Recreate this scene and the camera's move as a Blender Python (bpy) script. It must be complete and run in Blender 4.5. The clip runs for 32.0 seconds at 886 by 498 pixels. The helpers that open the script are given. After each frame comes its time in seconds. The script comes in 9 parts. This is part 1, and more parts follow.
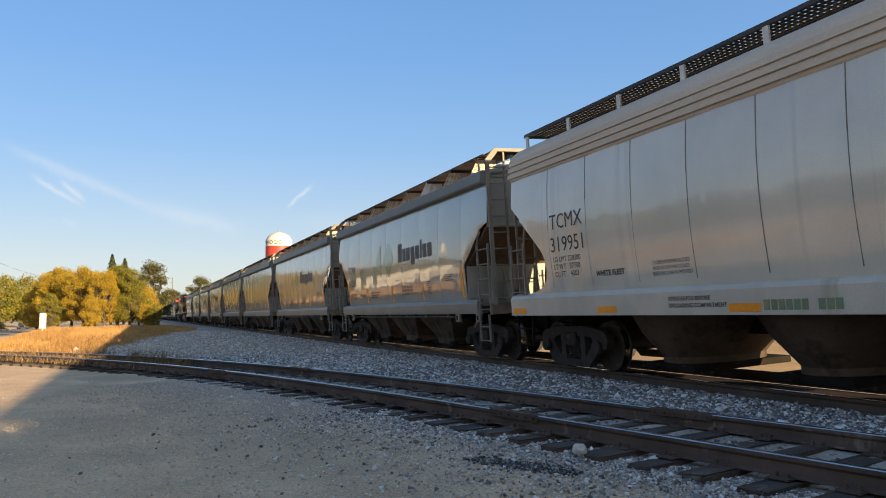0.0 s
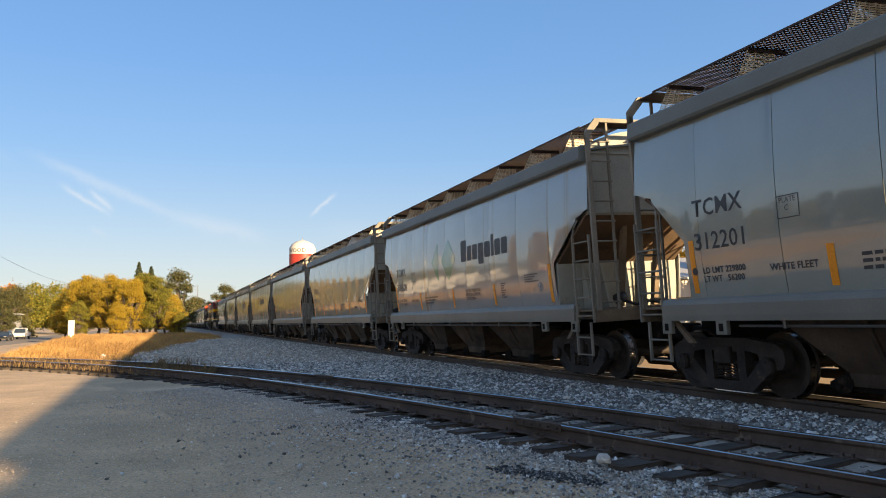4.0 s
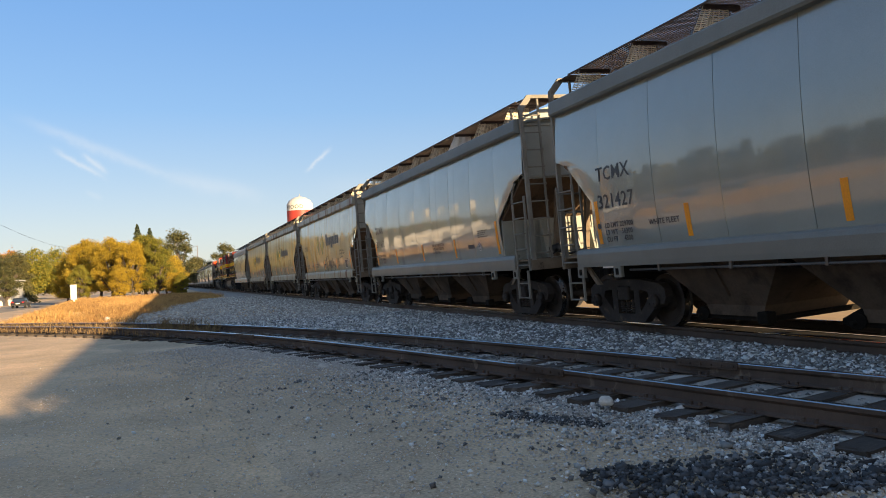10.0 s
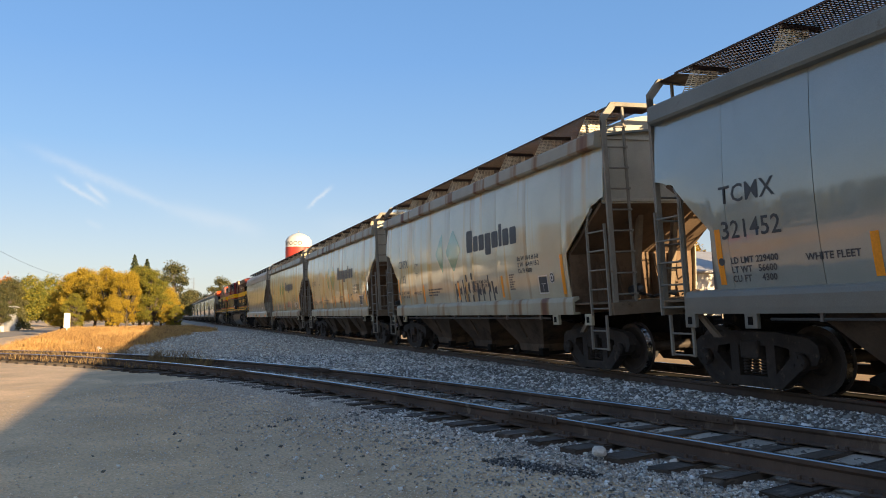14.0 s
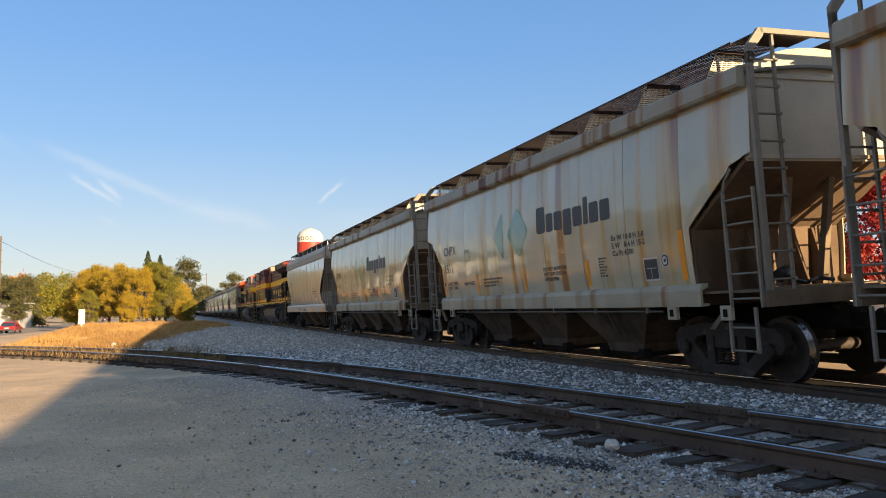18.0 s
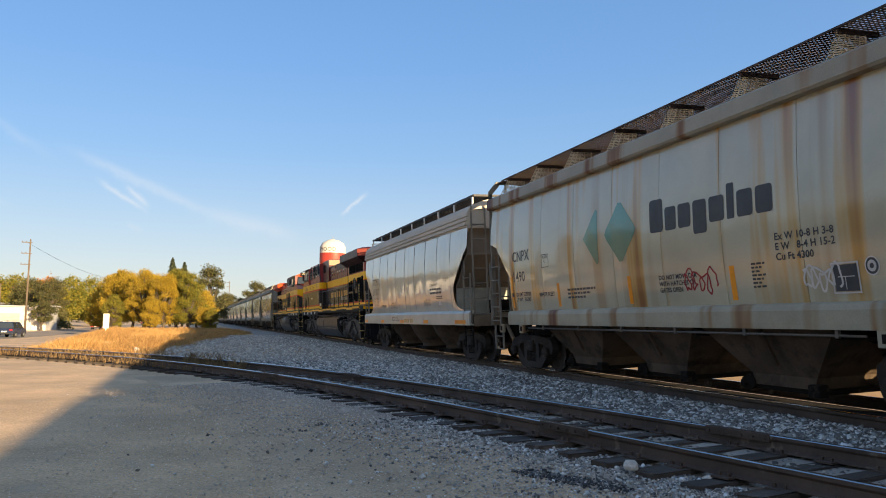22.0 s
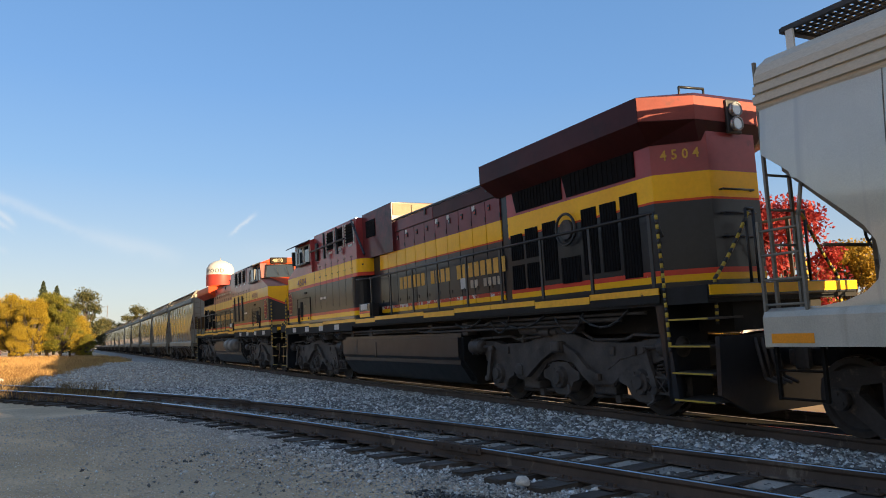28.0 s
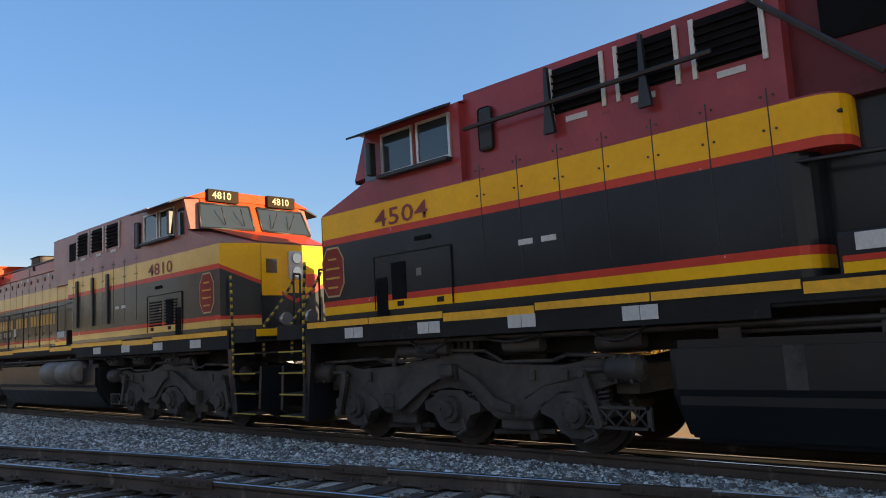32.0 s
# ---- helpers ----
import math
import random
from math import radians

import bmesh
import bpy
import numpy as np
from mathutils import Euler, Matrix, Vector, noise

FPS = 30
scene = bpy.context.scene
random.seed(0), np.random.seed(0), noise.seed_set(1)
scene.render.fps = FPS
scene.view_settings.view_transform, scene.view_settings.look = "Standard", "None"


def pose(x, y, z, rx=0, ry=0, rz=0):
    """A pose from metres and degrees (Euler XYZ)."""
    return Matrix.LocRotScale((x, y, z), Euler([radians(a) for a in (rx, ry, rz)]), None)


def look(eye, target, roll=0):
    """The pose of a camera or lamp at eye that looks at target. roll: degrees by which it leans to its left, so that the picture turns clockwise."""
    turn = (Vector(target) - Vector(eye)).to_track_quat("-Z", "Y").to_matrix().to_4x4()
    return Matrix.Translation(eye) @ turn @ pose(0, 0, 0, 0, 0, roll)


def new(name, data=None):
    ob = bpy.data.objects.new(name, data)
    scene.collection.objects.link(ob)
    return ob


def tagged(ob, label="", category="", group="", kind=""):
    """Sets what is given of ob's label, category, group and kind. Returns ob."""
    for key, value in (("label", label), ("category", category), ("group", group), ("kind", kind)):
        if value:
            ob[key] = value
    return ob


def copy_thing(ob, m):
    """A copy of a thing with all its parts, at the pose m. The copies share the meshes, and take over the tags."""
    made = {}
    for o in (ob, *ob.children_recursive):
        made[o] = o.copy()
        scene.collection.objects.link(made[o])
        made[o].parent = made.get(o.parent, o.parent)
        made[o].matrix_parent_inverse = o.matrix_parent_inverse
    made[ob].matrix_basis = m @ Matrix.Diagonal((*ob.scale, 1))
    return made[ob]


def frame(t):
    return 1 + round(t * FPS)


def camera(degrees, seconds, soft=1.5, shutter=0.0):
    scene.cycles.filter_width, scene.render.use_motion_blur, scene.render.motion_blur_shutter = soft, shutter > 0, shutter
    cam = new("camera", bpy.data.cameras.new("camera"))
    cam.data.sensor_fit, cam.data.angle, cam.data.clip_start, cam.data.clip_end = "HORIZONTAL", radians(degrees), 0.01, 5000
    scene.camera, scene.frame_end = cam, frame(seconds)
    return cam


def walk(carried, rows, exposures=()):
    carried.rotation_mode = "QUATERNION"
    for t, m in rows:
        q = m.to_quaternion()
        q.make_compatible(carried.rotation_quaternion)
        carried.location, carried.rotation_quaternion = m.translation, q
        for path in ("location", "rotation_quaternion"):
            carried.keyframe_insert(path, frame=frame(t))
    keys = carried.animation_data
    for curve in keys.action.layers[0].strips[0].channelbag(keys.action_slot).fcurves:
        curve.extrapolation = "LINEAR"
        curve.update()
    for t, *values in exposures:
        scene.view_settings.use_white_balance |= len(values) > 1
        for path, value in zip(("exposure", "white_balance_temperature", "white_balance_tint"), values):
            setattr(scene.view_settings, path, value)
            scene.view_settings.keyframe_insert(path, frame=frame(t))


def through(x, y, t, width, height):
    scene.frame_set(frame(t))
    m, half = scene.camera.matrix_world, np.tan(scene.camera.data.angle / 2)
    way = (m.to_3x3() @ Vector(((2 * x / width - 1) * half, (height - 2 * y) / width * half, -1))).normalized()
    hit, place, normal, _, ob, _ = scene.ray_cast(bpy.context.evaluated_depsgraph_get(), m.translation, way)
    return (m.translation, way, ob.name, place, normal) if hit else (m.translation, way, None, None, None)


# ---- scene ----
EYE = 1.38
cam = camera(62.21, 32.0, soft=1.0)
walk(cam, [
    (0.0, pose(0, 0, EYE, 94.96, 0.80, -22.28)), (0.5, pose(0, 0, EYE, 95.13, 0.99, -22.40)),
    (1.0, pose(0, 0, EYE, 95.38, 0.68, -22.96)), (1.5, pose(0, 0, EYE, 95.47, 0.77, -22.73)),
    (2.0, pose(0, 0, EYE, 95.86, 0.75, -22.06)), (2.5, pose(0, 0, EYE, 95.67, 0.78, -21.19)),
    (3.0, pose(0, 0, EYE, 95.93, 0.82, -20.76)), (3.5, pose(0, 0, EYE, 95.84, 0.64, -20.58)),
    (5.5, pose(0, 0, EYE, 95.07, 0.87, -20.38)), (6.0, pose(0, 0, EYE, 95.16, 0.82, -20.51)),
    (6.5, pose(0, 0, EYE, 95.17, 0.85, -20.18)), (7.0, pose(0, 0, EYE, 95.04, 1.29, -19.94)),
    (7.5, pose(0, 0, EYE, 94.85, 2.06, -17.31)), (8.0, pose(0, 0, EYE, 94.51, 1.70, -12.59)),
    (8.5, pose(0, 0, EYE, 94.23, 1.43, -11.50)), (9.0, pose(0, 0, EYE, 92.85, 0.44, -12.40)),
    (9.5, pose(0, 0, EYE, 93.47, 2.91, -17.19)), (10.0, pose(0, 0, EYE, 91.80, 2.74, -20.51)),
    (10.5, pose(0, 0, EYE, 91.92, 3.14, -23.93)), (11.0, pose(0, 0, EYE, 93.30, 2.46, -25.47)),
    (11.5, pose(0, 0, EYE, 95.23, 3.24, -24.22)), (12.0, pose(0, 0, EYE, 97.32, 1.17, -23.55)),
    (12.5, pose(0, 0, EYE, 94.68, 1.16, -22.77)), (13.0, pose(0, 0, EYE, 94.98, 0.38, -23.05)),
    (13.5, pose(0, 0, EYE, 94.92, 0.95, -21.45)), (14.0, pose(0, 0, EYE, 95.06, 0.62, -20.81)),
    (14.5, pose(0, 0, EYE, 95.32, 0.13, -20.78)), (16.5, pose(0, 0, EYE, 94.55, -0.18, -21.00)),
    (17.0, pose(0, 0, EYE, 94.64, 0.23, -20.42)), (17.5, pose(0, 0, EYE, 94.71, 0.82, -20.27)),
    (18.0, pose(0, 0, EYE, 94.62, 0.95, -19.91)), (18.5, pose(0, 0, EYE, 94.30, 0.24, -19.59)),
    (19.0, pose(0, 0, EYE, 94.09, 0.43, -19.35)), (19.5, pose(0, 0, EYE, 94.94, -0.13, -19.22)),
    (20.0, pose(0, 0, EYE, 93.99, -0.19, -19.38)), (20.5, pose(0, 0, EYE, 95.43, -0.28, -18.92)),
    (21.0, pose(0, 0, EYE, 95.80, -0.53, -19.06)), (21.5, pose(0, 0, EYE, 95.91, -0.49, -19.00)),
    (22.0, pose(0, 0, EYE, 95.70, -0.63, -18.34)), (22.5, pose(0, 0, EYE, 96.03, -0.49, -17.66)),
    (23.0, pose(0, 0, EYE, 96.08, -0.38, -17.31)), (23.5, pose(0, 0, EYE, 95.84, 0.44, -16.68)),
    (24.0, pose(0, 0, EYE, 96.41, 0.39, -17.75)), (24.5, pose(0, 0, EYE, 96.59, 0.13, -18.42)),
    (25.0, pose(0, 0, EYE, 96.72, 0.41, -19.05)), (25.5, pose(0, 0, EYE, 96.74, 0.45, -20.11)),
    (27.5, pose(0, 0, EYE, 96.68, 0.47, -25.49)), (28.0, pose(0, 0, EYE, 97.30, 0.59, -26.59)),
    (28.5, pose(0, 0, EYE, 97.59, 0.62, -27.77)), (29.0, pose(0, 0, EYE, 97.86, 0.34, -29.32)),
    (29.5, pose(0, 0, EYE, 98.38, -1.01, -30.57)), (30.0, pose(0, 0, EYE, 99.20, -0.51, -31.18)),
    (30.5, pose(0, 0, EYE, 99.46, 0.98, -32.03)), (31.0, pose(0, 0, EYE, 99.73, 0.59, -34.58)),
    (31.5, pose(0, 0, EYE, 99.39, 1.32, -40.32)), (32.0, pose(0, 0, EYE, 98.99, 1.20, -46.37)),
], ((0, 1.5), (26, 1.5), (28.2, 1.44), (29.2, 1.38), (30, 1.40), (31.6, 1.52), (32, 1.52)))

# ---- world and sun ----
SUN_EL, SUN_TO = radians(10.2), Vector((0.328, -0.945, 0.0))
world = bpy.data.worlds.new("world")
scene.world = world
world.use_nodes = True
wn, wl = world.node_tree.nodes, world.node_tree.links
wn.clear()


def wnode(kind, **kw):
    n = wn.new(kind)
    for k, v in kw.items():
        n.inputs[k].default_value = v
    return n


def wmath(op, a, b=None, c=None):
    n = wn.new("ShaderNodeMath")
    n.operation = op
    for i, v in enumerate((a, b, c)):
        if v is None:
            continue
        if isinstance(v, (int, float)):
            n.inputs[i].default_value = v
        else:
            wl.new(v, n.inputs[i])
    return n.outputs[0]


sky = wn.new("ShaderNodeTexSky")
sky.sky_type, sky.sun_disc = "NISHITA", False
sky.sun_elevation, sky.sun_rotation = SUN_EL, radians(161)
sky.air_density, sky.dust_density, sky.ozone_density = 1.0, 0.3, 2.5
SKY, EXPOSURE = 0.07, 1.5
AIR_GAIN = SKY * 2 ** EXPOSURE
# thin streaks of high cloud, laid out by heading and height over the horizon (degrees)
wtc = wn.new("ShaderNodeTexCoord")
wsep = wn.new("ShaderNodeSeparateXYZ")
wl.new(wtc.outputs["Generated"], wsep.inputs[0])
wx, wy, wz = wsep.outputs
heading = wmath("MULTIPLY", wmath("ARCTAN2", wx, wy), 57.2958)
height = wmath("MULTIPLY", wmath("ARCSINE", wz), 57.2958)
wcomb = wn.new("ShaderNodeCombineXYZ")
wl.new(heading, wcomb.inputs[0])
wl.new(height, wcomb.inputs[1])
wnoise = wnode("ShaderNodeTexNoise", Scale=0.55, Detail=6.0, Roughness=0.65)
wl.new(wcomb.outputs[0], wnoise.inputs["Vector"])
wob = wmath("MULTIPLY", wmath("SUBTRACT", wnoise.outputs[0], 0.5), 0.9)
STREAKS = (  # from heading, height to heading, height; width; strength
    (-8.4, 11.4, 0.4, 7.9, 0.36, 0.26), (0.4, 7.9, 6.6, 6.5, 0.6, 0.24), (-7.0, 9.6, -4.2, 7.9, 0.17, 0.42),
    (-5.3, 9.4, -3.9, 8.2, 0.20, 0.44), (10.4, 8.3, 12.1, 9.8, 0.13, 0.5), (-20.0, 10.0, -13.4, 7.8, 0.2, 0.30),
    (-18.0, 15.4, -10.8, 11.4, 0.35, 0.12), (-5.2, 6.8, -4.2, 6.3, 0.2, 0.14), (11.5, 7.0, 20.0, 6.7, 0.8, 0.10),
)
cloud = None
for h0, e0, h1, e1, wid, amt in STREAKS:
    dh, de = h1 - h0, e1 - e0
    ln = math.hypot(dh, de)
    ux, uy = dh / ln, de / ln
    px = wmath("SUBTRACT", heading, (h0 + h1) / 2)
    py = wmath("ADD", wmath("SUBTRACT", height, (e0 + e1) / 2), wob)
    along = wmath("ADD", wmath("MULTIPLY", px, ux), wmath("MULTIPLY", py, uy))
    across = wmath("ADD", wmath("MULTIPLY", px, -uy), wmath("MULTIPLY", py, ux))
    a = wmath("POWER", wmath("ABSOLUTE", wmath("DIVIDE", along, ln / 2)), 4.0)
    b = wmath("POWER", wmath("ABSOLUTE", wmath("DIVIDE", across, wid)), 2.0)
    g = wmath("MULTIPLY", wmath("EXPONENT", wmath("MULTIPLY", wmath("ADD", a, b), -1.0)), amt)
    cloud = g if cloud is None else wmath("ADD", cloud, g)
wmix = wn.new("ShaderNodeMix")
wmix.data_type, wmix.clamp_factor = "RGBA", True
wl.new(wmath("MULTIPLY", cloud, wmath("ADD", wnoise.outputs[0], 0.5)), wmix.inputs[0])
# the air's own pale-to-blue gradient evens out the sky towards the horizon
wramp = wn.new("ShaderNodeValToRGB")
wl.new(wz, wramp.inputs[0])
AIR = ((0.0, (0.73, 0.70, 0.66)), (0.07, (0.64, 0.675, 0.70)), (0.14, (0.475, 0.61, 0.75)), (0.22, (0.31, 0.53, 0.82)), (0.33, (0.22, 0.45, 0.83)), (0.48, (0.17, 0.38, 0.75)), (1.0, (0.12, 0.28, 0.60)))
ends = wramp.color_ramp.elements
ends[0].position, ends[0].color = 0.0, (*[c / AIR_GAIN for c in AIR[0][1]], 1)
ends[1].position, ends[1].color = 1.0, (*[c / AIR_GAIN for c in AIR[-1][1]], 1)
for p, c in AIR[1:-1]:
    ends.new(p).color = (*[v / AIR_GAIN for v in c], 1)
# towards the low sun the air turns pale and warm
wramp2 = wn.new("ShaderNodeValToRGB")
wl.new(wz, wramp2.inputs[0])
HAZE = ((0.0, (1.0, 0.87, 0.67)), (0.15, (0.87, 0.85, 0.78)), (0.4, (0.50, 0.58, 0.70)), (1.0, (0.20, 0.32, 0.56)))
ends = wramp2.color_ramp.elements
ends[0].position, ends[0].color = 0.0, (*[c / AIR_GAIN for c in HAZE[0][1]], 1)
ends[1].position, ends[1].color = 1.0, (*[c / AIR_GAIN for c in HAZE[-1][1]], 1)
for p, c in HAZE[1:-1]:
    ends.new(p).color = (*[v / AIR_GAIN for v in c], 1)
wtow = wn.new("ShaderNodeMapRange")
wtow.interpolation_type = "SMOOTHSTEP"
wtow.inputs[1].default_value, wtow.inputs[2].default_value = 0.75, -0.6
wl.new(wy, wtow.inputs[0])
wair = wn.new("ShaderNodeMix")
wair.data_type = "RGBA"
wl.new(wtow.outputs[0], wair.inputs[0])
wl.new(wramp.outputs[0], wair.inputs[6])
wl.new(wramp2.outputs[0], wair.inputs[7])
wblend = wn.new("ShaderNodeMix")
wblend.data_type = "RGBA"
wblend.inputs[0].default_value = 0.72
wtint = wn.new("ShaderNodeMix")
wtint.data_type, wtint.blend_type = "RGBA", "MULTIPLY"
wtint.inputs[0].default_value = 1.0
wtint.inputs[7].default_value = (0.88, 0.90, 1.05, 1)
wl.new(sky.outputs[0], wtint.inputs[6])
wl.new(wtint.outputs[2], wblend.inputs[6])
wl.new(wair.outputs[2], wblend.inputs[7])
wl.new(wblend.outputs[2], wmix.inputs[6])
wmix.inputs[7].default_value = (4.4, 4.5, 4.6, 1)
bg = wnode("ShaderNodeBackground", Strength=SKY)
wl.new(wmix.outputs[2], bg.inputs[0])
wout = wn.new("ShaderNodeOutputWorld")
wl.new(bg.outputs[0], wout.inputs[0])

sun_data = bpy.data.lights.new("sun", "SUN")
sun_data.energy, sun_data.angle, sun_data.color = 5.0, radians(0.45), (1.0, 0.735, 0.42)
sun = new("sun", sun_data)
sun_from = Vector((SUN_TO.x * math.cos(SUN_EL), SUN_TO.y * math.cos(SUN_EL), math.sin(SUN_EL)))
sun.matrix_world = look(sun_from * 200, (0, 0, 0))

# ---- materials ----
def material(name, color, rough=0.6, metal=0.0, vary=0.25, fine=40.0, coarse=1.2, bump=0.0, bump_scale=60.0, second=None,
             second_at=0.58, coat=0.0, stretch=(1, 1, 1), space="Object", spread=0.08, streak=None, spec=0.5, grain=0.18, coat_rough=0.06, coat_ior=1.5, wave=0.0, wash=None, stain=None):
    """A painted or natural surface: fine grain, coarse patches, an optional second colour in stains, streaks and bump."""
    m = bpy.data.materials.new(name)
    m.use_nodes = True
    n, l = m.node_tree.nodes, m.node_tree.links
    b = n["Principled BSDF"]
    b.inputs["Roughness"].default_value, b.inputs["Metallic"].default_value = rough, metal
    b.inputs["Coat Weight"].default_value, b.inputs["Coat Roughness"].default_value = coat, coat_rough
    b.inputs["Coat IOR"].default_value = coat_ior
    b.inputs["Specular IOR Level"].default_value = spec
    tc = n.new("ShaderNodeTexCoord")
    src = tc.outputs["Object"]
    if space == "World":
        src = n.new("ShaderNodeNewGeometry").outputs["Position"]
    mp = n.new("ShaderNodeMapping")
    mp.inputs["Scale"].default_value = stretch
    l.new(src, mp.inputs[0])
    info = n.new("ShaderNodeObjectInfo")
    if space != "World":
        off = n.new("ShaderNodeVectorMath")
        off.operation = "MULTIPLY_ADD"
        off.inputs[1].default_value = (1, 1, 1)
        cmb = n.new("ShaderNodeMath")
        cmb.operation = "MULTIPLY"
        cmb.inputs[1].default_value = 37.0
        l.new(info.outputs["Random"], cmb.inputs[0])
        l.new(mp.outputs[0], off.inputs[0])
        l.new(cmb.outputs[0], off.inputs[2])
        vec = off.outputs[0]
    else:
        vec = mp.outputs[0]

    def tex(scale, detail=5.0, rgh=0.6):
        t = n.new("ShaderNodeTexNoise")
        t.inputs["Scale"].default_value, t.inputs["Detail"].default_value, t.inputs["Roughness"].default_value = scale, detail, rgh
        l.new(vec, t.inputs["Vector"])
        return t.outputs[0]

    def mixc(fac, a, c, mode="MIX"):
        x = n.new("ShaderNodeMix")
        x.data_type, x.blend_type = "RGBA", mode
        for s, i in ((fac, 0), (a, 6), (c, 7)):
            if isinstance(s, (int, float)):
                x.inputs[i].default_value = s
            elif isinstance(s, tuple):
                x.inputs[i].default_value = (*s[:3], 1)
            else:
                l.new(s, x.inputs[i])
        return x.outputs[2]

    def ramp(s, a, c):
        r = n.new("ShaderNodeMapRange")
        r.inputs[1].default_value, r.inputs[2].default_value = a, c
        l.new(s, r.inputs[0])
        return r.outputs[0]

    dark = tuple(v * (1 - vary) for v in color)
    light = tuple(min(1, v * (1 + vary * 0.8)) for v in color)
    col = mixc(ramp(tex(coarse), 0.35, 0.65), dark, light)
    col = mixc(ramp(tex(fine, 3.0), 0.3, 0.7), col, mixc(1.0, col, (1 - grain, 1 - grain, 1 - grain), "MULTIPLY"))
    if second:
        col = mixc(ramp(tex(coarse * 2.3, 7.0, 0.7), second_at, second_at + spread), col, second)
    if streak:
        mp2 = n.new("ShaderNodeMapping")
        mp2.inputs["Scale"].default_value = (0.2, streak[1], 0.07)
        l.new(vec, mp2.inputs[0])
        t = n.new("ShaderNodeTexNoise")
        t.inputs["Scale"].default_value, t.inputs["Detail"].default_value = 1.0, 4.0
        l.new(mp2.outputs[0], t.inputs["Vector"])
        col = mixc(ramp(t.outputs[0], streak[2], streak[2] + 0.09), col, streak[0])
    if stain:
        mp5 = n.new("ShaderNodeMapping")
        mp5.inputs["Scale"].default_value = (0.2, stain[2], 0.10)
        mp5.inputs["Location"].default_value = (0, 3.3, 0)
        l.new(vec, mp5.inputs[0])
        t = n.new("ShaderNodeTexNoise")
        t.inputs["Scale"].default_value, t.inputs["Detail"].default_value, t.inputs["Roughness"].default_value = 1.0, 3.0, 0.5
        l.new(mp5.outputs[0], t.inputs["Vector"])
        col = mixc(ramp(t.outputs[0], stain[3], stain[3] + 0.07), col, stain[0])
        col = mixc(ramp(t.outputs[0], stain[3] + 0.06, stain[3] + 0.14), col, stain[1])
    if wash:
        mp4 = n.new("ShaderNodeMapping")
        mp4.inputs["Scale"].default_value = (0.2, wash[1], 0.05)
        l.new(vec, mp4.inputs[0])
        t = n.new("ShaderNodeTexNoise")
        t.inputs["Scale"].default_value, t.inputs["Detail"].default_value, t.inputs["Roughness"].default_value = 1.0, 5.0, 0.65
        l.new(mp4.outputs[0], t.inputs["Vector"])
        col = mixc(ramp(t.outputs[0], wash[2], wash[2] + wash[3]), col, wash[0])
    l.new(col, b.inputs["Base Color"])
    if wave:
        mp3 = n.new("ShaderNodeMapping")
        mp3.inputs["Scale"].default_value = (1.0, 1.5, 0.40)
        l.new(vec, mp3.inputs[0])
        t = n.new("ShaderNodeTexNoise")
        t.inputs["Scale"].default_value, t.inputs["Detail"].default_value, t.inputs["Roughness"].default_value = 1.0, 2.5, 0.45
        l.new(mp3.outputs[0], t.inputs["Vector"])
        wv = n.new("ShaderNodeBump")
        wv.inputs["Strength"].default_value, wv.inputs["Distance"].default_value = 1.0, wave
        l.new(t.outputs[0], wv.inputs["Height"])
        l.new(wv.outputs[0], b.inputs["Normal"])
        l.new(wv.outputs[0], b.inputs["Coat Normal"])
    if bump:
        bp = n.new("ShaderNodeBump")
        bp.inputs["Strength"].default_value, bp.inputs["Distance"].default_value = bump, 0.02
        l.new(tex(bump_scale, 4.0), bp.inputs["Height"])
        l.new(bp.outputs[0], b.inputs["Normal"])
    r2 = n.new("ShaderNodeMapRange")
    r2.inputs[3].default_value, r2.inputs[4].default_value = max(0.02, rough - 0.08), min(1, rough + 0.12)
    l.new(tex(coarse * 3), r2.inputs[0])
    l.new(r2.outputs[0], b.inputs["Roughness"])
    return m


M = {}
M["grey"] = material("hopper_grey_paint", (0.235, 0.264, 0.243), 0.35, vary=0.07, fine=90, coarse=0.7, coat=1.0, coat_rough=0.06, coat_ior=1.9, streak=((0.15, 0.158, 0.16), 1.5, 0.62), wave=0.010)
M["chord"] = material("top_chord_grey_paint", (0.195, 0.216, 0.210), 0.65, spec=0.15, vary=0.10, fine=60, coarse=0.7, coat=0.15, coat_rough=0.08, coat_ior=1.3, second=(0.13, 0.12, 0.10), second_at=0.64)
M["sill_grey"] = material("side_sill_grey_paint", (0.185, 0.182, 0.155), 0.5, vary=0.10, fine=60, coarse=0.9, coat=0.25, coat_rough=0.25, coat_ior=1.3, second=(0.15, 0.14, 0.12), second_at=0.66)
M["pipe_steel"] = material("grey_pipe", (0.16, 0.15, 0.14), 0.4, 0.4, vary=0.15)
M["white"] = material("hopper_pale_paint", (0.25, 0.262, 0.262), 0.35, vary=0.08, fine=90, coarse=0.7, coat=1.0, coat_rough=0.07, coat_ior=1.85, streak=((0.18, 0.125, 0.07), 3.5, 0.60), wave=0.011)
M["rusty"] = material("hopper_rust_streaked_paint", (0.47, 0.44, 0.315), 0.4, vary=0.12, fine=90, coarse=0.7, coat=0.9, coat_rough=0.09, coat_ior=1.65, streak=((0.34, 0.27, 0.16), 1.3, 0.58), stain=((0.43, 0.265, 0.075), (0.23, 0.090, 0.012), 1.7, 0.55), wave=0.011)
M["beige"] = material("hopper_beige_paint", (0.58, 0.565, 0.475), 0.4, vary=0.10, fine=90, coarse=0.6, coat=1.0, coat_rough=0.09, coat_ior=1.8, streak=((0.46, 0.445, 0.39), 4.0, 0.58), wave=0.02)
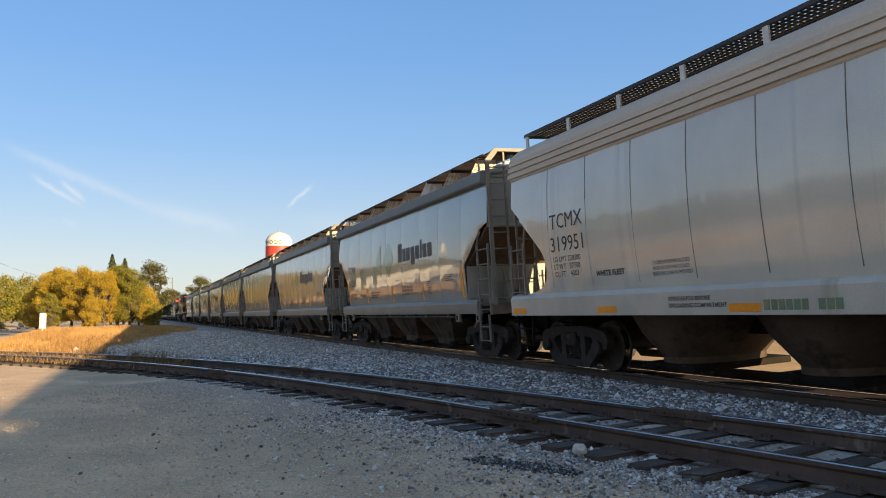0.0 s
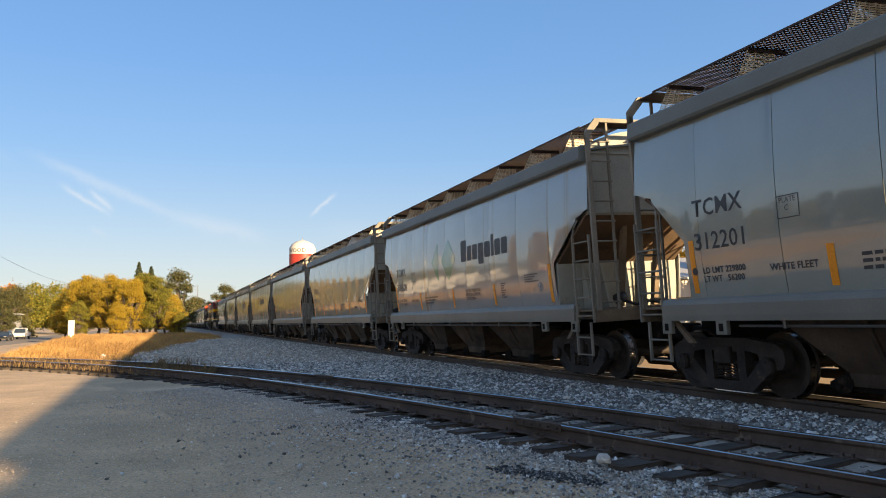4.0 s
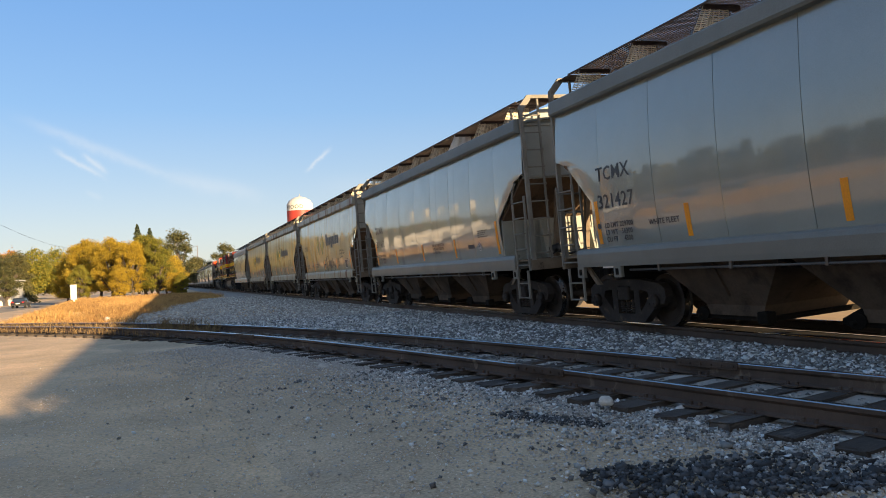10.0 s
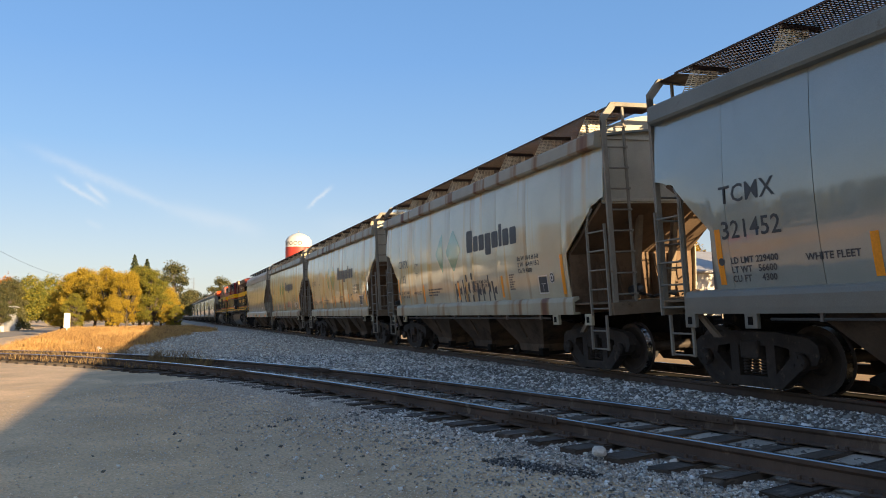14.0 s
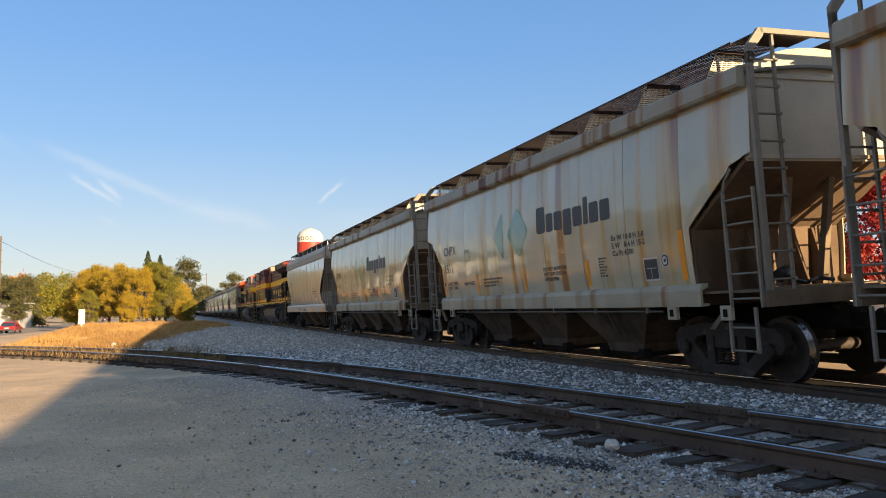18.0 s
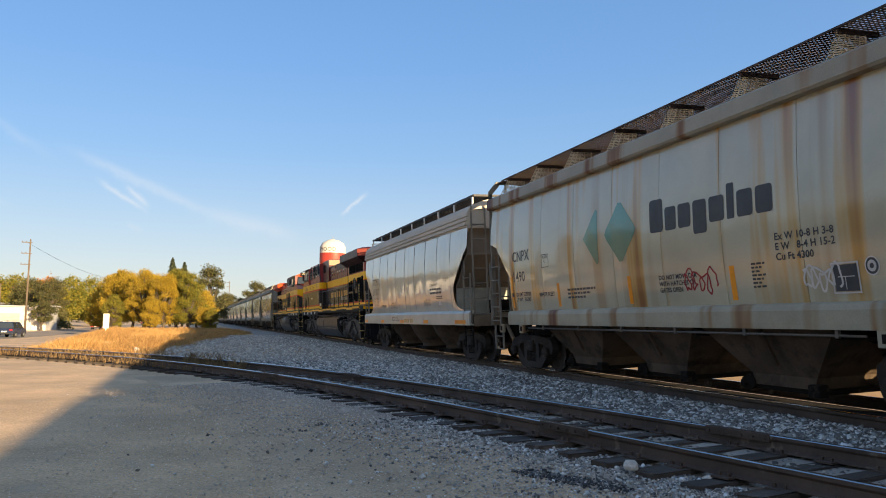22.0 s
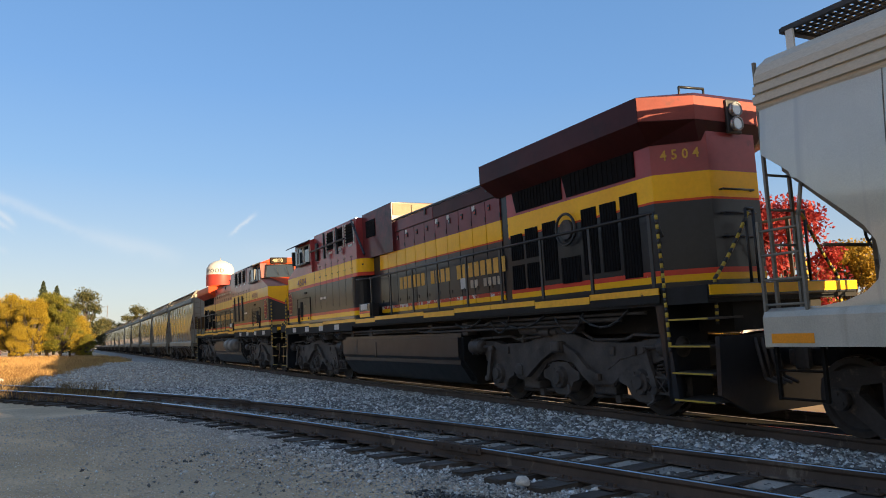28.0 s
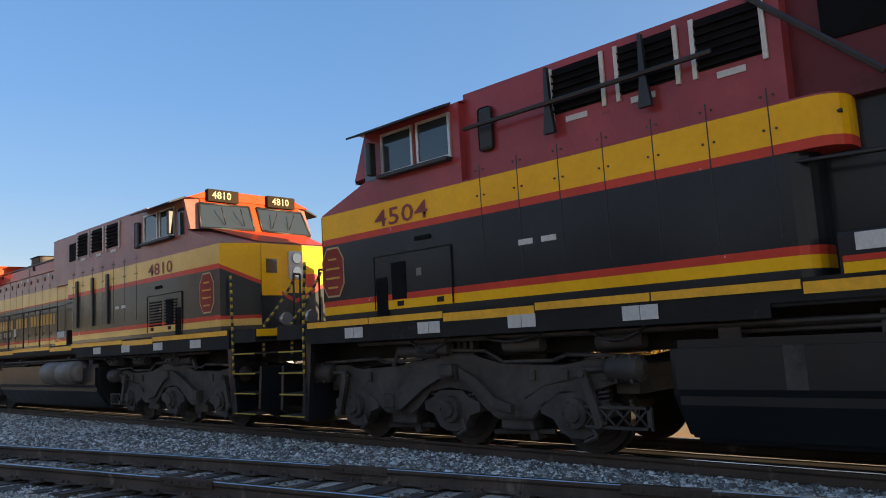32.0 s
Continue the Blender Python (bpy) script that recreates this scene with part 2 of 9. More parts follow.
M["seam"] = material("dirty_weld_seam", (0.25, 0.24, 0.22), 0.7, vary=0.3, fine=30, coarse=1.0, spec=0.2, second=(0.30, 0.29, 0.26), second_at=0.52, spread=0.1)
# sill copy of the beige paint, darkened in colour for the ballast it mirrors
M["sill_cf"] = material("darkened_teardrop_sill_paint", (0.50, 0.485, 0.41), 0.45, vary=0.12, fine=60, coarse=1.2, coat=0.4, coat_rough=0.2, coat_ior=1.4, streak=((0.25, 0.20, 0.14), 1.6, 0.62))
M["dark_grate"] = material("dark_grating", (0.045, 0.042, 0.042), 0.6, 0.2, vary=0.3, fine=40, coarse=2.0)
M["roof_beige"] = material("matt_beige_roof_paint", (0.60, 0.545, 0.45), 0.75, vary=0.08, fine=60, coarse=0.8, spec=0.25, stretch=(1, 0.3, 1), second=(0.40, 0.33, 0.25), second_at=0.66)
M["sill_pale"] = material("sill_paint", (0.60, 0.58, 0.54), 0.4, vary=0.10, fine=60, coarse=1.5, coat=0.15, second=(0.35, 0.24, 0.16), second_at=0.68)
M["sill_dull"] = material("dull_cream_sill_paint", (0.41, 0.375, 0.275), 0.55, vary=0.14, fine=60, coarse=1.2, spec=0.3, coat=0.15, coat_rough=0.25, coat_ior=1.3, stain=((0.28, 0.185, 0.095), (0.14, 0.060, 0.032), 1.7, 0.55))
M["chord_rust"] = material("rust_streaked_chord_paint", (0.345, 0.325, 0.26), 0.6, spec=0.2, vary=0.12, fine=60, coarse=0.8, coat=0.2, coat_rough=0.1, coat_ior=1.3, stain=((0.24, 0.15, 0.08), (0.11, 0.040, 0.024), 1.7, 0.53))
M["perforated"] = material("perforated_plate_paint", (0.72, 0.61, 0.45), 0.6, vary=0.15, fine=30, coarse=2.0, spec=0.25, second=(0.40, 0.29, 0.18), second_at=0.64)
M["white_plate"] = material("white_plate_paint", (0.80, 0.78, 0.76), 0.6, vary=0.05, fine=30, coarse=2.0, spec=0.25)
# underframe and bays: shade under the cars put into the colours, with dirt
M["under"] = material("shaded_dirty_underframe", (0.013, 0.011, 0.009), 0.85, vary=0.35, fine=30, coarse=2.0, bump=0.2, spec=0.12, second=(0.04, 0.029, 0.020))
M["hopper_shade_dirt"] = material("shaded_dirty_hopper_bay", (0.098, 0.071, 0.050), 0.75, vary=0.35, fine=30, coarse=0.9, spec=0.15, second=(0.026, 0.019, 0.014), second_at=0.50, spread=0.2)
M["end_cream"] = material("cream_end_paint", (0.47, 0.45, 0.375), 0.6, spec=0.25, vary=0.14, fine=50, coarse=1.1, coat=0.3, coat_rough=0.15, coat_ior=1.4, wash=((0.20, 0.13, 0.07), 2.0, 0.60, 0.1))
M["end_paint"] = material("grey_end_paint", (0.34, 0.345, 0.305), 0.6, spec=0.25, vary=0.12, fine=50, coarse=1.1, coat=0.3, coat_rough=0.15, coat_ior=1.4, second=(0.22, 0.18, 0.13), second_at=0.64)
M["slope_tan"] = material("dusty_slope_sheet", (0.24, 0.20, 0.155), 0.8, spec=0.15, vary=0.2, fine=40, coarse=1.0, second=(0.13, 0.10, 0.07), second_at=0.60, spread=0.15)
# brown for the slope sheets: shade under the sloped ends put into the colour
M["slope_brown"] = material("shaded_slope_sheet", (0.145, 0.100, 0.068), 0.85, spec=0.1, vary=0.25, fine=40, coarse=1.0, second=(0.07, 0.05, 0.035), second_at=0.52, spread=0.2)
# end framing: darkness of the gap between cars put into a brown colour
M["end_shade"] = material("shaded_end_framing", (0.20, 0.155, 0.11), 0.85, spec=0.1, vary=0.25, fine=40, coarse=1.5, second=(0.09, 0.07, 0.05), second_at=0.58)
M["ladder"] = material("ladder_grey", (0.25, 0.23, 0.195), 0.75, spec=0.12, vary=0.18, fine=40, coarse=2.0, second=(0.18, 0.12, 0.08), second_at=0.62)
M["grate"] = material("weathered_grating", (0.060, 0.036, 0.030), 0.65, 0.2, vary=0.3, fine=40, coarse=2.0, second=(0.10, 0.06, 0.04))
M["wheel"] = material("wheel_steel", (0.050, 0.039, 0.032), 0.65, 0.2, vary=0.3, fine=30, coarse=3.0, spec=0.3)
M["tread"] = material("polished_tread", (0.45, 0.44, 0.42), 0.25, 1.0, vary=0.1)
M["truck"] = material("truck_frame_dirt", (0.044, 0.036, 0.031), 0.75, 0.0, vary=0.3, fine=25, coarse=2.5, bump=0.2, spec=0.25, second=(0.095, 0.070, 0.052))
M["text"] = material("stencil_black", (0.045, 0.05, 0.055), 0.5, vary=0.15, fine=30, coarse=4.0)
M["spray_red"] = material("red_spray_paint", (0.42, 0.05, 0.05), 0.6, vary=0.15)
M["logo_green"] = material("logo_green", (0.015, 0.16, 0.105), 0.35, vary=0.15, coat=1.0, coat_rough=0.08, coat_ior=1.5, wave=0.010)
M["logo_teal"] = material("logo_teal", (0.018, 0.20, 0.145), 0.35, vary=0.15, coat=1.0, coat_rough=0.08, coat_ior=1.5, wave=0.010)
M["reflector"] = material("reflective_yellow_tape", (1.0, 0.33, 0.006), 0.45, vary=0.12)
M["tape_white"] = material("reflective_white_tape", (0.62, 0.60, 0.56), 0.5, vary=0.12, fine=20)
M["hood_maroon"] = material("sooty_hood_maroon", (0.17, 0.030, 0.036), 0.5, vary=0.3, fine=14, grain=0.10, coarse=0.7, coat=0.4, coat_rough=0.16, coat_ior=1.4, spec=0.15, second=(0.07, 0.020, 0.022), second_at=0.56, spread=0.2)
M["housing_soot"] = material("soot_blackened_maroon", (0.13, 0.024, 0.028), 0.5, vary=0.3, fine=14, grain=0.10, coarse=0.45, coat=0.3, coat_rough=0.16, coat_ior=1.35, spec=0.15, second=(0.030, 0.014, 0.015), second_at=0.48, spread=0.22)
M["maroon"] = material("locomotive_maroon", (0.32, 0.046, 0.048), 0.45, vary=0.22, fine=14, grain=0.10, coarse=0.8, coat=0.5, coat_rough=0.16, coat_ior=1.45, spec=0.2, second=(0.17, 0.035, 0.035), second_at=0.62)
M["loco_yellow"] = material("locomotive_yellow", (1.0, 0.50, 0.010), 0.45, vary=0.10, fine=14, grain=0.08, coarse=0.8, coat=0.4, coat_rough=0.10, coat_ior=1.3, spec=0.12, second=(0.55, 0.25, 0.02), second_at=0.70)
M["loco_red"] = material("locomotive_red", (0.62, 0.06, 0.035), 0.5, vary=0.12, fine=14, grain=0.08, coarse=1.6, coat=0.4, coat_rough=0.10, coat_ior=1.3, spec=0.12, second=(0.62, 0.58, 0.54), second_at=0.655, spread=0.012)
M["chipped_red"] = material("chipped_locomotive_red", (0.50, 0.055, 0.035), 0.55, vary=0.15, fine=14, grain=0.08, coarse=1.9, coat=0.3, coat_rough=0.12, coat_ior=1.3, spec=0.12, second=(0.60, 0.57, 0.54), second_at=0.53, spread=0.02)
M["loco_orange"] = material("locomotive_faded_red", (0.58, 0.065, 0.018), 0.6, vary=0.12, fine=14, grain=0.08, coarse=1.0, coat=0.3, coat_rough=0.08, coat_ior=1.3, spec=0.08, second=(0.42, 0.09, 0.04), second_at=0.64)
M["loco_black"] = material("locomotive_black", (0.017, 0.019, 0.024), 0.45, vary=0.2, fine=14, coarse=0.8, coat=0.6, coat_rough=0.14, coat_ior=1.33, spec=0.15, second=(0.026, 0.025, 0.025), second_at=0.64)
M["loco_grey"] = material("locomotive_underframe", (0.068, 0.058, 0.052), 0.6, 0.0, vary=0.4, fine=30, coarse=2.2, spec=0.3, bump=0.15, bump_scale=40, second=(0.085, 0.068, 0.054))
# near-black sill; it also puts the shade under the deck into the underframe
M["sill_black"] = material("near_black_sill", (0.018, 0.017, 0.016), 0.7, vary=0.3, fine=20, coarse=1.5, spec=0.25, second=(0.045, 0.038, 0.03), second_at=0.62)
M["sill_yellow"] = material("worn_yellow_sill", (0.98, 0.47, 0.012), 0.5, vary=0.10, fine=14, coarse=1.6, coat=0.3, coat_rough=0.12, coat_ior=1.3, second=(0.06, 0.035, 0.02), second_at=0.66, spread=0.02)
# second locomotive's paler paints: golden reflections along its side put into the colours
M["sheen_maroon"] = material("maroon_with_sheen", (0.34, 0.15, 0.125), 0.5, vary=0.2, fine=14, grain=0.08, coarse=0.9, coat=0.6, coat_rough=0.12, coat_ior=1.3, spec=0.15, second=(0.24, 0.07, 0.055), second_at=0.60, spread=0.15)
M["sheen_yellow"] = material("yellow_with_sheen", (0.80, 0.50, 0.13), 0.5, vary=0.15, fine=14, grain=0.08, coarse=0.9, coat=0.6, coat_rough=0.12, coat_ior=1.3, spec=0.15, second=(0.85, 0.42, 0.03), second_at=0.58, spread=0.15)
M["sheen_black"] = material("black_with_sheen", (0.065, 0.058, 0.050), 0.5, vary=0.25, fine=14, coarse=0.9, coat=0.6, coat_rough=0.12, coat_ior=1.3, spec=0.15, second=(0.03, 0.03, 0.032), second_at=0.58, spread=0.15)
M["sooty"] = material("soot_stained_maroon", (0.055, 0.013, 0.014), 0.55, vary=0.3, fine=14, grain=0.1, coarse=0.7, spec=0.15, coat=0.2, coat_rough=0.12, coat_ior=1.3, second=(0.025, 0.012, 0.012), second_at=0.55, spread=0.2)
M["board"] = material("dull_number_board", (0.035, 0.025, 0.018), 0.9, vary=0.1, spec=0.05)
M["awning_dark"] = material("dark_awning", (0.05, 0.052, 0.055), 0.7, vary=0.2, fine=14, spec=0.2)
M["board_digit"] = material("number_board_digits", (0.42, 0.36, 0.22), 0.6, vary=0.05)
M["pale_panel"] = material("pale_beige_panel", (0.34, 0.27, 0.19), 0.8, spec=0.05, vary=0.12, fine=14, coarse=2.0, second=(0.30, 0.22, 0.15), second_at=0.64)
M["tank"] = material("fuel_tank_grey", (0.013, 0.014, 0.016), 0.45, vary=0.25, fine=30, coarse=1.0, coat=0.22, coat_rough=0.2, coat_ior=1.33, spec=0.35, second=(0.028, 0.026, 0.024), second_at=0.66)
M["dark_mesh"] = material("dark_radiator_mesh", (0.010, 0.010, 0.011), 0.8, spec=0.08, vary=0.3, fine=120, coarse=3, bump=0.3, bump_scale=160)
M["black_pipe"] = material("black_handrail", (0.02, 0.02, 0.021), 0.45, vary=0.2)
M["glass"] = bpy.data.materials.new("cab_glass")
M["glass"].use_nodes = True
gb = M["glass"].node_tree.nodes["Principled BSDF"]
gb.inputs["Base Color"].default_value = (0.03, 0.04, 0.05, 1)
gb.inputs["Roughness"].default_value, gb.inputs["Specular IOR Level"].default_value = 0.05, 0.9
M["frame_alu"] = material("aluminium_frame", (0.62, 0.61, 0.58), 0.4, 0.6, vary=0.1)
M["faded_red"] = material("sun_faded_maroon", (0.27, 0.055, 0.04), 0.55, vary=0.2, fine=50, coarse=1.2, spec=0.3, second=(0.18, 0.05, 0.04), second_at=0.58)
M["reservoir"] = material("dusty_reservoir", (0.20, 0.17, 0.14), 0.55, vary=0.2, fine=30, coarse=1.5)
M["rope_yellow"] = material("striped_chain_yellow", (0.52, 0.36, 0.04), 0.6, vary=0.1)
M["number_gold"] = material("number_gold", (0.66, 0.35, 0.03), 0.5, vary=0.15, coarse=2.6, second=(0.6, 0.58, 0.52), second_at=0.62, spread=0.03)
M["number_pale"] = material("worn_pale_lettering", (0.42, 0.36, 0.27), 0.6, vary=0.2, fine=14, coarse=3.0, second=(0.05, 0.045, 0.04), second_at=0.60)
M["emblem_rim"] = material("cream_emblem_rim", (0.62, 0.42, 0.22), 0.6, vary=0.15, fine=14)
M["emblem_red"] = material("dull_emblem_red", (0.30, 0.045, 0.03), 0.6, vary=0.15, fine=14, spec=0.2)
M["number_red"] = material("number_dark_red", (0.25, 0.03, 0.03), 0.5, vary=0.2, second=(0.55, 0.5, 0.45), second_at=0.68)
M["lamp_glass"] = material("headlight_lens", (0.55, 0.55, 0.53), 0.12, 0.6, vary=0.05)
M["rail_side"] = material("rusty_rail", (0.088, 0.058, 0.041), 0.75, 0.1, vary=0.3, fine=40, coarse=1.4, bump=0.2, second=(0.19, 0.145, 0.105), second_at=0.58, stretch=(1, 1, 0.4))
M["rail_top"] = material("worn_rail_head", (0.58, 0.57, 0.56), 0.22, 1.0, vary=0.2, fine=50, coarse=2.0)
M["tie"] = material("weathered_tie", (0.070, 0.055, 0.043), 0.85, vary=0.35, fine=35, coarse=2.0, bump=0.6, bump_scale=30, stretch=(0.3, 1, 1), second=(0.14, 0.115, 0.095))
M["asphalt"] = material("asphalt_road", (0.32, 0.255, 0.18), 0.85, vary=0.15, fine=15, coarse=0.2, space="World", bump=0.1)
M["wood_pole"] = material("weathered_pole", (0.14, 0.105, 0.075), 0.85, vary=0.25, fine=30, coarse=1.0, stretch=(6, 6, 0.4))
M["white_paint"] = material("white_wall", (0.58, 0.56, 0.52), 0.8, spec=0.1, vary=0.06, fine=10, coarse=0.2, stretch=(4, 4, 0.5))
M["roof_grey"] = material("metal_roof", (0.36, 0.35, 0.34), 0.5, vary=0.1, coarse=0.3)
M["tower_red"] = material("tower_red", (0.42, 0.045, 0.03), 0.5, vary=0.1, coarse=0.2)
M["galv"] = material("galvanised_steel", (0.40, 0.40, 0.39), 0.45, 0.5, vary=0.12)

# ---- building tools ----
def part(name, bm, mat, parent=None, label="", smooth=False):
    """Links a bmesh as one mesh object, under a thing or a part if one is given."""
    me = bpy.data.meshes.new(name)
    bm.to_mesh(me)
    bm.free()
    for mm in mat if isinstance(mat, (list, tuple)) else (mat,):
        me.materials.append(mm)
    if smooth:
        me.polygons.foreach_set("use_smooth", [True] * len(me.polygons))
    ob = new(name, me)
    if parent is not None:
        ob.parent = parent
    if label:
        ob["label"] = label
    return ob


def shared(name, me, parent, m=None, label=""):
    ob = new(name, me)
    ob.parent = parent
    if m is not None:
        ob.matrix_basis = m
    if label:
        ob["label"] = label
    return ob


def box(bm, x0, x1, y0, y1, z0, z1, bevel=0.0, mi=0):
    vs = [bm.verts.new((x, y, z)) for x in (x0, x1) for y in (y0, y1) for z in (z0, z1)]
    fs = [bm.faces.new([vs[i] for i in q]) for q in ((0, 1, 3, 2), (4, 6, 7, 5), (0, 4, 5, 1), (2, 3, 7, 6), (0, 2, 6, 4), (1, 5, 7, 3))]
    for f in fs:
        f.material_index = mi
    if bevel:
        es = {e for f in fs for e in f.edges}
        r = bmesh.ops.bevel(bm, geom=list(es), offset=bevel, segments=2, affect="EDGES", profile=0.5)
        for f in r["faces"]:
            f.material_index = mi
    return fs


def rod(bm, a, b, r, n=8, r2=None, cap=True, mi=0):
    a, b = Vector(a), Vector(b)
    d = (b - a).normalized()
    u = d.orthogonal().normalized()
    w = d.cross(u)
    rings = []
    for p, rr in ((a, r), (b, r if r2 is None else r2)):
        rings.append([bm.verts.new(p + (u * math.cos(t) + w * math.sin(t)) * rr) for t in [2 * math.pi * i / n for i in range(n)]])
    for i in range(n):
        f = bm.faces.new((rings[0][i], rings[0][(i + 1) % n], rings[1][(i + 1) % n], rings[1][i]))
        f.smooth, f.material_index = True, mi
    if cap:
        bm.faces.new(rings[0][::-1]).material_index = mi
        bm.faces.new(rings[1]).material_index = mi


def pipe(bm, pts, r, n=6, mi=0):
    for a, b in zip(pts, pts[1:]):
        rod(bm, a, b, r, n, mi=mi)


def prism(bm, pts, axis, a, b, mi=0):
    """A closed outline (list of pairs) pushed along an axis from a to b. axis x: pairs are (y, z); y: (x, z); z: (x, y)."""
    def at(p, k):
        return {"x": (k, p[0], p[1]), "y": (p[0], k, p[1]), "z": (p[0], p[1], k)}[axis]
    lo, hi = [bm.verts.new(at(p, a)) for p in pts], [bm.verts.new(at(p, b)) for p in pts]
    n = len(pts)
    for i in range(n):
        bm.faces.new((lo[i], lo[(i + 1) % n], hi[(i + 1) % n], hi[i])).material_index = mi
    for ring in (lo[::-1], hi):
        bm.faces.new(ring).material_index = mi
    return lo + hi


def fixed(bm):
    bmesh.ops.recalc_face_normals(bm, faces=bm.faces[:])
    for e in bm.edges:
        if len(e.link_faces) == 2 and e.calc_face_angle(0.0) > 0.6:
            e.smooth = False
    return bm


def lettering(text, size, bold=0.0):
    """A flat mesh of the text in the built-in font, u to the right, v up, from its lower left corner."""
    cu = bpy.data.curves.new("lettering", "FONT")
    cu.body, cu.size, cu.offset, cu.resolution_u = text, size, bold, 2
    cu.align_x, cu.space_character = "LEFT", 1.0 + min(0.12, bold * 10)
    ob = bpy.data.objects.new("lettering", cu)
    me = bpy.data.meshes.new_from_object(ob)
    bpy.data.objects.remove(ob)
    return me


def on_side(name, me, place, mat, parent, label=""):
    """Lays a flat mesh on a surface: place(u, v) gives the point."""
    for v in me.vertices:
        v.co = place(v.co.x, v.co.y)
    me.materials.clear()
    me.materials.append(mat)
    ob = new(name, me)
    ob.parent = parent
    if label:
        ob["label"] = label
    return ob


def flat_shape(pts, cuts=0):
    bm = bmesh.new()
    bm.faces.new([bm.verts.new((u, v, 0)) for u, v in pts])
    if cuts:
        bmesh.ops.triangulate(bm, faces=bm.faces[:])
        bmesh.ops.subdivide_edges(bm, edges=bm.edges[:], cuts=cuts, use_grid_fill=True)
    me = bpy.data.meshes.new("shape")
    bm.to_mesh(me)
    bm.free()
    return me


# ---- the train: covered hopper cars ----
SIDE = 6.76          # half length of the side sheets
WHEEL_R = 0.457


def side_x(z):
    """Half width of the curved hopper side at a height over the rail."""
    t = max(0.0, (z - 1.42) / (4.14 - 1.42))
    return 1.51 + 0.06 * math.sin(math.pi * min(1, max(0, t)) * 0.9) - 0.115 * t - 0.075 * (1 - min(1, t)) ** 4


CROWN = 0.0105        # how far each side sheet bulges between its seams


def crown_at(y):
    if abs(y) > SIDE - 1.50:
        return CROWN
    width = 2 * (SIDE - 1.50) / 7
    return CROWN * math.sin(math.pi * (((y + SIDE - 1.50) / width) % 1.0))


def side_spot(y, z, lift=0.005):
    """Places flat writing on the bulged side: u along the car, v up."""
    return lambda u, v: (-side_x(z + v) - crown_at(y - u) - lift, y - u, z + v)


def side_frame_mesh():
    """Cast side frame in the y-z plane: one outline with a spring window and two triangular windows."""
    bm = bmesh.new()
    loops = [
        [(-1.16, 0.54), (-1.14, 0.68), (-1.02, 0.76), (-0.45, 0.84), (0.45, 0.84), (1.02, 0.76), (1.14, 0.68), (1.16, 0.54), (1.10, 0.42), (0.92, 0.40), (0.66, 0.20), (0.50, 0.07), (-0.50, 0.07), (-0.66, 0.20), (-0.92, 0.40), (-1.10, 0.42)],
        [(-0.26, 0.21), (0.26, 0.21), (0.26, 0.64), (-0.26, 0.64)],
        [(0.42, 0.26), (0.70, 0.52), (0.66, 0.62), (0.42, 0.66)],
        [(-0.42, 0.26), (-0.70, 0.52), (-0.66, 0.62), (-0.42, 0.66)],
    ]
    edges = []
    for lp in loops:
        vs = [bm.verts.new((-0.08, y, z)) for y, z in lp]
        edges += [bm.edges.new((vs[i], vs[(i + 1) % len(vs)])) for i in range(len(vs))]
    bmesh.ops.triangle_fill(bm, use_beauty=True, use_dissolve=False, edges=edges)
    g = bmesh.ops.extrude_face_region(bm, geom=bm.faces[:])
    bmesh.ops.translate(bm, verts=[e for e in g["geom"] if isinstance(e, bmesh.types.BMVert)], vec=(0.16, 0, 0))
    return fixed(bm)


def bolster_mesh():
    bm = bmesh.new()
    box(bm, -1.12, 1.12, -0.17, 0.17, 0.46, 0.72, 0.03)
    return bm


def spring_mesh():
    """One nested coil, turned as a ribbed column."""
    bm = bmesh.new()
    prof = [(0.0, 0.24)]
    for j in range(6):
        z = 0.24 + j * 0.042
        prof += [(0.05, z), (0.062, z + 0.012), (0.05, z + 0.025), (0.034, z + 0.033)]
    prof.append((0.0, 0.49))
    n = 10
    rings = [[bm.verts.new((r * math.cos(2 * math.pi * i / n), r * math.sin(2 * math.pi * i / n), z)) for i in range(n)] for r, z in prof]
    for j in range(len(rings) - 1):
        for i in range(n):
            bm.faces.new((rings[j][i], rings[j][(i + 1) % n], rings[j + 1][(i + 1) % n], rings[j + 1][i]))
    bmesh.ops.remove_doubles(bm, verts=bm.verts[:], dist=1e-5)
    return bm


def wheelset_mesh():
    """Axle, two wheels and journals turned as one profile."""
    bm = bmesh.new()
    R = WHEEL_R
    half = [(0.085, 0.0, 0), (0.09, 0.60, 0), (0.17, 0.655, 0), (R - 0.07, 0.675, 0), (R + 0.022, 0.672, 0), (R + 0.026, 0.69, 0), (R + 0.004, 0.715, 1), (R, 0.825, 1),
            (R - 0.07, 0.83, 0), (R - 0.10, 0.80, 0), (0.20, 0.775, 0), (0.15, 0.845, 0), (0.11, 0.85, 0), (0.11, 1.12, 0), (0.075, 1.14, 0), (0.0, 1.15, 0)]
    prof = [(r, -x, m) for r, x, m in half[:0:-1]] + half
    n = 28
    rings = [[bm.verts.new((x, r * math.cos(2 * math.pi * i / n), r * math.sin(2 * math.pi * i / n))) for i in range(n)] for r, x, m in prof]
    for j in range(len(rings) - 1):
        for i in range(n):
            f = bm.faces.new((rings[j][i], rings[j][(i + 1) % n], rings[j + 1][(i + 1) % n], rings[j + 1][i]))
            f.smooth = True
            f.material_index = 1 if prof[j][2] and prof[j + 1][2] else 0
    bmesh.ops.remove_doubles(bm, verts=bm.verts[:], dist=1e-5)
    return fixed(bm)


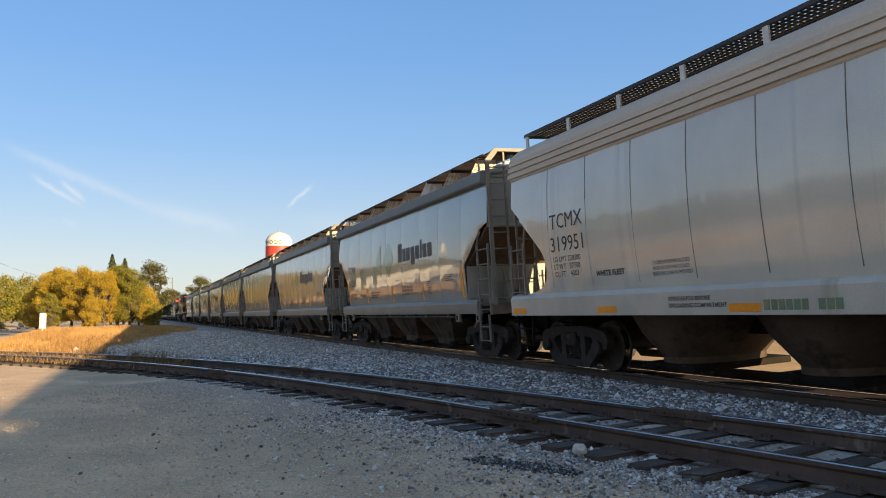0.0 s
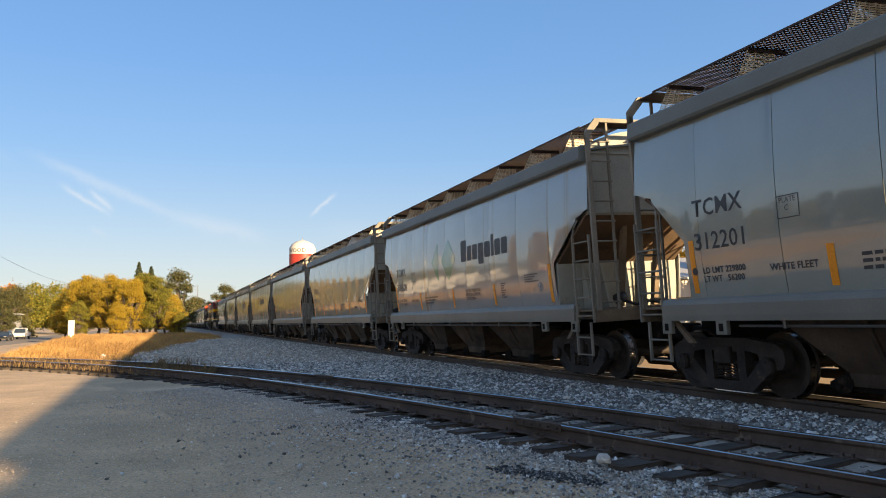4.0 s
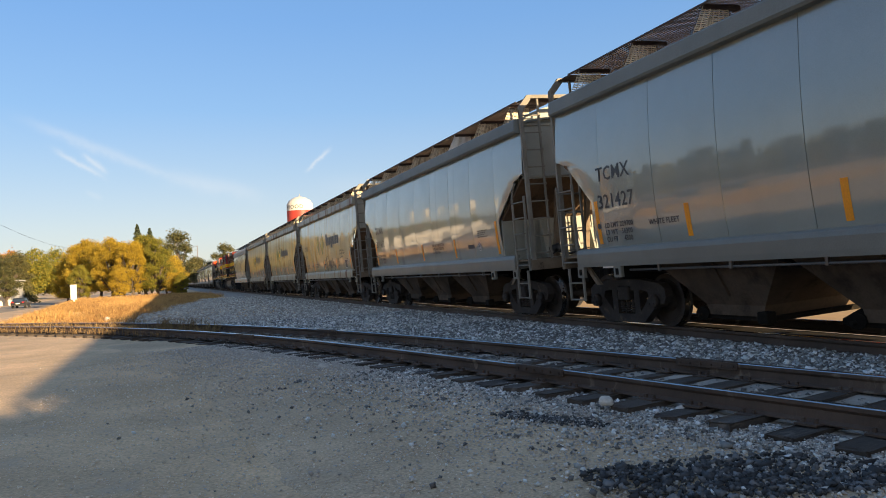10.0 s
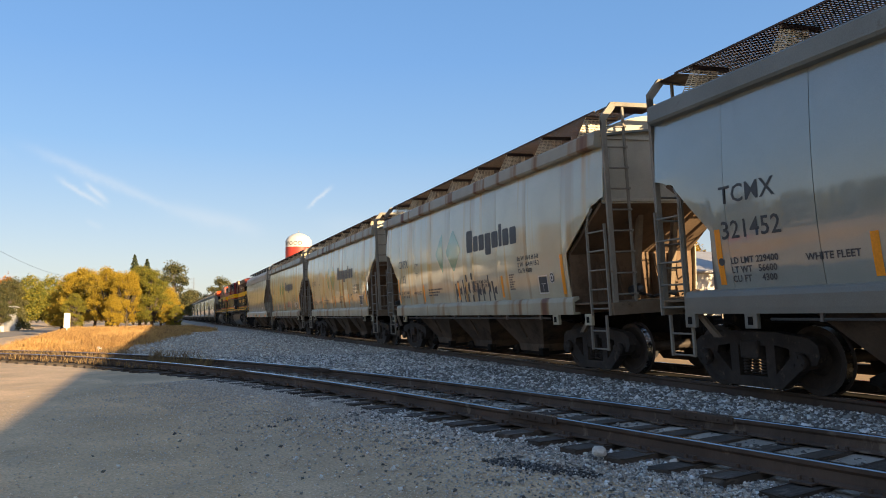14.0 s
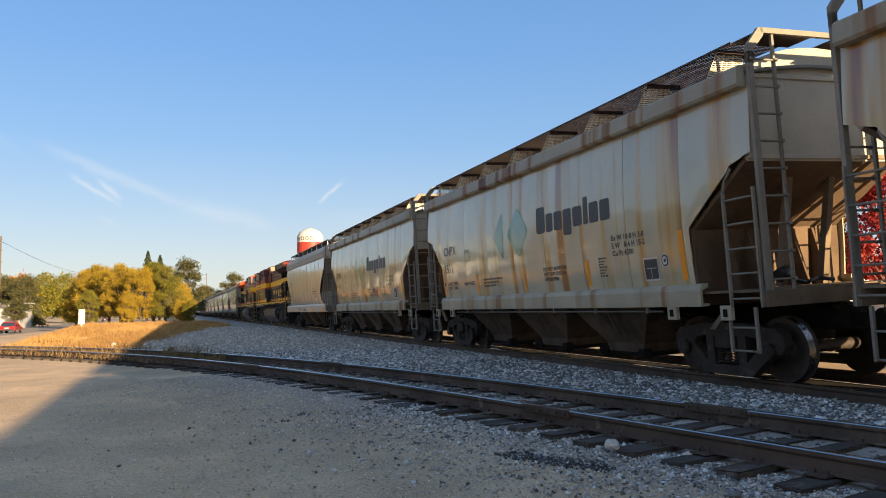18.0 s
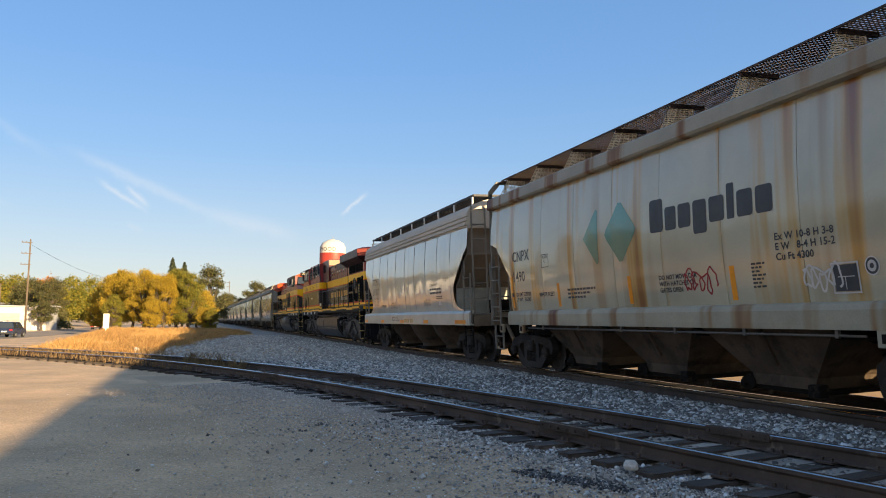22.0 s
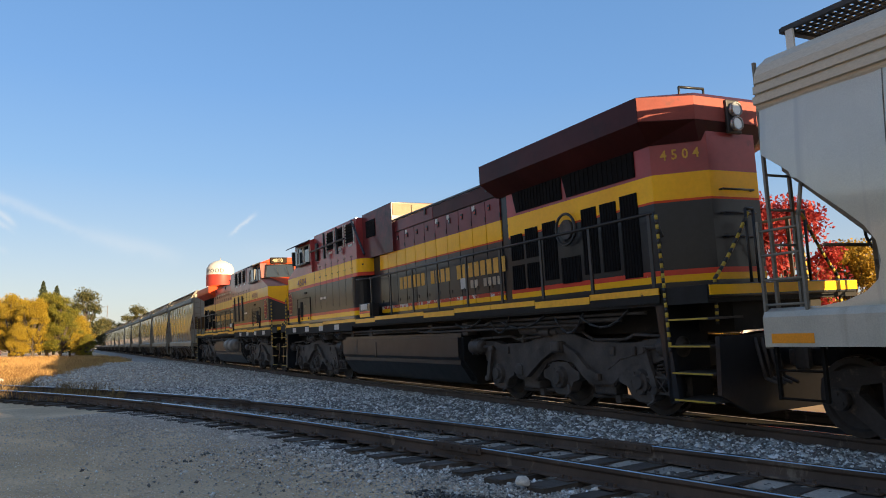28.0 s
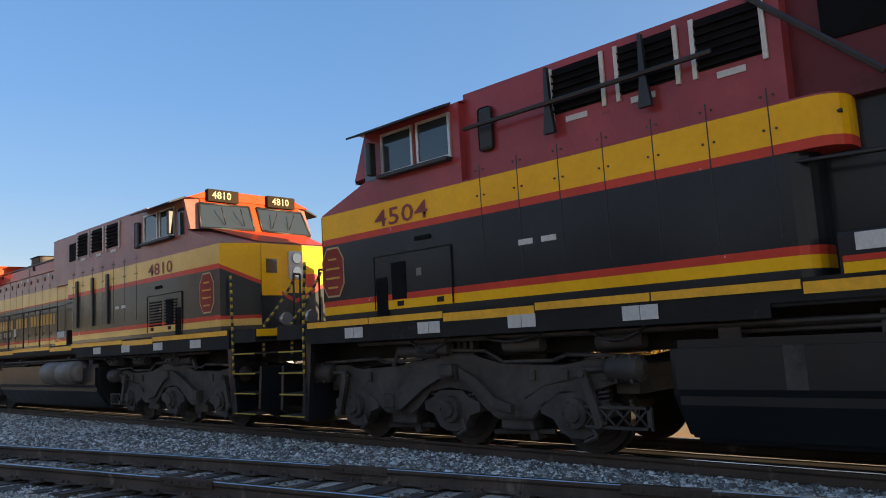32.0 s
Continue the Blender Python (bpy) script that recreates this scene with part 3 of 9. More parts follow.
def bearing_mesh():
    bm = bmesh.new()
    box(bm, -0.09, 0.09, -0.15, 0.15, -0.06, 0.14, 0.03)
    for k in (-1, 1):
        rod(bm, (k * 0.10, 0, 0), (k * 0.185, 0, 0), 0.125, 14, 0.115)
        for j in range(3):
            a = radians(90 + 120 * j)
            rod(bm, (k * 0.18, 0.07 * math.cos(a), 0.07 * math.sin(a)), (k * 0.20, 0.07 * math.cos(a), 0.07 * math.sin(a)), 0.022, 6)
    return bm


def ladder(bm, stile_a, stile_b, z0, z1, rungs, r=0.016):
    """Two flat stiles and round rungs; stiles at (x, y)."""
    for x, y in (stile_a, stile_b):
        box(bm, x - 0.022, x + 0.022, y - 0.016, y + 0.016, z0, z1)
    for i in range(rungs):
        z = z0 + 0.12 + (z1 - z0 - 0.24) * i / (rungs - 1)
        rod(bm, (*stile_a, z), (*stile_b, z), r, 6)


def panel_mesh(width, cut=0, crown=CROWN):
    """One side sheet between two weld seams: curved in height, slightly crowned. cut 1, -1: the sheet at an end with its hexagonal corner."""
    bm = bmesh.new()
    heights = (1.40, 1.55, 1.75, 1.95, 2.15, 2.30, 2.5, 2.7, 2.9, 2.98, 3.03, 3.08, 3.14, 3.17, 3.20, 3.24, 3.35, 3.5, 3.65, 3.8, 3.95, 4.10, 4.18)
    nz, ny = len(heights) - 1, 8
    grid = []
    for z in heights:
        row = []
        for i in range(ny + 1):
            s = i / ny
            y = -width / 2 + width * s
            if cut:
                # hexagonal cut: sloped edge, a rounded step under the corner, then the square corner
                if z > 3.16:
                    edge = min(1.50, 1.32 + 4.5 * (z - 3.16))
                elif z > 3.0:
                    edge = 1.03 + 0.10 * (z - 3.0) / 0.16 + (0.19 if z > 3.13 else 0.0)
                else:
                    low = 0.34 if cut > 0 else 0.12
                    edge = low if z < 2.3 else low + (z - 2.3) * (1.03 - low) / 0.7
                y = -width / 2 + s * edge if cut > 0 else width / 2 - s * edge
            x = -side_x(z) - crown * math.sin(math.pi * s)
            row.append(bm.verts.new((x, y, z)))
        grid.append(row)
    for j in range(nz):
        for i in range(ny):
            q = (grid[j][i], grid[j][i + 1], grid[j + 1][i + 1], grid[j + 1][i])
            bm.faces.new(q if cut >= 0 else q[::-1]).smooth = True
    g = bmesh.ops.extrude_face_region(bm, geom=bm.faces[:])
    for v in [e for e in g["geom"] if isinstance(e, bmesh.types.BMVert)]:
        v.co.x += 0.012
    return fixed(bm)


def end_frame(car, s, mat, rail_mat, dark_gear):
    """The sloped end, end posts, ladders, platform and brake gear at one end (s = 1 far, -1 near)."""
    bm = bmesh.new()
    arch = [(-1.40 + 0.28 * i, 4.38 + 0.38 * math.sin(math.pi * i / 10) ** 0.75) for i in range(11)]
    prism(bm, [(1.40, 3.10), (-1.40, 3.10)] + arch, "y", min(s * 6.56, s * 6.62), max(s * 6.56, s * 6.62))
    part("end_sheet", fixed(bm), mat, car)
    for z in (3.16, 4.30):
        bm = bmesh.new()
        box(bm, -1.40, 1.40, min(s * 6.615, s * 6.655), max(s * 6.615, s * 6.655), z - 0.03, z + 0.03, 0.008)
        part("end_stiffener", bm, mat, car)
    bm = bmesh.new()
    prism(bm, [(s * 6.60, 3.10), (s * 5.42, 2.27), (s * 5.38, 2.32), (s * 6.54, 3.14)], "x", -1.42, 1.42)
    part("slope_sheet", fixed(bm), M["slope_brown"], car, "dark brown sloped sheet under the end, its shade in the colour")
    bm = bmesh.new()
    box(bm, -1.44, 1.44, min(s * 5.36, s * 5.42), max(s * 5.36, s * 5.42), 1.12, 2.29)
    low_mat = M["slope_brown"] if dark_gear else mat
    part("shear_plate", bm, low_mat, car, "upright cross plate under the sloped end")
    for x in (-0.86, -0.45, 0.45, 0.86):
        bm = bmesh.new()
        prism(bm, [(s * 5.42, 1.34), (s * 5.72, 1.34), (s * 5.47, 2.24), (s * 5.42, 2.24)], "x", x - 0.025, x + 0.025)
        part("plate_stiffener", fixed(bm), low_mat, car)
    for x in (-0.40, 0.40):
        bm = bmesh.new()
        prism(bm, [(s * 6.36, 3.0), (s * 6.26, 2.98), (s * 5.92, 1.35), (s * 6.05, 1.35)], "x", x - 0.05, x + 0.05)
        part("end_brace", fixed(bm), M["end_shade"], car)
    for sx in (-1, 1):
        bm = bmesh.new()
        box(bm, sx * 1.42 - 0.045, sx * 1.42 + 0.045, s * 6.82 - 0.03, s * 6.82 + 0.03, 1.30, 4.56)
        box(bm, sx * 0.98 - 0.02, sx * 0.98 + 0.02, s * 6.80 - 0.02, s * 6.80 + 0.02, 1.30, 4.86)
        for i in range(9):
            z = 1.46 + i * 0.375
            rod(bm, (sx * 1.42, s * 6.83, z), (sx * 0.98, s * 6.82, z), 0.016, 6)
            for x in (1.42, 0.98):
                rod(bm, (sx * x, s * 6.80, z), (sx * x, s * 6.86, z), 0.026, 6)
        part("end_ladder", bm, rail_mat, car)
        bm = bmesh.new()
        ladder(bm, (sx * 1.52, s * 6.78), (sx * 1.52, s * 6.20), 1.10, 2.72, 5)
        pipe(bm, [(sx * 1.52, s * 6.20, 2.70), (sx * 1.50, s * 6.23, 2.88), (sx * 1.47, s * 6.34, 3.04)], 0.02)
        part("side_ladder", bm, rail_mat, car)
        bm = bmesh.new()
        for y in (6.62, 6.12):
            box(bm, sx * 1.50 - 0.02, sx * 1.50 + 0.02, s * y - 0.02, s * y + 0.02, 0.48, 1.10)
        for z in (0.50, 0.82):
            rod(bm, (sx * 1.50, s * 6.62, z), (sx * 1.50, s * 6.12, z), 0.016, 6)
        part("sill_step", bm, rail_mat, car)
        bm = bmesh.new()
        prism(bm, [(s * 6.10, 1.12), (s * 6.00, 1.12), (s * 5.62, 0.78), (s * 5.74, 0.78)], "x", min(sx * 1.40, sx * 1.46), max(sx * 1.40, sx * 1.46))
        part("corner_brace", fixed(bm), M["end_shade"], car)
    bm = bmesh.new()
    box(bm, -1.50, 1.50, s * 6.80 - 0.06, s * 6.80 + 0.06, 1.10, 1.32, 0.01)
    box(bm, -1.46, 1.46, min(s * 5.3, s * 6.66), max(s * 5.3, s * 6.76), 1.30, 1.335)
    part("end_platform", bm, M["end_shade"], car)
    # brake gear on the end away from the camera's side of the coupling, a hose bundle at the other
    bm = bmesh.new()
    if s > 0:
        rod(bm, (-0.80, s * 5.95, 1.78), (0.30, s * 5.95, 1.78), 0.21, 16)
        for x in (-0.9, 0.3):
            rod(bm, (x, s * 5.95, 1.78), (x + 0.1, s * 5.95, 1.78), 0.21 if x > 0 else 0.12, 16, 0.12 if x > 0 else 0.21)
        part("brake_reservoir", fixed(bm), M["ladder"], car, "grey brake air reservoir")
    if s > 0 and not dark_gear:
        bm = bmesh.new()
        box(bm, -0.86, -0.72, s * 6.30 - 0.04, s * 6.30 + 0.04, 1.33, 3.02, 0.01)
        part("brake_post", bm, rail_mat, car)
    elif s > 0:
        bm = bmesh.new()
        box(bm, 0.50, 0.90, s * 5.9 - 0.2, s * 5.9 + 0.2, 1.36, 1.80, 0.03)
        box(bm, -0.96, -0.76, s * 6.25 - 0.10, s * 6.25 + 0.10, 2.05, 2.45, 0.04)
        rod(bm, (-0.9, s * 6.25, 1.95), (-0.9, s * 6.25, 1.36), 0.10, 8)
        pipe(bm, [(-0.9, s * 6.4, 2.2), (-0.85, s * 6.42, 1.9), (-0.88, s * 6.4, 1.55), (-0.8, s * 6.3, 1.36)], 0.02)
        pipe(bm, [(-1.3, s * 6.2, 1.42), (-0.4, s * 6.25, 1.5), (0.2, s * 6.1, 1.42), (1.2, s * 6.2, 1.5)], 0.025)
        part("brake_gear", fixed(bm), M["under"], car)
    else:
        rod(bm, (-0.62, s * 6.18, 1.50), (-0.42, s * 6.16, 1.56), 0.10, 10)
        pipe(bm, [(-0.5, s * 6.2, 1.48), (-0.2, s * 6.25, 1.38), (0.1, s * 6.2, 1.44), (0.3, s * 6.3, 1.40)], 0.03)
        part("hose_bundle", bm, M["black_pipe"], car)
    # coupler and draft gear
    bm = bmesh.new()
    box(bm, -0.20, 0.20, min(s * 5.2, s * 6.95), max(s * 5.2, s * 6.95), 0.72, 1.05, 0.02)
    box(bm, -0.11, 0.11, min(s * 6.9, s * 7.42), max(s * 6.9, s * 7.42), 0.76, 0.95, 0.03)
    box(bm, -0.17, 0.13, min(s * 7.30, s * 7.52), max(s * 7.30, s * 7.52), 0.70, 1.00, 0.05)
    pipe(bm, [(0.25, s * 6.9, 0.85), (0.25, s * 7.2, 0.45), (0.18, s * 7.48, 0.5)], 0.03)
    part("coupler", bm, M["under"], car)


def brake_wheel(car, s, x=-0.75):
    bm = bmesh.new()
    c = Vector((x, s * 6.60, 2.45))
    n = 20
    ring = [c + Vector((0.28 * math.cos(2 * math.pi * i / n), 0, 0.28 * math.sin(2 * math.pi * i / n))) for i in range(n + 1)]
    pipe(bm, ring, 0.02)
    for i in range(0, n, 4):
        rod(bm, c, ring[i], 0.014, 5)
    box(bm, c.x - 0.12, c.x + 0.12, c.y - s * 0.12 - 0.05, c.y - s * 0.12 + 0.05, c.z - 0.18, c.z + 0.18, 0.02)
    part("brake_wheel", bm, M["black_pipe"], car)


def truck(car, y):
    t = shared("truck", TRUCK_ME, car, pose(0, y, 0))
    for sx in (-1, 1):
        shared("side_frame", FRAME_ME, t, pose(sx * 0.98, 0, 0))
        for y in (-0.16, 0.0, 0.16):
            shared("spring", SPRING_ME, t, pose(sx * 1.0, y, 0))
    for k in (-1, 1):
        shared("wheelset", WHEEL_ME, t, pose(0, k * 0.89, WHEEL_R))
        for sx in (-1, 1):
            shared("bearing_adapter", BEARING_ME, t, pose(sx * 0.98, k * 0.89, WHEEL_R))
    return t


def keep(bm, name, mats, smooth=False):
    me = bpy.data.meshes.new(name)
    bm.to_mesh(me)
    bm.free()
    for mm in mats:
        me.materials.append(mm)
    return me


TRUCK_ME = keep(bolster_mesh(), "truck", [M["truck"]])
FRAME_ME = keep(side_frame_mesh(), "side_frame", [M["truck"]])
SPRING_ME = keep(spring_mesh(), "spring", [M["truck"]])
WHEEL_ME = keep(wheelset_mesh(), "wheelset", [M["wheel"], M["tread"]])
BEARING_ME = keep(bearing_mesh(), "bearing_adapter", [M["truck"]])

NPANEL = 7
PW = 2 * (SIDE - 1.50) / NPANEL
END_Y = SIDE - 1.50 / 2


def cross_plate_mesh(side, mats, holes=True):
    """One perforated plate standing across the roof's shoulder; its outer edge leans in towards the walkway."""
    top, nx, nz = 4.835, 6, 13
    bm = bmesh.new()
    grid = []
    for j in range(nz + 1):
        f = j / nz
        row = []
        for i in range(nx + 1):
            g = i / nx
            x = 1.50 - 0.24 * f + (0.80 - 1.50 + 0.24 * f) * g
            floor = 4.40 + 0.07 * g
            row.append(bm.verts.new((side * x, 0.02 * (i % 2), floor + (top - floor) * f)))
        grid.append(row)
    for j in range(nz):
        for i in range(nx):
            bm.faces.new((grid[j][i], grid[j][i + 1], grid[j + 1][i + 1], grid[j + 1][i]))
    if holes:
        bmesh.ops.wireframe(bm, faces=bm.faces[:], thickness=0.027, offset=0.0, use_replace=True, use_boundary=True, use_even_offset=False, use_relative_offset=False)
    else:
        g = bmesh.ops.extrude_face_region(bm, geom=bm.faces[:])
        bmesh.ops.translate(bm, verts=[e for e in g["geom"] if isinstance(e, bmesh.types.BMVert)], vec=(0, 0.012, 0))
    return keep(bm, "cross_plate", mats)


def roofwalk(car, mat, plain_plate=False):
    """Grating platform over the roof on perforated cross plates, on both sides of the hatch trough."""
    top = 4.87
    for side in (-1, 1):
        bm = bmesh.new()
        box(bm, side * 1.265 - 0.014, side * 1.265 + 0.014, -6.35, 6.35, top - 0.028, top)
        for i in range(230):
            y = -6.3 + 12.6 * i / 229
            box(bm, min(side * 0.37, side * 1.25), max(side * 0.37, side * 1.25), y - 0.0205, y + 0.0205, top - 0.010, top - 0.007)
        for k in range(12):
            x = side * (0.37 + 0.08 * k)
            box(bm, x - 0.012, x + 0.012, -6.3, 6.3, top - 0.013, top - 0.010)
        part("roof_walkway", bm, mat, car, "brown weathered steel grating")
        plate = cross_plate_mesh(side, [M["perforated"]])
        solid = cross_plate_mesh(side, [M["white_plate"]], False)
        for i in range(8):
            white = plain_plate and i == 2
            shared("cross_plate", solid if white else plate, car, pose(0, -6.05 + 12.0 * i / 7, 0), "white solid cross plate" if white else "")
        for i in range(8):
            bm = bmesh.new()
            y = -6.05 + 12.0 * i / 7
            box(bm, min(side * 0.58, side * 1.26), max(side * 0.58, side * 1.26), y - 0.01, y + 0.05, 4.79, 4.855)
            part("cross_bearer", bm, mat, car)
    bm = bmesh.new()
    box(bm, -0.34, 0.34, -6.2, 6.2, 4.46, 4.78, 0.05)
    for i in range(6):
        y = -5 + 2 * i
        box(bm, -0.37, 0.37, y - 0.04, y + 0.04, 4.46, 4.80)
    part("hatch_cover", bm, M["grate"], car, "long rusty brown hatch trough cover")
    for s in (-1, 1):
        bm = bmesh.new()
        for sx in (-1, 1):
            prism(bm, [(sx * 1.465, 4.40), (sx * 1.375, 4.40), (sx * 1.375, 4.56), (sx * 1.16, 4.80), (sx * 1.16, 4.90), (sx * 1.24, 4.90), (sx * 1.465, 4.64)], "y", min(s * 6.79, s * 6.85), max(s * 6.79, s * 6.85))
        box(bm, -1.20, 1.20, s * 6.82 - 0.03, s * 6.82 + 0.03, 4.83, 4.905)
        part("end_arch", fixed(bm), M["ladder"], car, "pale bent end rail of the walkway")
        for sx in (-1, 1):
            bm = bmesh.new()
            box(bm, min(sx * 0.22, sx * 1.24), max(sx * 0.22, sx * 1.24), min(s * 6.35, s * 6.79), max(s * 6.35, s * 6.79), 4.845, 4.86)
            part("end_grating", bm, mat, car)


def hopper_base(name, paint, sill_mat, sill_half, chord_mat, plain_plate):
    """A curved-side covered hopper car without its writing; origin on the rail level at mid length, +y away along the track."""
    car = new(name)
    main = keep(panel_mesh(PW - 0.010), "side_sheet", [paint])
    cut_a, cut_b = keep(panel_mesh(1.50, 1), "end_side_sheet", [paint]), keep(panel_mesh(1.50, -1), "end_side_sheet", [paint])
    for i in range(NPANEL):
        y = -(SIDE - 1.50) + PW * (i + 0.5)
        shared("side_sheet", main, car, pose(0, y, 0))
    shared("side_sheet", cut_a, car, pose(0, END_Y, 0))
    shared("side_sheet", cut_b, car, pose(0, -END_Y, 0))
    # the side away from the siding is one sheet
    bm = bmesh.new()
    pts = [(side_x(1.4 + 2.74 * j / 8), 1.4 + 2.74 * j / 8) for j in range(9)]
    pts += [(x - 0.02, z) for x, z in pts[::-1]]
    prism(bm, pts, "y", -5.5, 5.5)
    part("far_side", fixed(bm), paint, car)
    for sx in (-1, 1):
        bm = bmesh.new()
        prism(bm, [(sx * 1.43, 4.10), (sx * 1.55, 4.11), (sx * 1.58, 4.15), (sx * 1.555, 4.37), (sx * 1.53, 4.40), (sx * 1.40, 4.42), (sx * 1.36, 4.36), (sx * 1.44, 4.32), (sx * 1.40, 4.12)], "y", -6.72, 6.72)
        part("top_chord", fixed(bm), chord_mat, car)
        bm = bmesh.new()
        prism(bm, [(sx * 1.57, 1.12), (sx * 1.575, 1.20), (sx * 1.575, 1.36), (sx * 1.555, 1.42), (sx * 1.53, 1.445), (sx * 1.42, 1.46), (sx * 1.42, 1.40), (sx * 1.53, 1.36), (sx * 1.53, 1.16), (sx * 1.42, 1.16), (sx * 1.42, 1.12)], "y", -sill_half, sill_half)
        part("side_sill", fixed(bm), sill_mat, car)
    bm = bmesh.new()
    arc = [(-1.42 + 2.84 * i / 10, 4.34 + 0.14 * math.sin(math.pi * i / 10)) for i in range(11)]
    prism(bm, arc + [(x, z - 0.04) for x, z in arc[::-1]], "y", -6.71, 6.71)
    part("roof", fixed(bm), M["chord"], car)
    # three bays with sloped sheets over the discharge gates, on a centre sill
    for yc in (-2.75, 0.0, 2.75):
        bm = bmesh.new()
        v = []
        for z, w, d in ((1.50, 1.38, 1.36), (1.12, 1.38, 1.28), (0.44, 1.02, 0.60), (0.28, 1.02, 0.56)):
            v.append([bm.verts.new((a * w, yc + b * d, z)) for a, b in ((-1, -1), (1, -1), (1, 1), (-1, 1))])
        for p, q in zip(v, v[1:]):
            for i in range(4):
                bm.faces.new((p[i], p[(i + 1) % 4], q[(i + 1) % 4], q[i]))
        bm.faces.new(v[-1])
        bay = part("hopper_bay", fixed(bm), M["hopper_shade_dirt"], car)
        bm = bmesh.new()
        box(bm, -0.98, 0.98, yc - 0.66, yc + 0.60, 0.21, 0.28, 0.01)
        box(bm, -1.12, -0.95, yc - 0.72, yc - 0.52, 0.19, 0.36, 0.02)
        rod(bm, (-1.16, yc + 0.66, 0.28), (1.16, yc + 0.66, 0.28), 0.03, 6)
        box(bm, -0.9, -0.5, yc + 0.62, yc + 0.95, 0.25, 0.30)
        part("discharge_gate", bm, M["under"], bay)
        bm = bmesh.new()
        rod(bm, (-1.09, yc + 0.64, 0.30), (-1.03, yc + 0.66, 0.30), 0.11, 10)
        part("gate_capstan", bm, M["under"], bay)
        for x in (-0.9, -0.1):
            bm = bmesh.new()
            prism(bm, [(yc + 0.58, 0.44), (yc + 0.66, 0.46), (yc + 0.98, 0.30), (yc + 0.98, 0.22), (yc + 0.66, 0.20)], "x", x - 0.03, x + 0.03)
            part("gate_bracket", fixed(bm), M["under"], bay)
        bm = bmesh.new()
        prism(bm, [(-1.42, 1.14), (-1.36, 1.14), (-1.10, 0.60), (-1.14, 0.58)], "y", yc - 0.03, yc + 0.03)
        part("bay_rib", fixed(bm), M["hopper_shade_dirt"], bay)
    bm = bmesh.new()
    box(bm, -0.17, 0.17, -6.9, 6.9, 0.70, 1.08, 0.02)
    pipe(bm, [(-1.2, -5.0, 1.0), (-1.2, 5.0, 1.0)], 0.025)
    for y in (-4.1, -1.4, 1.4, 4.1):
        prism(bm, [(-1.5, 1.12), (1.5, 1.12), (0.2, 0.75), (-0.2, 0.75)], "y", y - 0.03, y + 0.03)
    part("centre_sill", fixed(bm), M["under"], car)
    bm = bmesh.new()
    pipe(bm, [(-1.50, -4.6, 1.045), (-1.50, 4.6, 1.045)], 0.018)
    for y in (-4.2, -2.6, -1.0, 0.6, 2.2, 3.8):
        box(bm, -1.525, -1.475, y - 0.025, y + 0.025, 1.015, 1.125, 0.005)
    part("train_line_pipe", bm, M["pipe_steel"], car)
    for y in (-6.1, -4.9, 4.9, 6.1):
        bm = bmesh.new()
        box(bm, -1.56, -1.49, y - 0.11, y + 0.11, 0.92, 1.13, 0.01)
        box(bm, -1.57, -1.555, y - 0.04, y + 0.04, 0.97, 1.08, mi=1)
        part("jacking_pad", bm, [sill_mat, M["under"]], car)
    for s in (-1, 1):
        end_frame(car, s, M["end_cream"] if chord_mat is M["chord_rust"] else M["end_paint"], M["ladder"], chord_mat is M["chord_rust"])
    if chord_mat is M["chord_rust"]:
        brake_wheel(car, 1)
    roofwalk(car, M["grate"], plain_plate)
    for y in (-5.46, 5.46):
        truck(car, y)
    return car


def tape(car, y, z0, z1, w=0.11):
    me = flat_shape([(0, 0), (w, 0), (w, z1 - z0), (0, z1 - z0)], 3)
    on_side("reflector_strip", me, side_spot(y + w / 2, z0, 0.004), M["reflector"], car, "yellow reflective tape")


def word(car, text, y, z, size, bold=0.0, mat="text"):
    for i, line in enumerate(text.split("\n")):
        on_side("lettering", lettering(line, size, bold), side_spot(y, z - i * size), M[mat], car, "black stencilled " + line.strip().lower())


def small_lines(car, y, z, n=3, w=0.5, h=0.045):
    """Lines of writing too small to read: broken bars, one row a part."""
    rng = random.Random(int(y * 100) + n)
    for i in range(n):
        ww = w * (1.0 - 0.18 * ((i * 7) % 3))
        v0 = -i * h * 1.9
        bm = bmesh.new()
        u = 0.0
        while u < ww:
            k = rng.uniform(1.2, 3.6) * h
            bm.faces.new([bm.verts.new(q) for q in ((u, v0, 0), (min(ww, u + k), v0, 0), (min(ww, u + k), v0 + h, 0), (u, v0 + h, 0))])
            u += k + h * 0.7
        me = bpy.data.meshes.new("stencil_line")
        bm.to_mesh(me)
        bm.free()
        on_side("stencil_line", me, side_spot(y, z), M["text"], car)


def block(w, lo, hi):
    """A plain block with rounded corners."""
    r, pts = min(w, hi - lo) * 0.16, []
    for cx, cz, a0 in ((w - r, hi - r, 0), (r, hi - r, 90), (r, lo + r, 180), (w - r, lo + r, 270)):
        pts += [(cx + r * math.cos(radians(a0 + k * 30)), cz + r * math.sin(radians(a0 + k * 30))) for k in range(4)]
    return flat_shape(pts, 2)


def emblem_ring(car, y, z):
    for r, mat, lift in ((0.10, "tape_white", 0.004), (0.085, "text", 0.006), (0.06, "tape_white", 0.008), (0.028, "text", 0.010)):
        on_side("round_stencil", flat_shape([(r * math.cos(a * 0.3927), r * 1.15 * math.sin(a * 0.3927)) for a in range(16)]), side_spot(y, z, lift), M[mat], car)


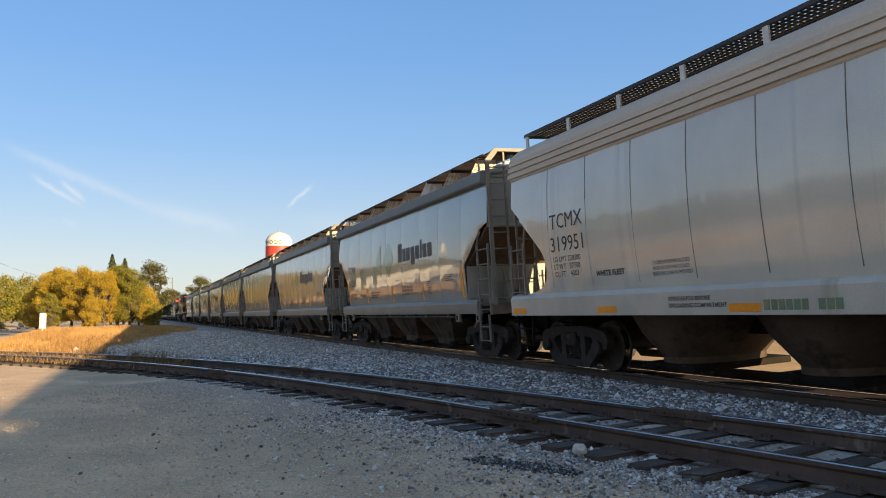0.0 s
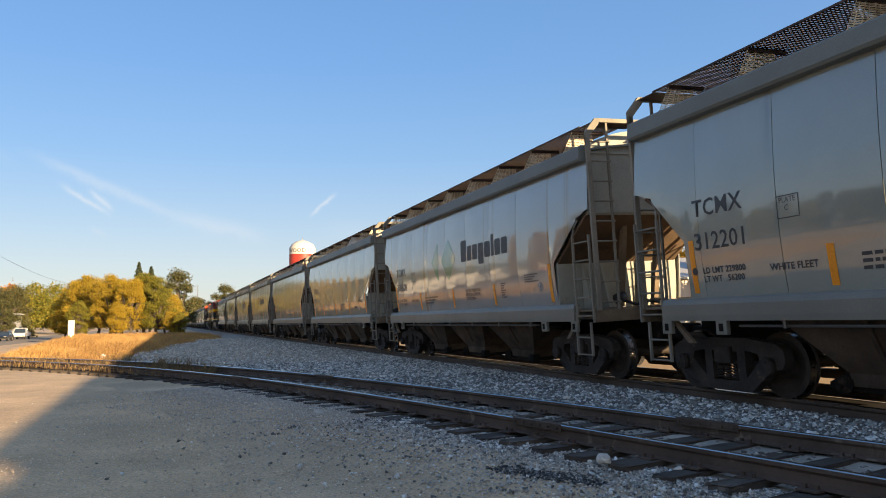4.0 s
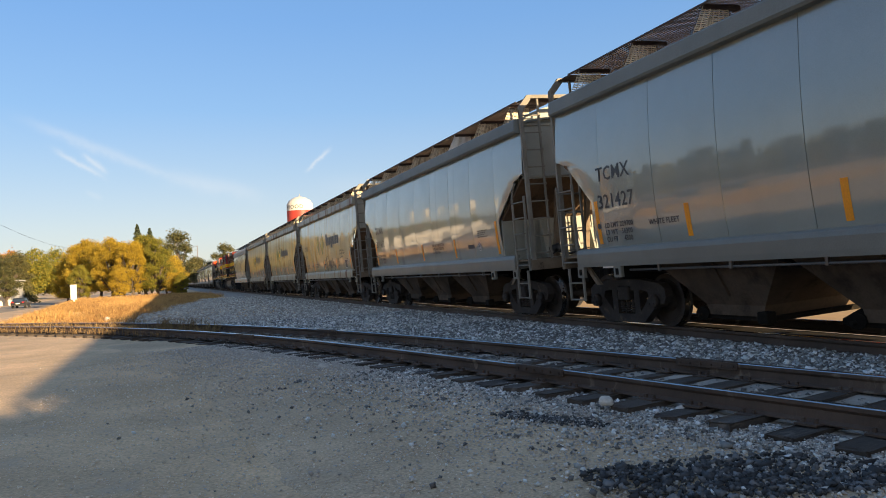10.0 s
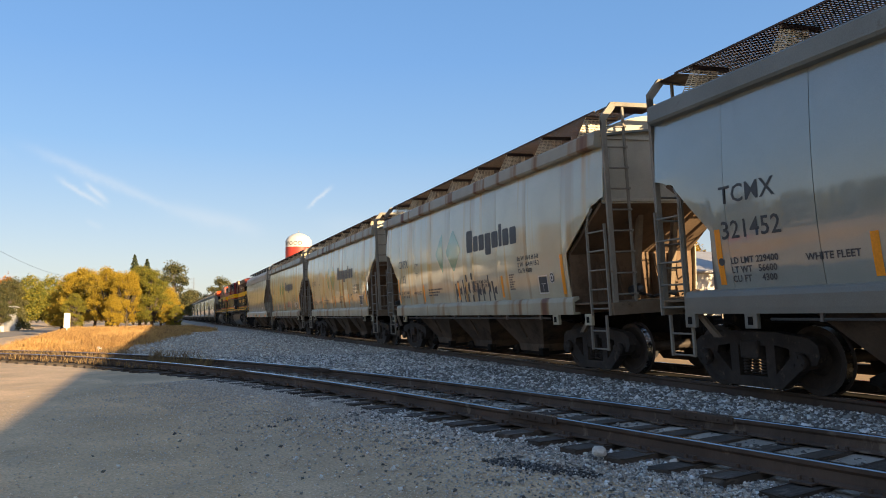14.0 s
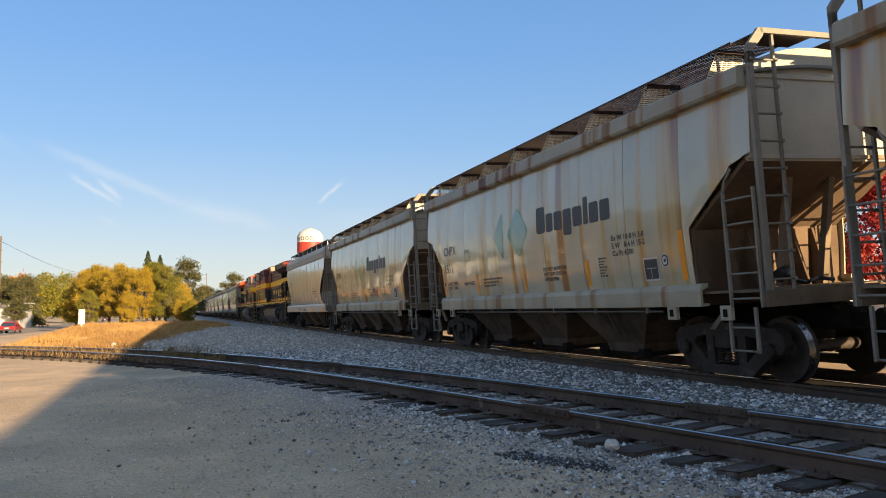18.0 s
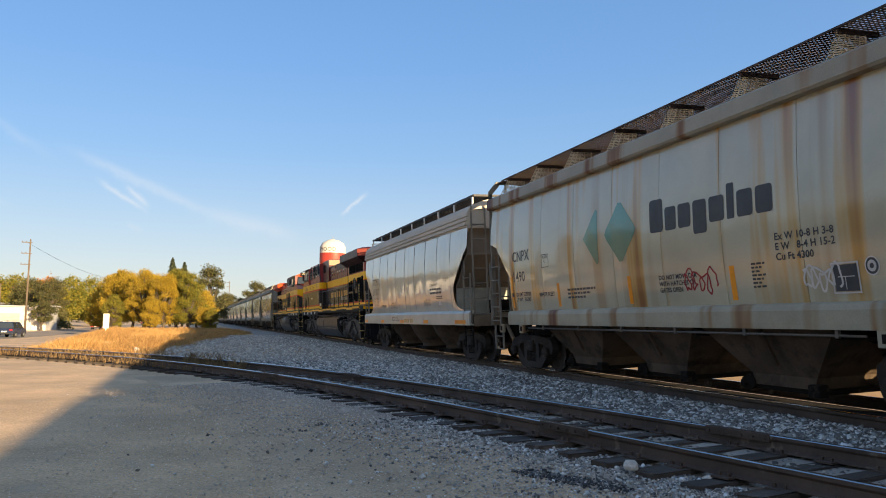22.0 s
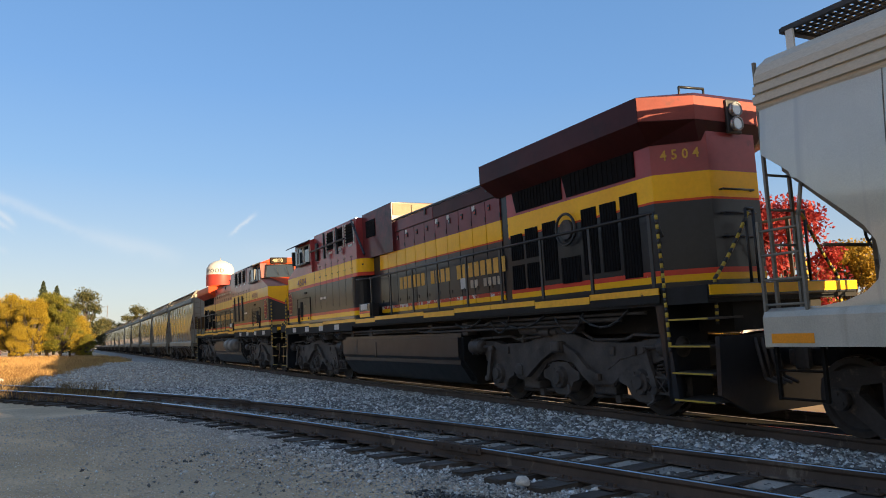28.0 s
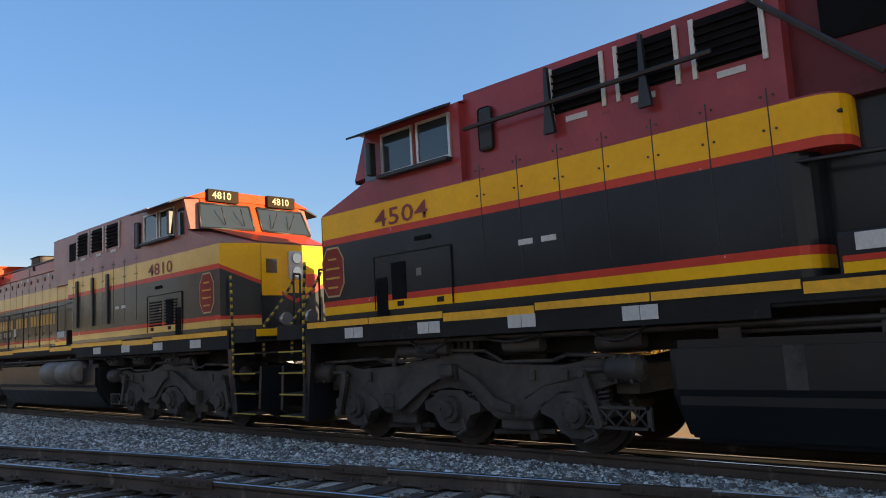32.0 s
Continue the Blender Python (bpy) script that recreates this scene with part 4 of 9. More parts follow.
def sprayed_loops(car, y, z, w, h, seed, mat, label):
    """Loops of spray paint with no readable shape: one ribbon that winds along."""
    rng = random.Random(seed)
    pts, n = [], 70
    wob = [rng.uniform(0.6, 1.3) for _ in range(8)]
    for i in range(n):
        f = i / (n - 1)
        a = f * 2 * math.pi * 4.5
        pts.append(Vector((w * f + 0.10 * math.sin(a * 1.0) * wob[i % 8 // 4], h * (0.5 + 0.42 * math.cos(a) * wob[int(f * 7.9)] * 0.8 + 0.1 * math.sin(a * 2.3)), 0)))
    bm = bmesh.new()
    for p, q in zip(pts, pts[1:]):
        d = (q - p).normalized()
        m = Vector((-d.y, d.x, 0)) * 0.014
        bm.faces.new([bm.verts.new(v) for v in (p - m, q - m, q + m, p + m)])
    me = bpy.data.meshes.new("loops")
    bm.to_mesh(me)
    bm.free()
    on_side("sprayed_loops", me, side_spot(y, z, 0.006), M[mat], car, label)


LOGO_WORD = [(0.42, 0, 0.90), (0.34, 0, 0.62), (0.36, 0, 0.62), (0.36, -0.22, 0.62), (0.38, 0, 0.62), (0.18, 0, 0.84), (0.36, 0, 0.62), (0.36, 0, 0.62)]


def dress(car, marks, number, load, light, logo, extra=0):
    """Reporting marks, stencils, tape and, where it has one, the green double diamond with the company word as plain bars."""
    word(car, marks, 5.35, 2.64, 0.35, 0.0035)
    word(car, number, 5.37, 2.15, 0.35, 0.0035)
    word(car, "LD LMT " + load + "\nLT WT   " + light + ("" if logo else "\nCU FT     4300"), 5.26, 1.80, 0.125, 0.003)
    word(car, "WHITE FLEET", 3.98, 1.76, 0.125, 0.003)
    for y in (5.44, 3.02, 0.27, -2.41, -5.18):
        tape(car, y, 1.52, 2.02 if abs(y) < 5 else 2.30)
    me = flat_shape([(0.055 * math.cos(a * 0.3927), 0.055 * math.sin(a * 0.3927)) for a in range(16)])
    on_side("round_stencil", me, side_spot(5.42, 1.84), M["text"], car)
    if logo:
        word(car, "PLATE\n   C", 3.72, 2.60, 0.10)
        for u, v in ((-0.04, 0.12), (-0.04, -0.16)):
            on_side("stencil_box", flat_shape([(u + p, v + q) for p, q in ((0, 0), (0.36, 0), (0.36, 0.014), (0, 0.014))]), side_spot(3.72, 2.56), M["text"], car)
        for u in (-0.04, 0.31):
            on_side("stencil_box", flat_shape([(u + p, q) for p, q in ((0, -0.16), (0.014, -0.16), (0.014, 0.13), (0, 0.13))]), side_spot(3.72, 2.56), M["text"], car)
        small_lines(car, 2.62, 1.84, 3, 1.15, 0.042)
        on_side("logo_diamond", flat_shape([(0, 0), (0.50, 0.54), (0.56, 0.50), (0.56, -0.50), (0.50, -0.54)], 4), side_spot(1.82, 2.84), M["logo_" + logo], car, "green half diamond")
        on_side("logo_diamond", flat_shape([(0, 0), (0.05, 0.09), (0.47, 0.54), (0.58, 0.54), (1.0, 0.09), (1.05, 0), (1.0, -0.09), (0.58, -0.54), (0.47, -0.54), (0.05, -0.09)], 4), side_spot(1.00, 2.84), M["logo_" + logo], car, "green diamond")
        u = 0.0
        for w, lo, hi in LOGO_WORD:
            ww, h0, h1 = w * 0.877, lo * 0.62, hi * 0.62
            me = block(ww, h0, h1)
            on_side("letter_bar", me, side_spot(-0.48 - u, 2.70), M["text"], car, "dark plain block in place of a letter")
            u += ww + 0.06
    word(car, "DO NOT MOVE CAR\nWITH HATCHES OR\nGATES OPEN", -0.62, 1.90, 0.105, 0.003)
    if extra:
        # sprayed scrawl along the lower side
        rng = random.Random(extra)
        bm = bmesh.new()
        u = 0.0
        for k in range(9):
            w, h = rng.uniform(0.14, 0.26), rng.uniform(0.45, 0.75)
            lean = rng.uniform(-0.06, 0.06)
            for q in (((u, 0), (u + w * 0.4, 0), (u + w * 0.4 + lean, h), (u + lean, h)), ((u + w * 0.4, h * 0.4), (u + w, h * 0.3), (u + w, h * 0.75), (u + w * 0.4, h * 0.62))):
                bm.faces.new([bm.verts.new((a, b, 0)) for a, b in q])
            u += w + rng.uniform(0.06, 0.2)
        me = bpy.data.meshes.new("scrawl")
        bm.to_mesh(me)
        bm.free()
        on_side("scrawl", me, side_spot(0.5, 1.46), M["text"], car, "dark sprayed shapes along the lower side")
    if logo == "teal":
        on_side("stencil_panel", flat_shape([(0, 0), (0.34, 0), (0.34, 0.32), (0, 0.32)]), side_spot(-4.20, 1.58), M["text"], car, "black stencil panel")
        for k, q in enumerate(((-0.03, -0.03, 0.37, -0.01), (-0.03, 0.33, 0.37, 0.35), (-0.03, -0.01, -0.01, 0.33), (0.35, -0.01, 0.37, 0.33), (0.06, 0.17, 0.30, 0.18), (0.16, 0.02, 0.17, 0.17))):
            on_side("stencil_frame", flat_shape([(q[0], q[1]), (q[2], q[1]), (q[2], q[3]), (q[0], q[3])]), side_spot(-4.20, 1.58, 0.009), M["tape_white"], car)
    if logo:
        emblem_ring(car, -4.75, 1.86)
    if logo == "teal":
        word(car, "Ex W 10-8 H 3-8\nE W   8-4 H 15-2\nCu Ft 4300", -3.30, 2.30, 0.135, 0.003)
    else:
        small_lines(car, -4.05, 2.12, 4, 0.62, 0.026)
    if logo:
        small_lines(car, -2.82, 2.00, 7, 0.26, 0.028)
    else:
        on_side("stencil_panel", flat_shape([(0, 0), (0.40, 0), (0.40, 0.10), (0, 0.10)]), side_spot(-3.35, 1.72), M["text"], car, "dark stencil patch")
        emblem_ring(car, -4.10, 1.76)


def center_flow(name, marks, number, load, light, cuft):
    """The older car with a teardrop body, ribbed roof edge and a walkway on posts."""
    car = new(name)
    bm = bmesh.new()

    def cf_x(z):
        t = (z - 1.40) / 2.55
        return 1.50 + 0.09 * math.sin(math.pi * min(1, max(0, t)))

    # outline of the end: square corner, sloped cut with a small step, then a deep rounded bay down to the sill
    END = ((1.36, 6.62), (1.44, 6.60), (1.50, 6.30), (1.56, 5.86), (1.64, 5.62), (1.76, 5.47), (1.95, 5.41), (2.15, 5.43), (2.32, 5.53), (2.50, 5.72), (2.90, 6.18), (2.96, 6.25), (2.98, 6.31), (3.06, 6.34), (3.12, 6.42), (3.30, 6.66), (3.34, 6.70), (4.0, 6.70))

    def end_at(z):
        for (za, ea), (zb, eb) in zip(END, END[1:]):
            if z <= zb:
                return ea + (eb - ea) * max(0.0, z - za) / (zb - za)
        return 6.70

    rows = sorted({round(1.36 + (3.94 - 1.36) * j / 20, 3) for j in range(21)} | {z for z, e in END if z < 3.94})
    nz, ny = len(rows) - 1, 40
    for sx in (-1, 1):
        grid = []
        for z in rows:
            e = end_at(z)
            grid.append([bm.verts.new((sx * (cf_x(z) + 0.008 * abs(math.sin(i * math.pi / 4))), -e + 2 * e * i / ny, z)) for i in range(ny + 1)])
        for j in range(nz):
            for i in range(ny):
                bm.faces.new((grid[j][i], grid[j][i + 1], grid[j + 1][i + 1], grid[j + 1][i])).smooth = True
    part("body_side", fixed(bm), M["beige"], car)
    for i in range(9):
        y = -5.2 + 1.3 * i
        for sx in (-1, 1):
            bm = bmesh.new()
            pts = [(sx * (cf_x(1.6 + k * 0.38) + 0.004), y, 1.6 + k * 0.38) for k in range(7)]
            pipe(bm, pts, 0.007, 5)
            part("weld_seam", bm, M["seam"], car)
    # ribbed shoulder and rounded roof
    bm = bmesh.new()
    half = [(1.53, 3.90), (1.53, 3.935), (1.58, 3.94), (1.58, 4.03), (1.52, 4.035), (1.52, 4.065), (1.565, 4.07), (1.56, 4.16), (1.50, 4.165), (1.50, 4.195), (1.54, 4.20), (1.52, 4.30), (1.45, 4.42), (1.28, 4.55), (0.98, 4.66), (0.6, 4.74), (0, 4.78)]
    outline = [(-x, z) for x, z in half] + half[-2::-1]
    prism(bm, outline + [(1.5, 3.86), (-1.5, 3.86)], "y", -6.72, 6.72)
    part("roof", fixed(bm), M["roof_beige"], car)
    bm = bmesh.new()
    for x in (-1.22, -0.60, 0.60, 1.22):
        box(bm, x - 0.02, x + 0.02, -6.5, 6.5, 4.80, 4.86)
    for side in (-1, 1):
        for i in range(130):
            y = -6.45 + 12.9 * i / 129
            box(bm, min(side * 0.6, side * 1.22), max(side * 0.6, side * 1.22), y - 0.03, y + 0.03, 4.83, 4.842)
        for k in range(5):
            x = side * (0.70 + 0.11 * k)
            box(bm, x - 0.01, x + 0.01, -6.45, 6.45, 4.82, 4.845)
    for s in (-1, 1):
        box(bm, -1.22, 1.22, s * 6.5 - 0.04, s * 6.5 + 0.04, 4.80, 4.86)
    part("roof_walkway", bm, M["dark_grate"], car, "dark steel grating")
    for y in [-6.4 + 1.6 * i for i in range(9)]:
        for x in (-1.22, 1.22):
            bm = bmesh.new()
            box(bm, x - 0.015, x + 0.015, y - 0.05, y + 0.05, 4.36, 4.86)
            part("walkway_post", bm, M["sill_pale"], car)
    bm = bmesh.new()
    for sx in (-1, 1):
        prism(bm, [(sx * 1.62, 1.08), (sx * 1.62, 1.42), (sx * 1.58, 1.48), (sx * 1.46, 1.52), (sx * 1.46, 1.46), (sx * 1.54, 1.40), (sx * 1.54, 1.12), (sx * 1.4, 1.12), (sx * 1.4, 1.08)], "y", -6.85, 6.85)
    part("side_sill", fixed(bm), M["sill_cf"], car)
    for s in (-1, 1):
        bm = bmesh.new()
        prism(bm, [(s * 6.50, 3.10), (s * 6.50, 3.95), (s * 6.42, 3.95), (s * 6.42, 3.14), (s * 5.44, 2.22), (s * 5.50, 2.18)], "x", -1.48, 1.48)
        part("slope_sheet", fixed(bm), M["slope_tan"], car)
        bm = bmesh.new()
        box(bm, -1.48, 1.48, min(s * 5.42, s * 5.48), max(s * 5.42, s * 5.48), 1.38, 2.22)
        part("shear_plate", bm, M["end_paint"], car)
        for sx in (-1, 1):
            bm = bmesh.new()
            ladder(bm, (sx * 1.55, s * 6.85), (sx * 1.55, s * 6.30), 1.15, 2.55, 5)
            pipe(bm, [(sx * 1.53, s * 6.32, 2.5), (sx * 1.5, s * 6.25, 2.95)], 0.025)
            ladder(bm, (sx * 1.42, s * 6.78), (sx * 1.0, s * 6.78), 1.3, 4.5, 8)
            part("end_ladder", bm, M["ladder"], car)
            bm = bmesh.new()
            for y in (6.80, 6.20):
                box(bm, sx * 1.50 - 0.02, sx * 1.50 + 0.02, s * y - 0.02, s * y + 0.02, 0.46, 1.10)
            for z in (0.48, 0.80):
                rod(bm, (sx * 1.50, s * 6.80, z), (sx * 1.50, s * 6.20, z), 0.016, 6)
            part("sill_step", bm, M["under"], car)
            bm = bmesh.new()
            box(bm, sx * 0.45 - 0.05, sx * 0.45 + 0.05, s * 6.1 - 0.06, s * 6.1 + 0.06, 1.3, 2.9)
            pipe(bm, [(sx * 1.3, s * 6.2, 2.2), (sx * 0.45, s * 6.2, 2.2)], 0.02)
            part("end_post", bm, M["end_shade"], car)
        bm = bmesh.new()
        box(bm, -1.5, 1.5, s * 6.9 - 0.05, s * 6.9 + 0.05, 1.05, 1.35, 0.01)
        box(bm, -1.45, 1.45, min(s * 5.4, s * 6.9), max(s * 5.4, s * 6.9), 1.34, 1.37)
        part("end_platform", bm, M["end_shade"], car)
        bm = bmesh.new()
        box(bm, -0.2, 0.2, min(s * 5.2, s * 7.1), max(s * 5.2, s * 7.1), 0.72, 1.05, 0.02)
        box(bm, -0.12, 0.12, min(s * 7.0, s * 7.78), max(s * 7.0, s * 7.78), 0.74, 0.96, 0.03)
        rod(bm, (-0.5, s * 5.6, 1.6), (0.5, s * 5.6, 1.6), 0.2, 14)
        part("coupler", bm, M["under"], car)
    brake_wheel(car, 1, 0.35)
    for yc in (-2.75, 0.0, 2.75):
        bm = bmesh.new()
        v = []
        for z, w, d in ((1.60, 1.5, 1.36), (1.2, 1.46, 1.28), (0.75, 1.25, 1.0), (0.36, 0.95, 0.62), (0.25, 0.95, 0.62)):
            v.append([bm.verts.new((w * math.cos(a), yc + d * math.sin(a), z)) for a in [2 * math.pi * i / 16 for i in range(16)]])
        for p, q in zip(v, v[1:]):
            for i in range(16):
                bm.faces.new((p[i], p[(i + 1) % 16], q[(i + 1) % 16], q[i])).smooth = True
        bm.faces.new(v[-1])
        bay = part("hopper_bay", fixed(bm), M["hopper_shade_dirt"], car)
        bm = bmesh.new()
        box(bm, -1.0, 1.0, yc - 0.62, yc + 0.62, 0.15, 0.26, 0.01)
        rod(bm, (-1.15, yc + 0.2, 0.21), (1.15, yc + 0.2, 0.21), 0.03, 6)
        part("discharge_gate", bm, M["under"], bay)
    bm = bmesh.new()
    box(bm, -0.17, 0.17, -6.9, 6.9, 0.70, 1.06, 0.02)
    part("centre_sill", bm, M["under"], car)
    for y in (-5.45, 5.45):
        truck(car, y)

    def bulge(y, z):
        e = end_at(z)
        return 0.008 * abs(math.sin((y + e) / (2 * e) * 40 * math.pi / 4))

    def spot(y, z):
        return lambda u, v: (-cf_x(z + v) - bulge(y - u, z + v) - 0.006, y - u, z + v)

    def put(text, y, z, size, bold=0.0):
        for i, line in enumerate(text.split("\n")):
            on_side("lettering", lettering(line, size, bold), spot(y, z - i * size), M["text"], car, "black stencilled " + line.strip().lower())
    put(marks, 5.13, 2.70, 0.40)
    put(number, 5.15, 2.27, 0.40)
    put("LD LMT " + load + "\nLT WT   " + light + "\nCU FT    " + cuft, 5.10, 2.08, 0.14)
    put("WHITE FLEET", 3.75, 1.75, 0.13, 0.004)
    put("CLOSE HOPPER SLIDES\nAND ROOF HATCHES\nBEFORE CAR IS MOVED", 2.25, 1.85, 0.085)
    put("EXTERIOR PAINT", -3.1, 2.32, 0.11)
    rng = random.Random(17)

    def rows_of_bars(y, z, n, w, h):
        for k in range(n):
            bm, u = bmesh.new(), 0.0
            while u < w:
                q = rng.uniform(1.5, 4.0) * h
                bm.faces.new([bm.verts.new(p) for p in ((u, 0, 0), (u + q, 0, 0), (u + q, h, 0), (u, h, 0))])
                u += q + 0.7 * h
            me = bpy.data.meshes.new("stencil_line")
            bm.to_mesh(me)
            bm.free()
            on_side("stencil_line", me, lambda u, v, k=k: spot(y, z - k * h * 1.9)(u, v), M["text"], car)
    rows_of_bars(-3.1, 2.19, 2, 1.05, 0.062)
    rows_of_bars(-3.75, 1.96, 2, 0.48, 0.032)
    put("CLOSE HOPPER SLIDES\nAND ROOF HATCHES\nBEFORE CAR IS MOVED", -2.30, 1.86, 0.075)
    on_side("small_placard", flat_shape([(0, 0), (0.24, 0), (0.24, 0.12), (0, 0.12)]), spot(-3.95, 1.70), M["tape_white"], car, "small white placard")
    for y in (6.75, 3.70, 0.65, -2.4, -5.6):
        wide = 0.95 if y < -5 else 0.55
        me = flat_shape([(0, 0), (wide, 0), (wide, 0.11), (0, 0.11)])
        on_side("reflector_strip", me, lambda u, v, y=y: (-1.625, y - u, 1.12 + v), M["reflector"], car, "yellow reflective tape")
    for k in range(10):
        if k != 6:
            on_side("letter_bar", flat_shape([(0, 0), (0.095, 0), (0.095, 0.13), (0, 0.13)]), lambda u, v, k=k: (-1.625, 0.05 - 0.115 * k - u, 1.14 + v), M["logo_green"], car, "green plain bar for a letter")
    for k, line in enumerate(("OPEN HATCH BEFORE", "UNLOADING COMPARTMENT")):
        on_side("lettering", lettering(line, 0.085, 0.002), lambda u, v, k=k: (-1.625, 1.85 - u, 1.29 - 0.10 * k + v), M["text"], car, "black stencilled " + line.lower())
    return car

# ---- the train: two six-axle locomotives ----
LOCO_R = 0.533
BANDS = [(1.90, 1.98, "loco_black"), (1.98, 2.11, "loco_yellow"), (2.11, 2.20, "loco_red"), (2.20, 3.10, "loco_black"), (3.10, 3.20, "loco_red"), (3.20, 3.59, "loco_yellow")]
HOOD_BANDS = [(1.98, 2.08, "loco_yellow"), (2.08, 2.16, "loco_red"), (2.16, 3.165, "loco_black"), (3.165, 3.20, "loco_orange"), (3.20, 3.59, "loco_yellow")]
BMATS = ["loco_black", "loco_yellow", "loco_red", "maroon", "loco_orange"]


def bmi(name):
    return BMATS.index(name)


def loft(bm, lo, z0, hi, z1, mi=0, caps=True):
    a, b = [bm.verts.new((x, y, z0)) for x, y in lo], [bm.verts.new((x, y, z1)) for x, y in hi]
    n = len(lo)
    for i in range(n):
        bm.faces.new((a[i], a[(i + 1) % n], b[(i + 1) % n], b[i])).material_index = mi
    if caps:
        bm.faces.new(a[::-1]).material_index = mi
        bm.faces.new(b).material_index = mi


def ring_plan(w, yb, yf, ch=0.0, cx=0.5, rb=0.0):
    if rb:
        arc = [(w - rb + rb * math.sin(radians(a)), yb + rb - rb * math.cos(radians(a))) for a in (0, 18, 36, 54, 72, 90)]
        return [(-x, y) for x, y in arc[::-1]] + arc + [(w, yf - ch), (w - cx, yf), (-w + cx, yf), (-w, yf - ch)]
    if not ch:
        return [(-w, yb), (w, yb), (w, yf), (-w, yf)]
    return [(-w, yb), (w, yb), (w, yf - ch), (w - cx, yf), (-w + cx, yf), (-w, yf - ch)]


def door_mesh(width, z1, mats):
    bm = bmesh.new()
    w = width / 2 - 0.012
    for a, b, c in HOOD_BANDS + [(3.59, z1, "maroon")]:
        box(bm, -0.025, 0.0, -w, w, a, min(b, z1), mi=bmi(c))
    # latch at the top, hinges at one edge
    box(bm, -0.045, -0.02, w * 0.30, w * 0.58, z1 - 0.22, z1 - 0.10, mi=0)
    box(bm, -0.052, -0.044, w * 0.38, w * 0.50, z1 - 0.20, z1 - 0.15, mi=2)
    for z in (2.3, 3.0, 3.7):
        box(bm, -0.035, -0.02, -w, -w * 0.93, z - 0.05, z + 0.05, mi=0)
    box(bm, -0.04, -0.02, w * 0.55, w * 0.72, 2.26, 2.34, mi=0)
    bmesh.ops.remove_doubles(bm, verts=bm.verts[:], dist=1e-4)
    return keep(bm, "hood_door", mats)


def loco_truck(loco, yc, mesh, wheel):
    t = shared("truck", mesh, loco, pose(0, yc, 0))
    for k in (-2.06, 0.0, 2.06):
        shared("wheelset", wheel, t, pose(0, k, LOCO_R))
        for sx in (-1, 1):
            shared("journal_box", JOURNAL_ME, t, pose(sx * 1.10, k, LOCO_R, 0, 0, 0 if sx > 0 else 180))
            for y in (-0.36, 0.36):
                shared("coil_spring", COIL_ME, t, pose(sx * 1.10, k + y, 0.60))
    for k in (-1, 1):
        for sx in (-1, 1):
            shared("brake_cylinder", BRAKE_ME, t, pose(sx * 1.24, k * 2.72, 1.06, 0, 0, 0 if k > 0 else 180))
            shared("brake_lever", LEVER_ME, t, pose(sx * 1.26, k * 2.42, 0.98, 0, 0, 0 if k > 0 else 180))
            shared("brake_shoe", SHOE_ME, t, pose(sx * 0.95, k * 1.07, 0.36))
    for sx in (-1, 1):
        shared("damper", DAMPER_ME, t, pose(sx * 1.22, 0.62, 1.34))
        shared("sand_bracket", SAND_ME, t, pose(sx * 1.24, -2.62, 0.50))
        shared("air_pipe", PIPE_ME, t, pose(sx * 1.22, 0, 0))
    return t


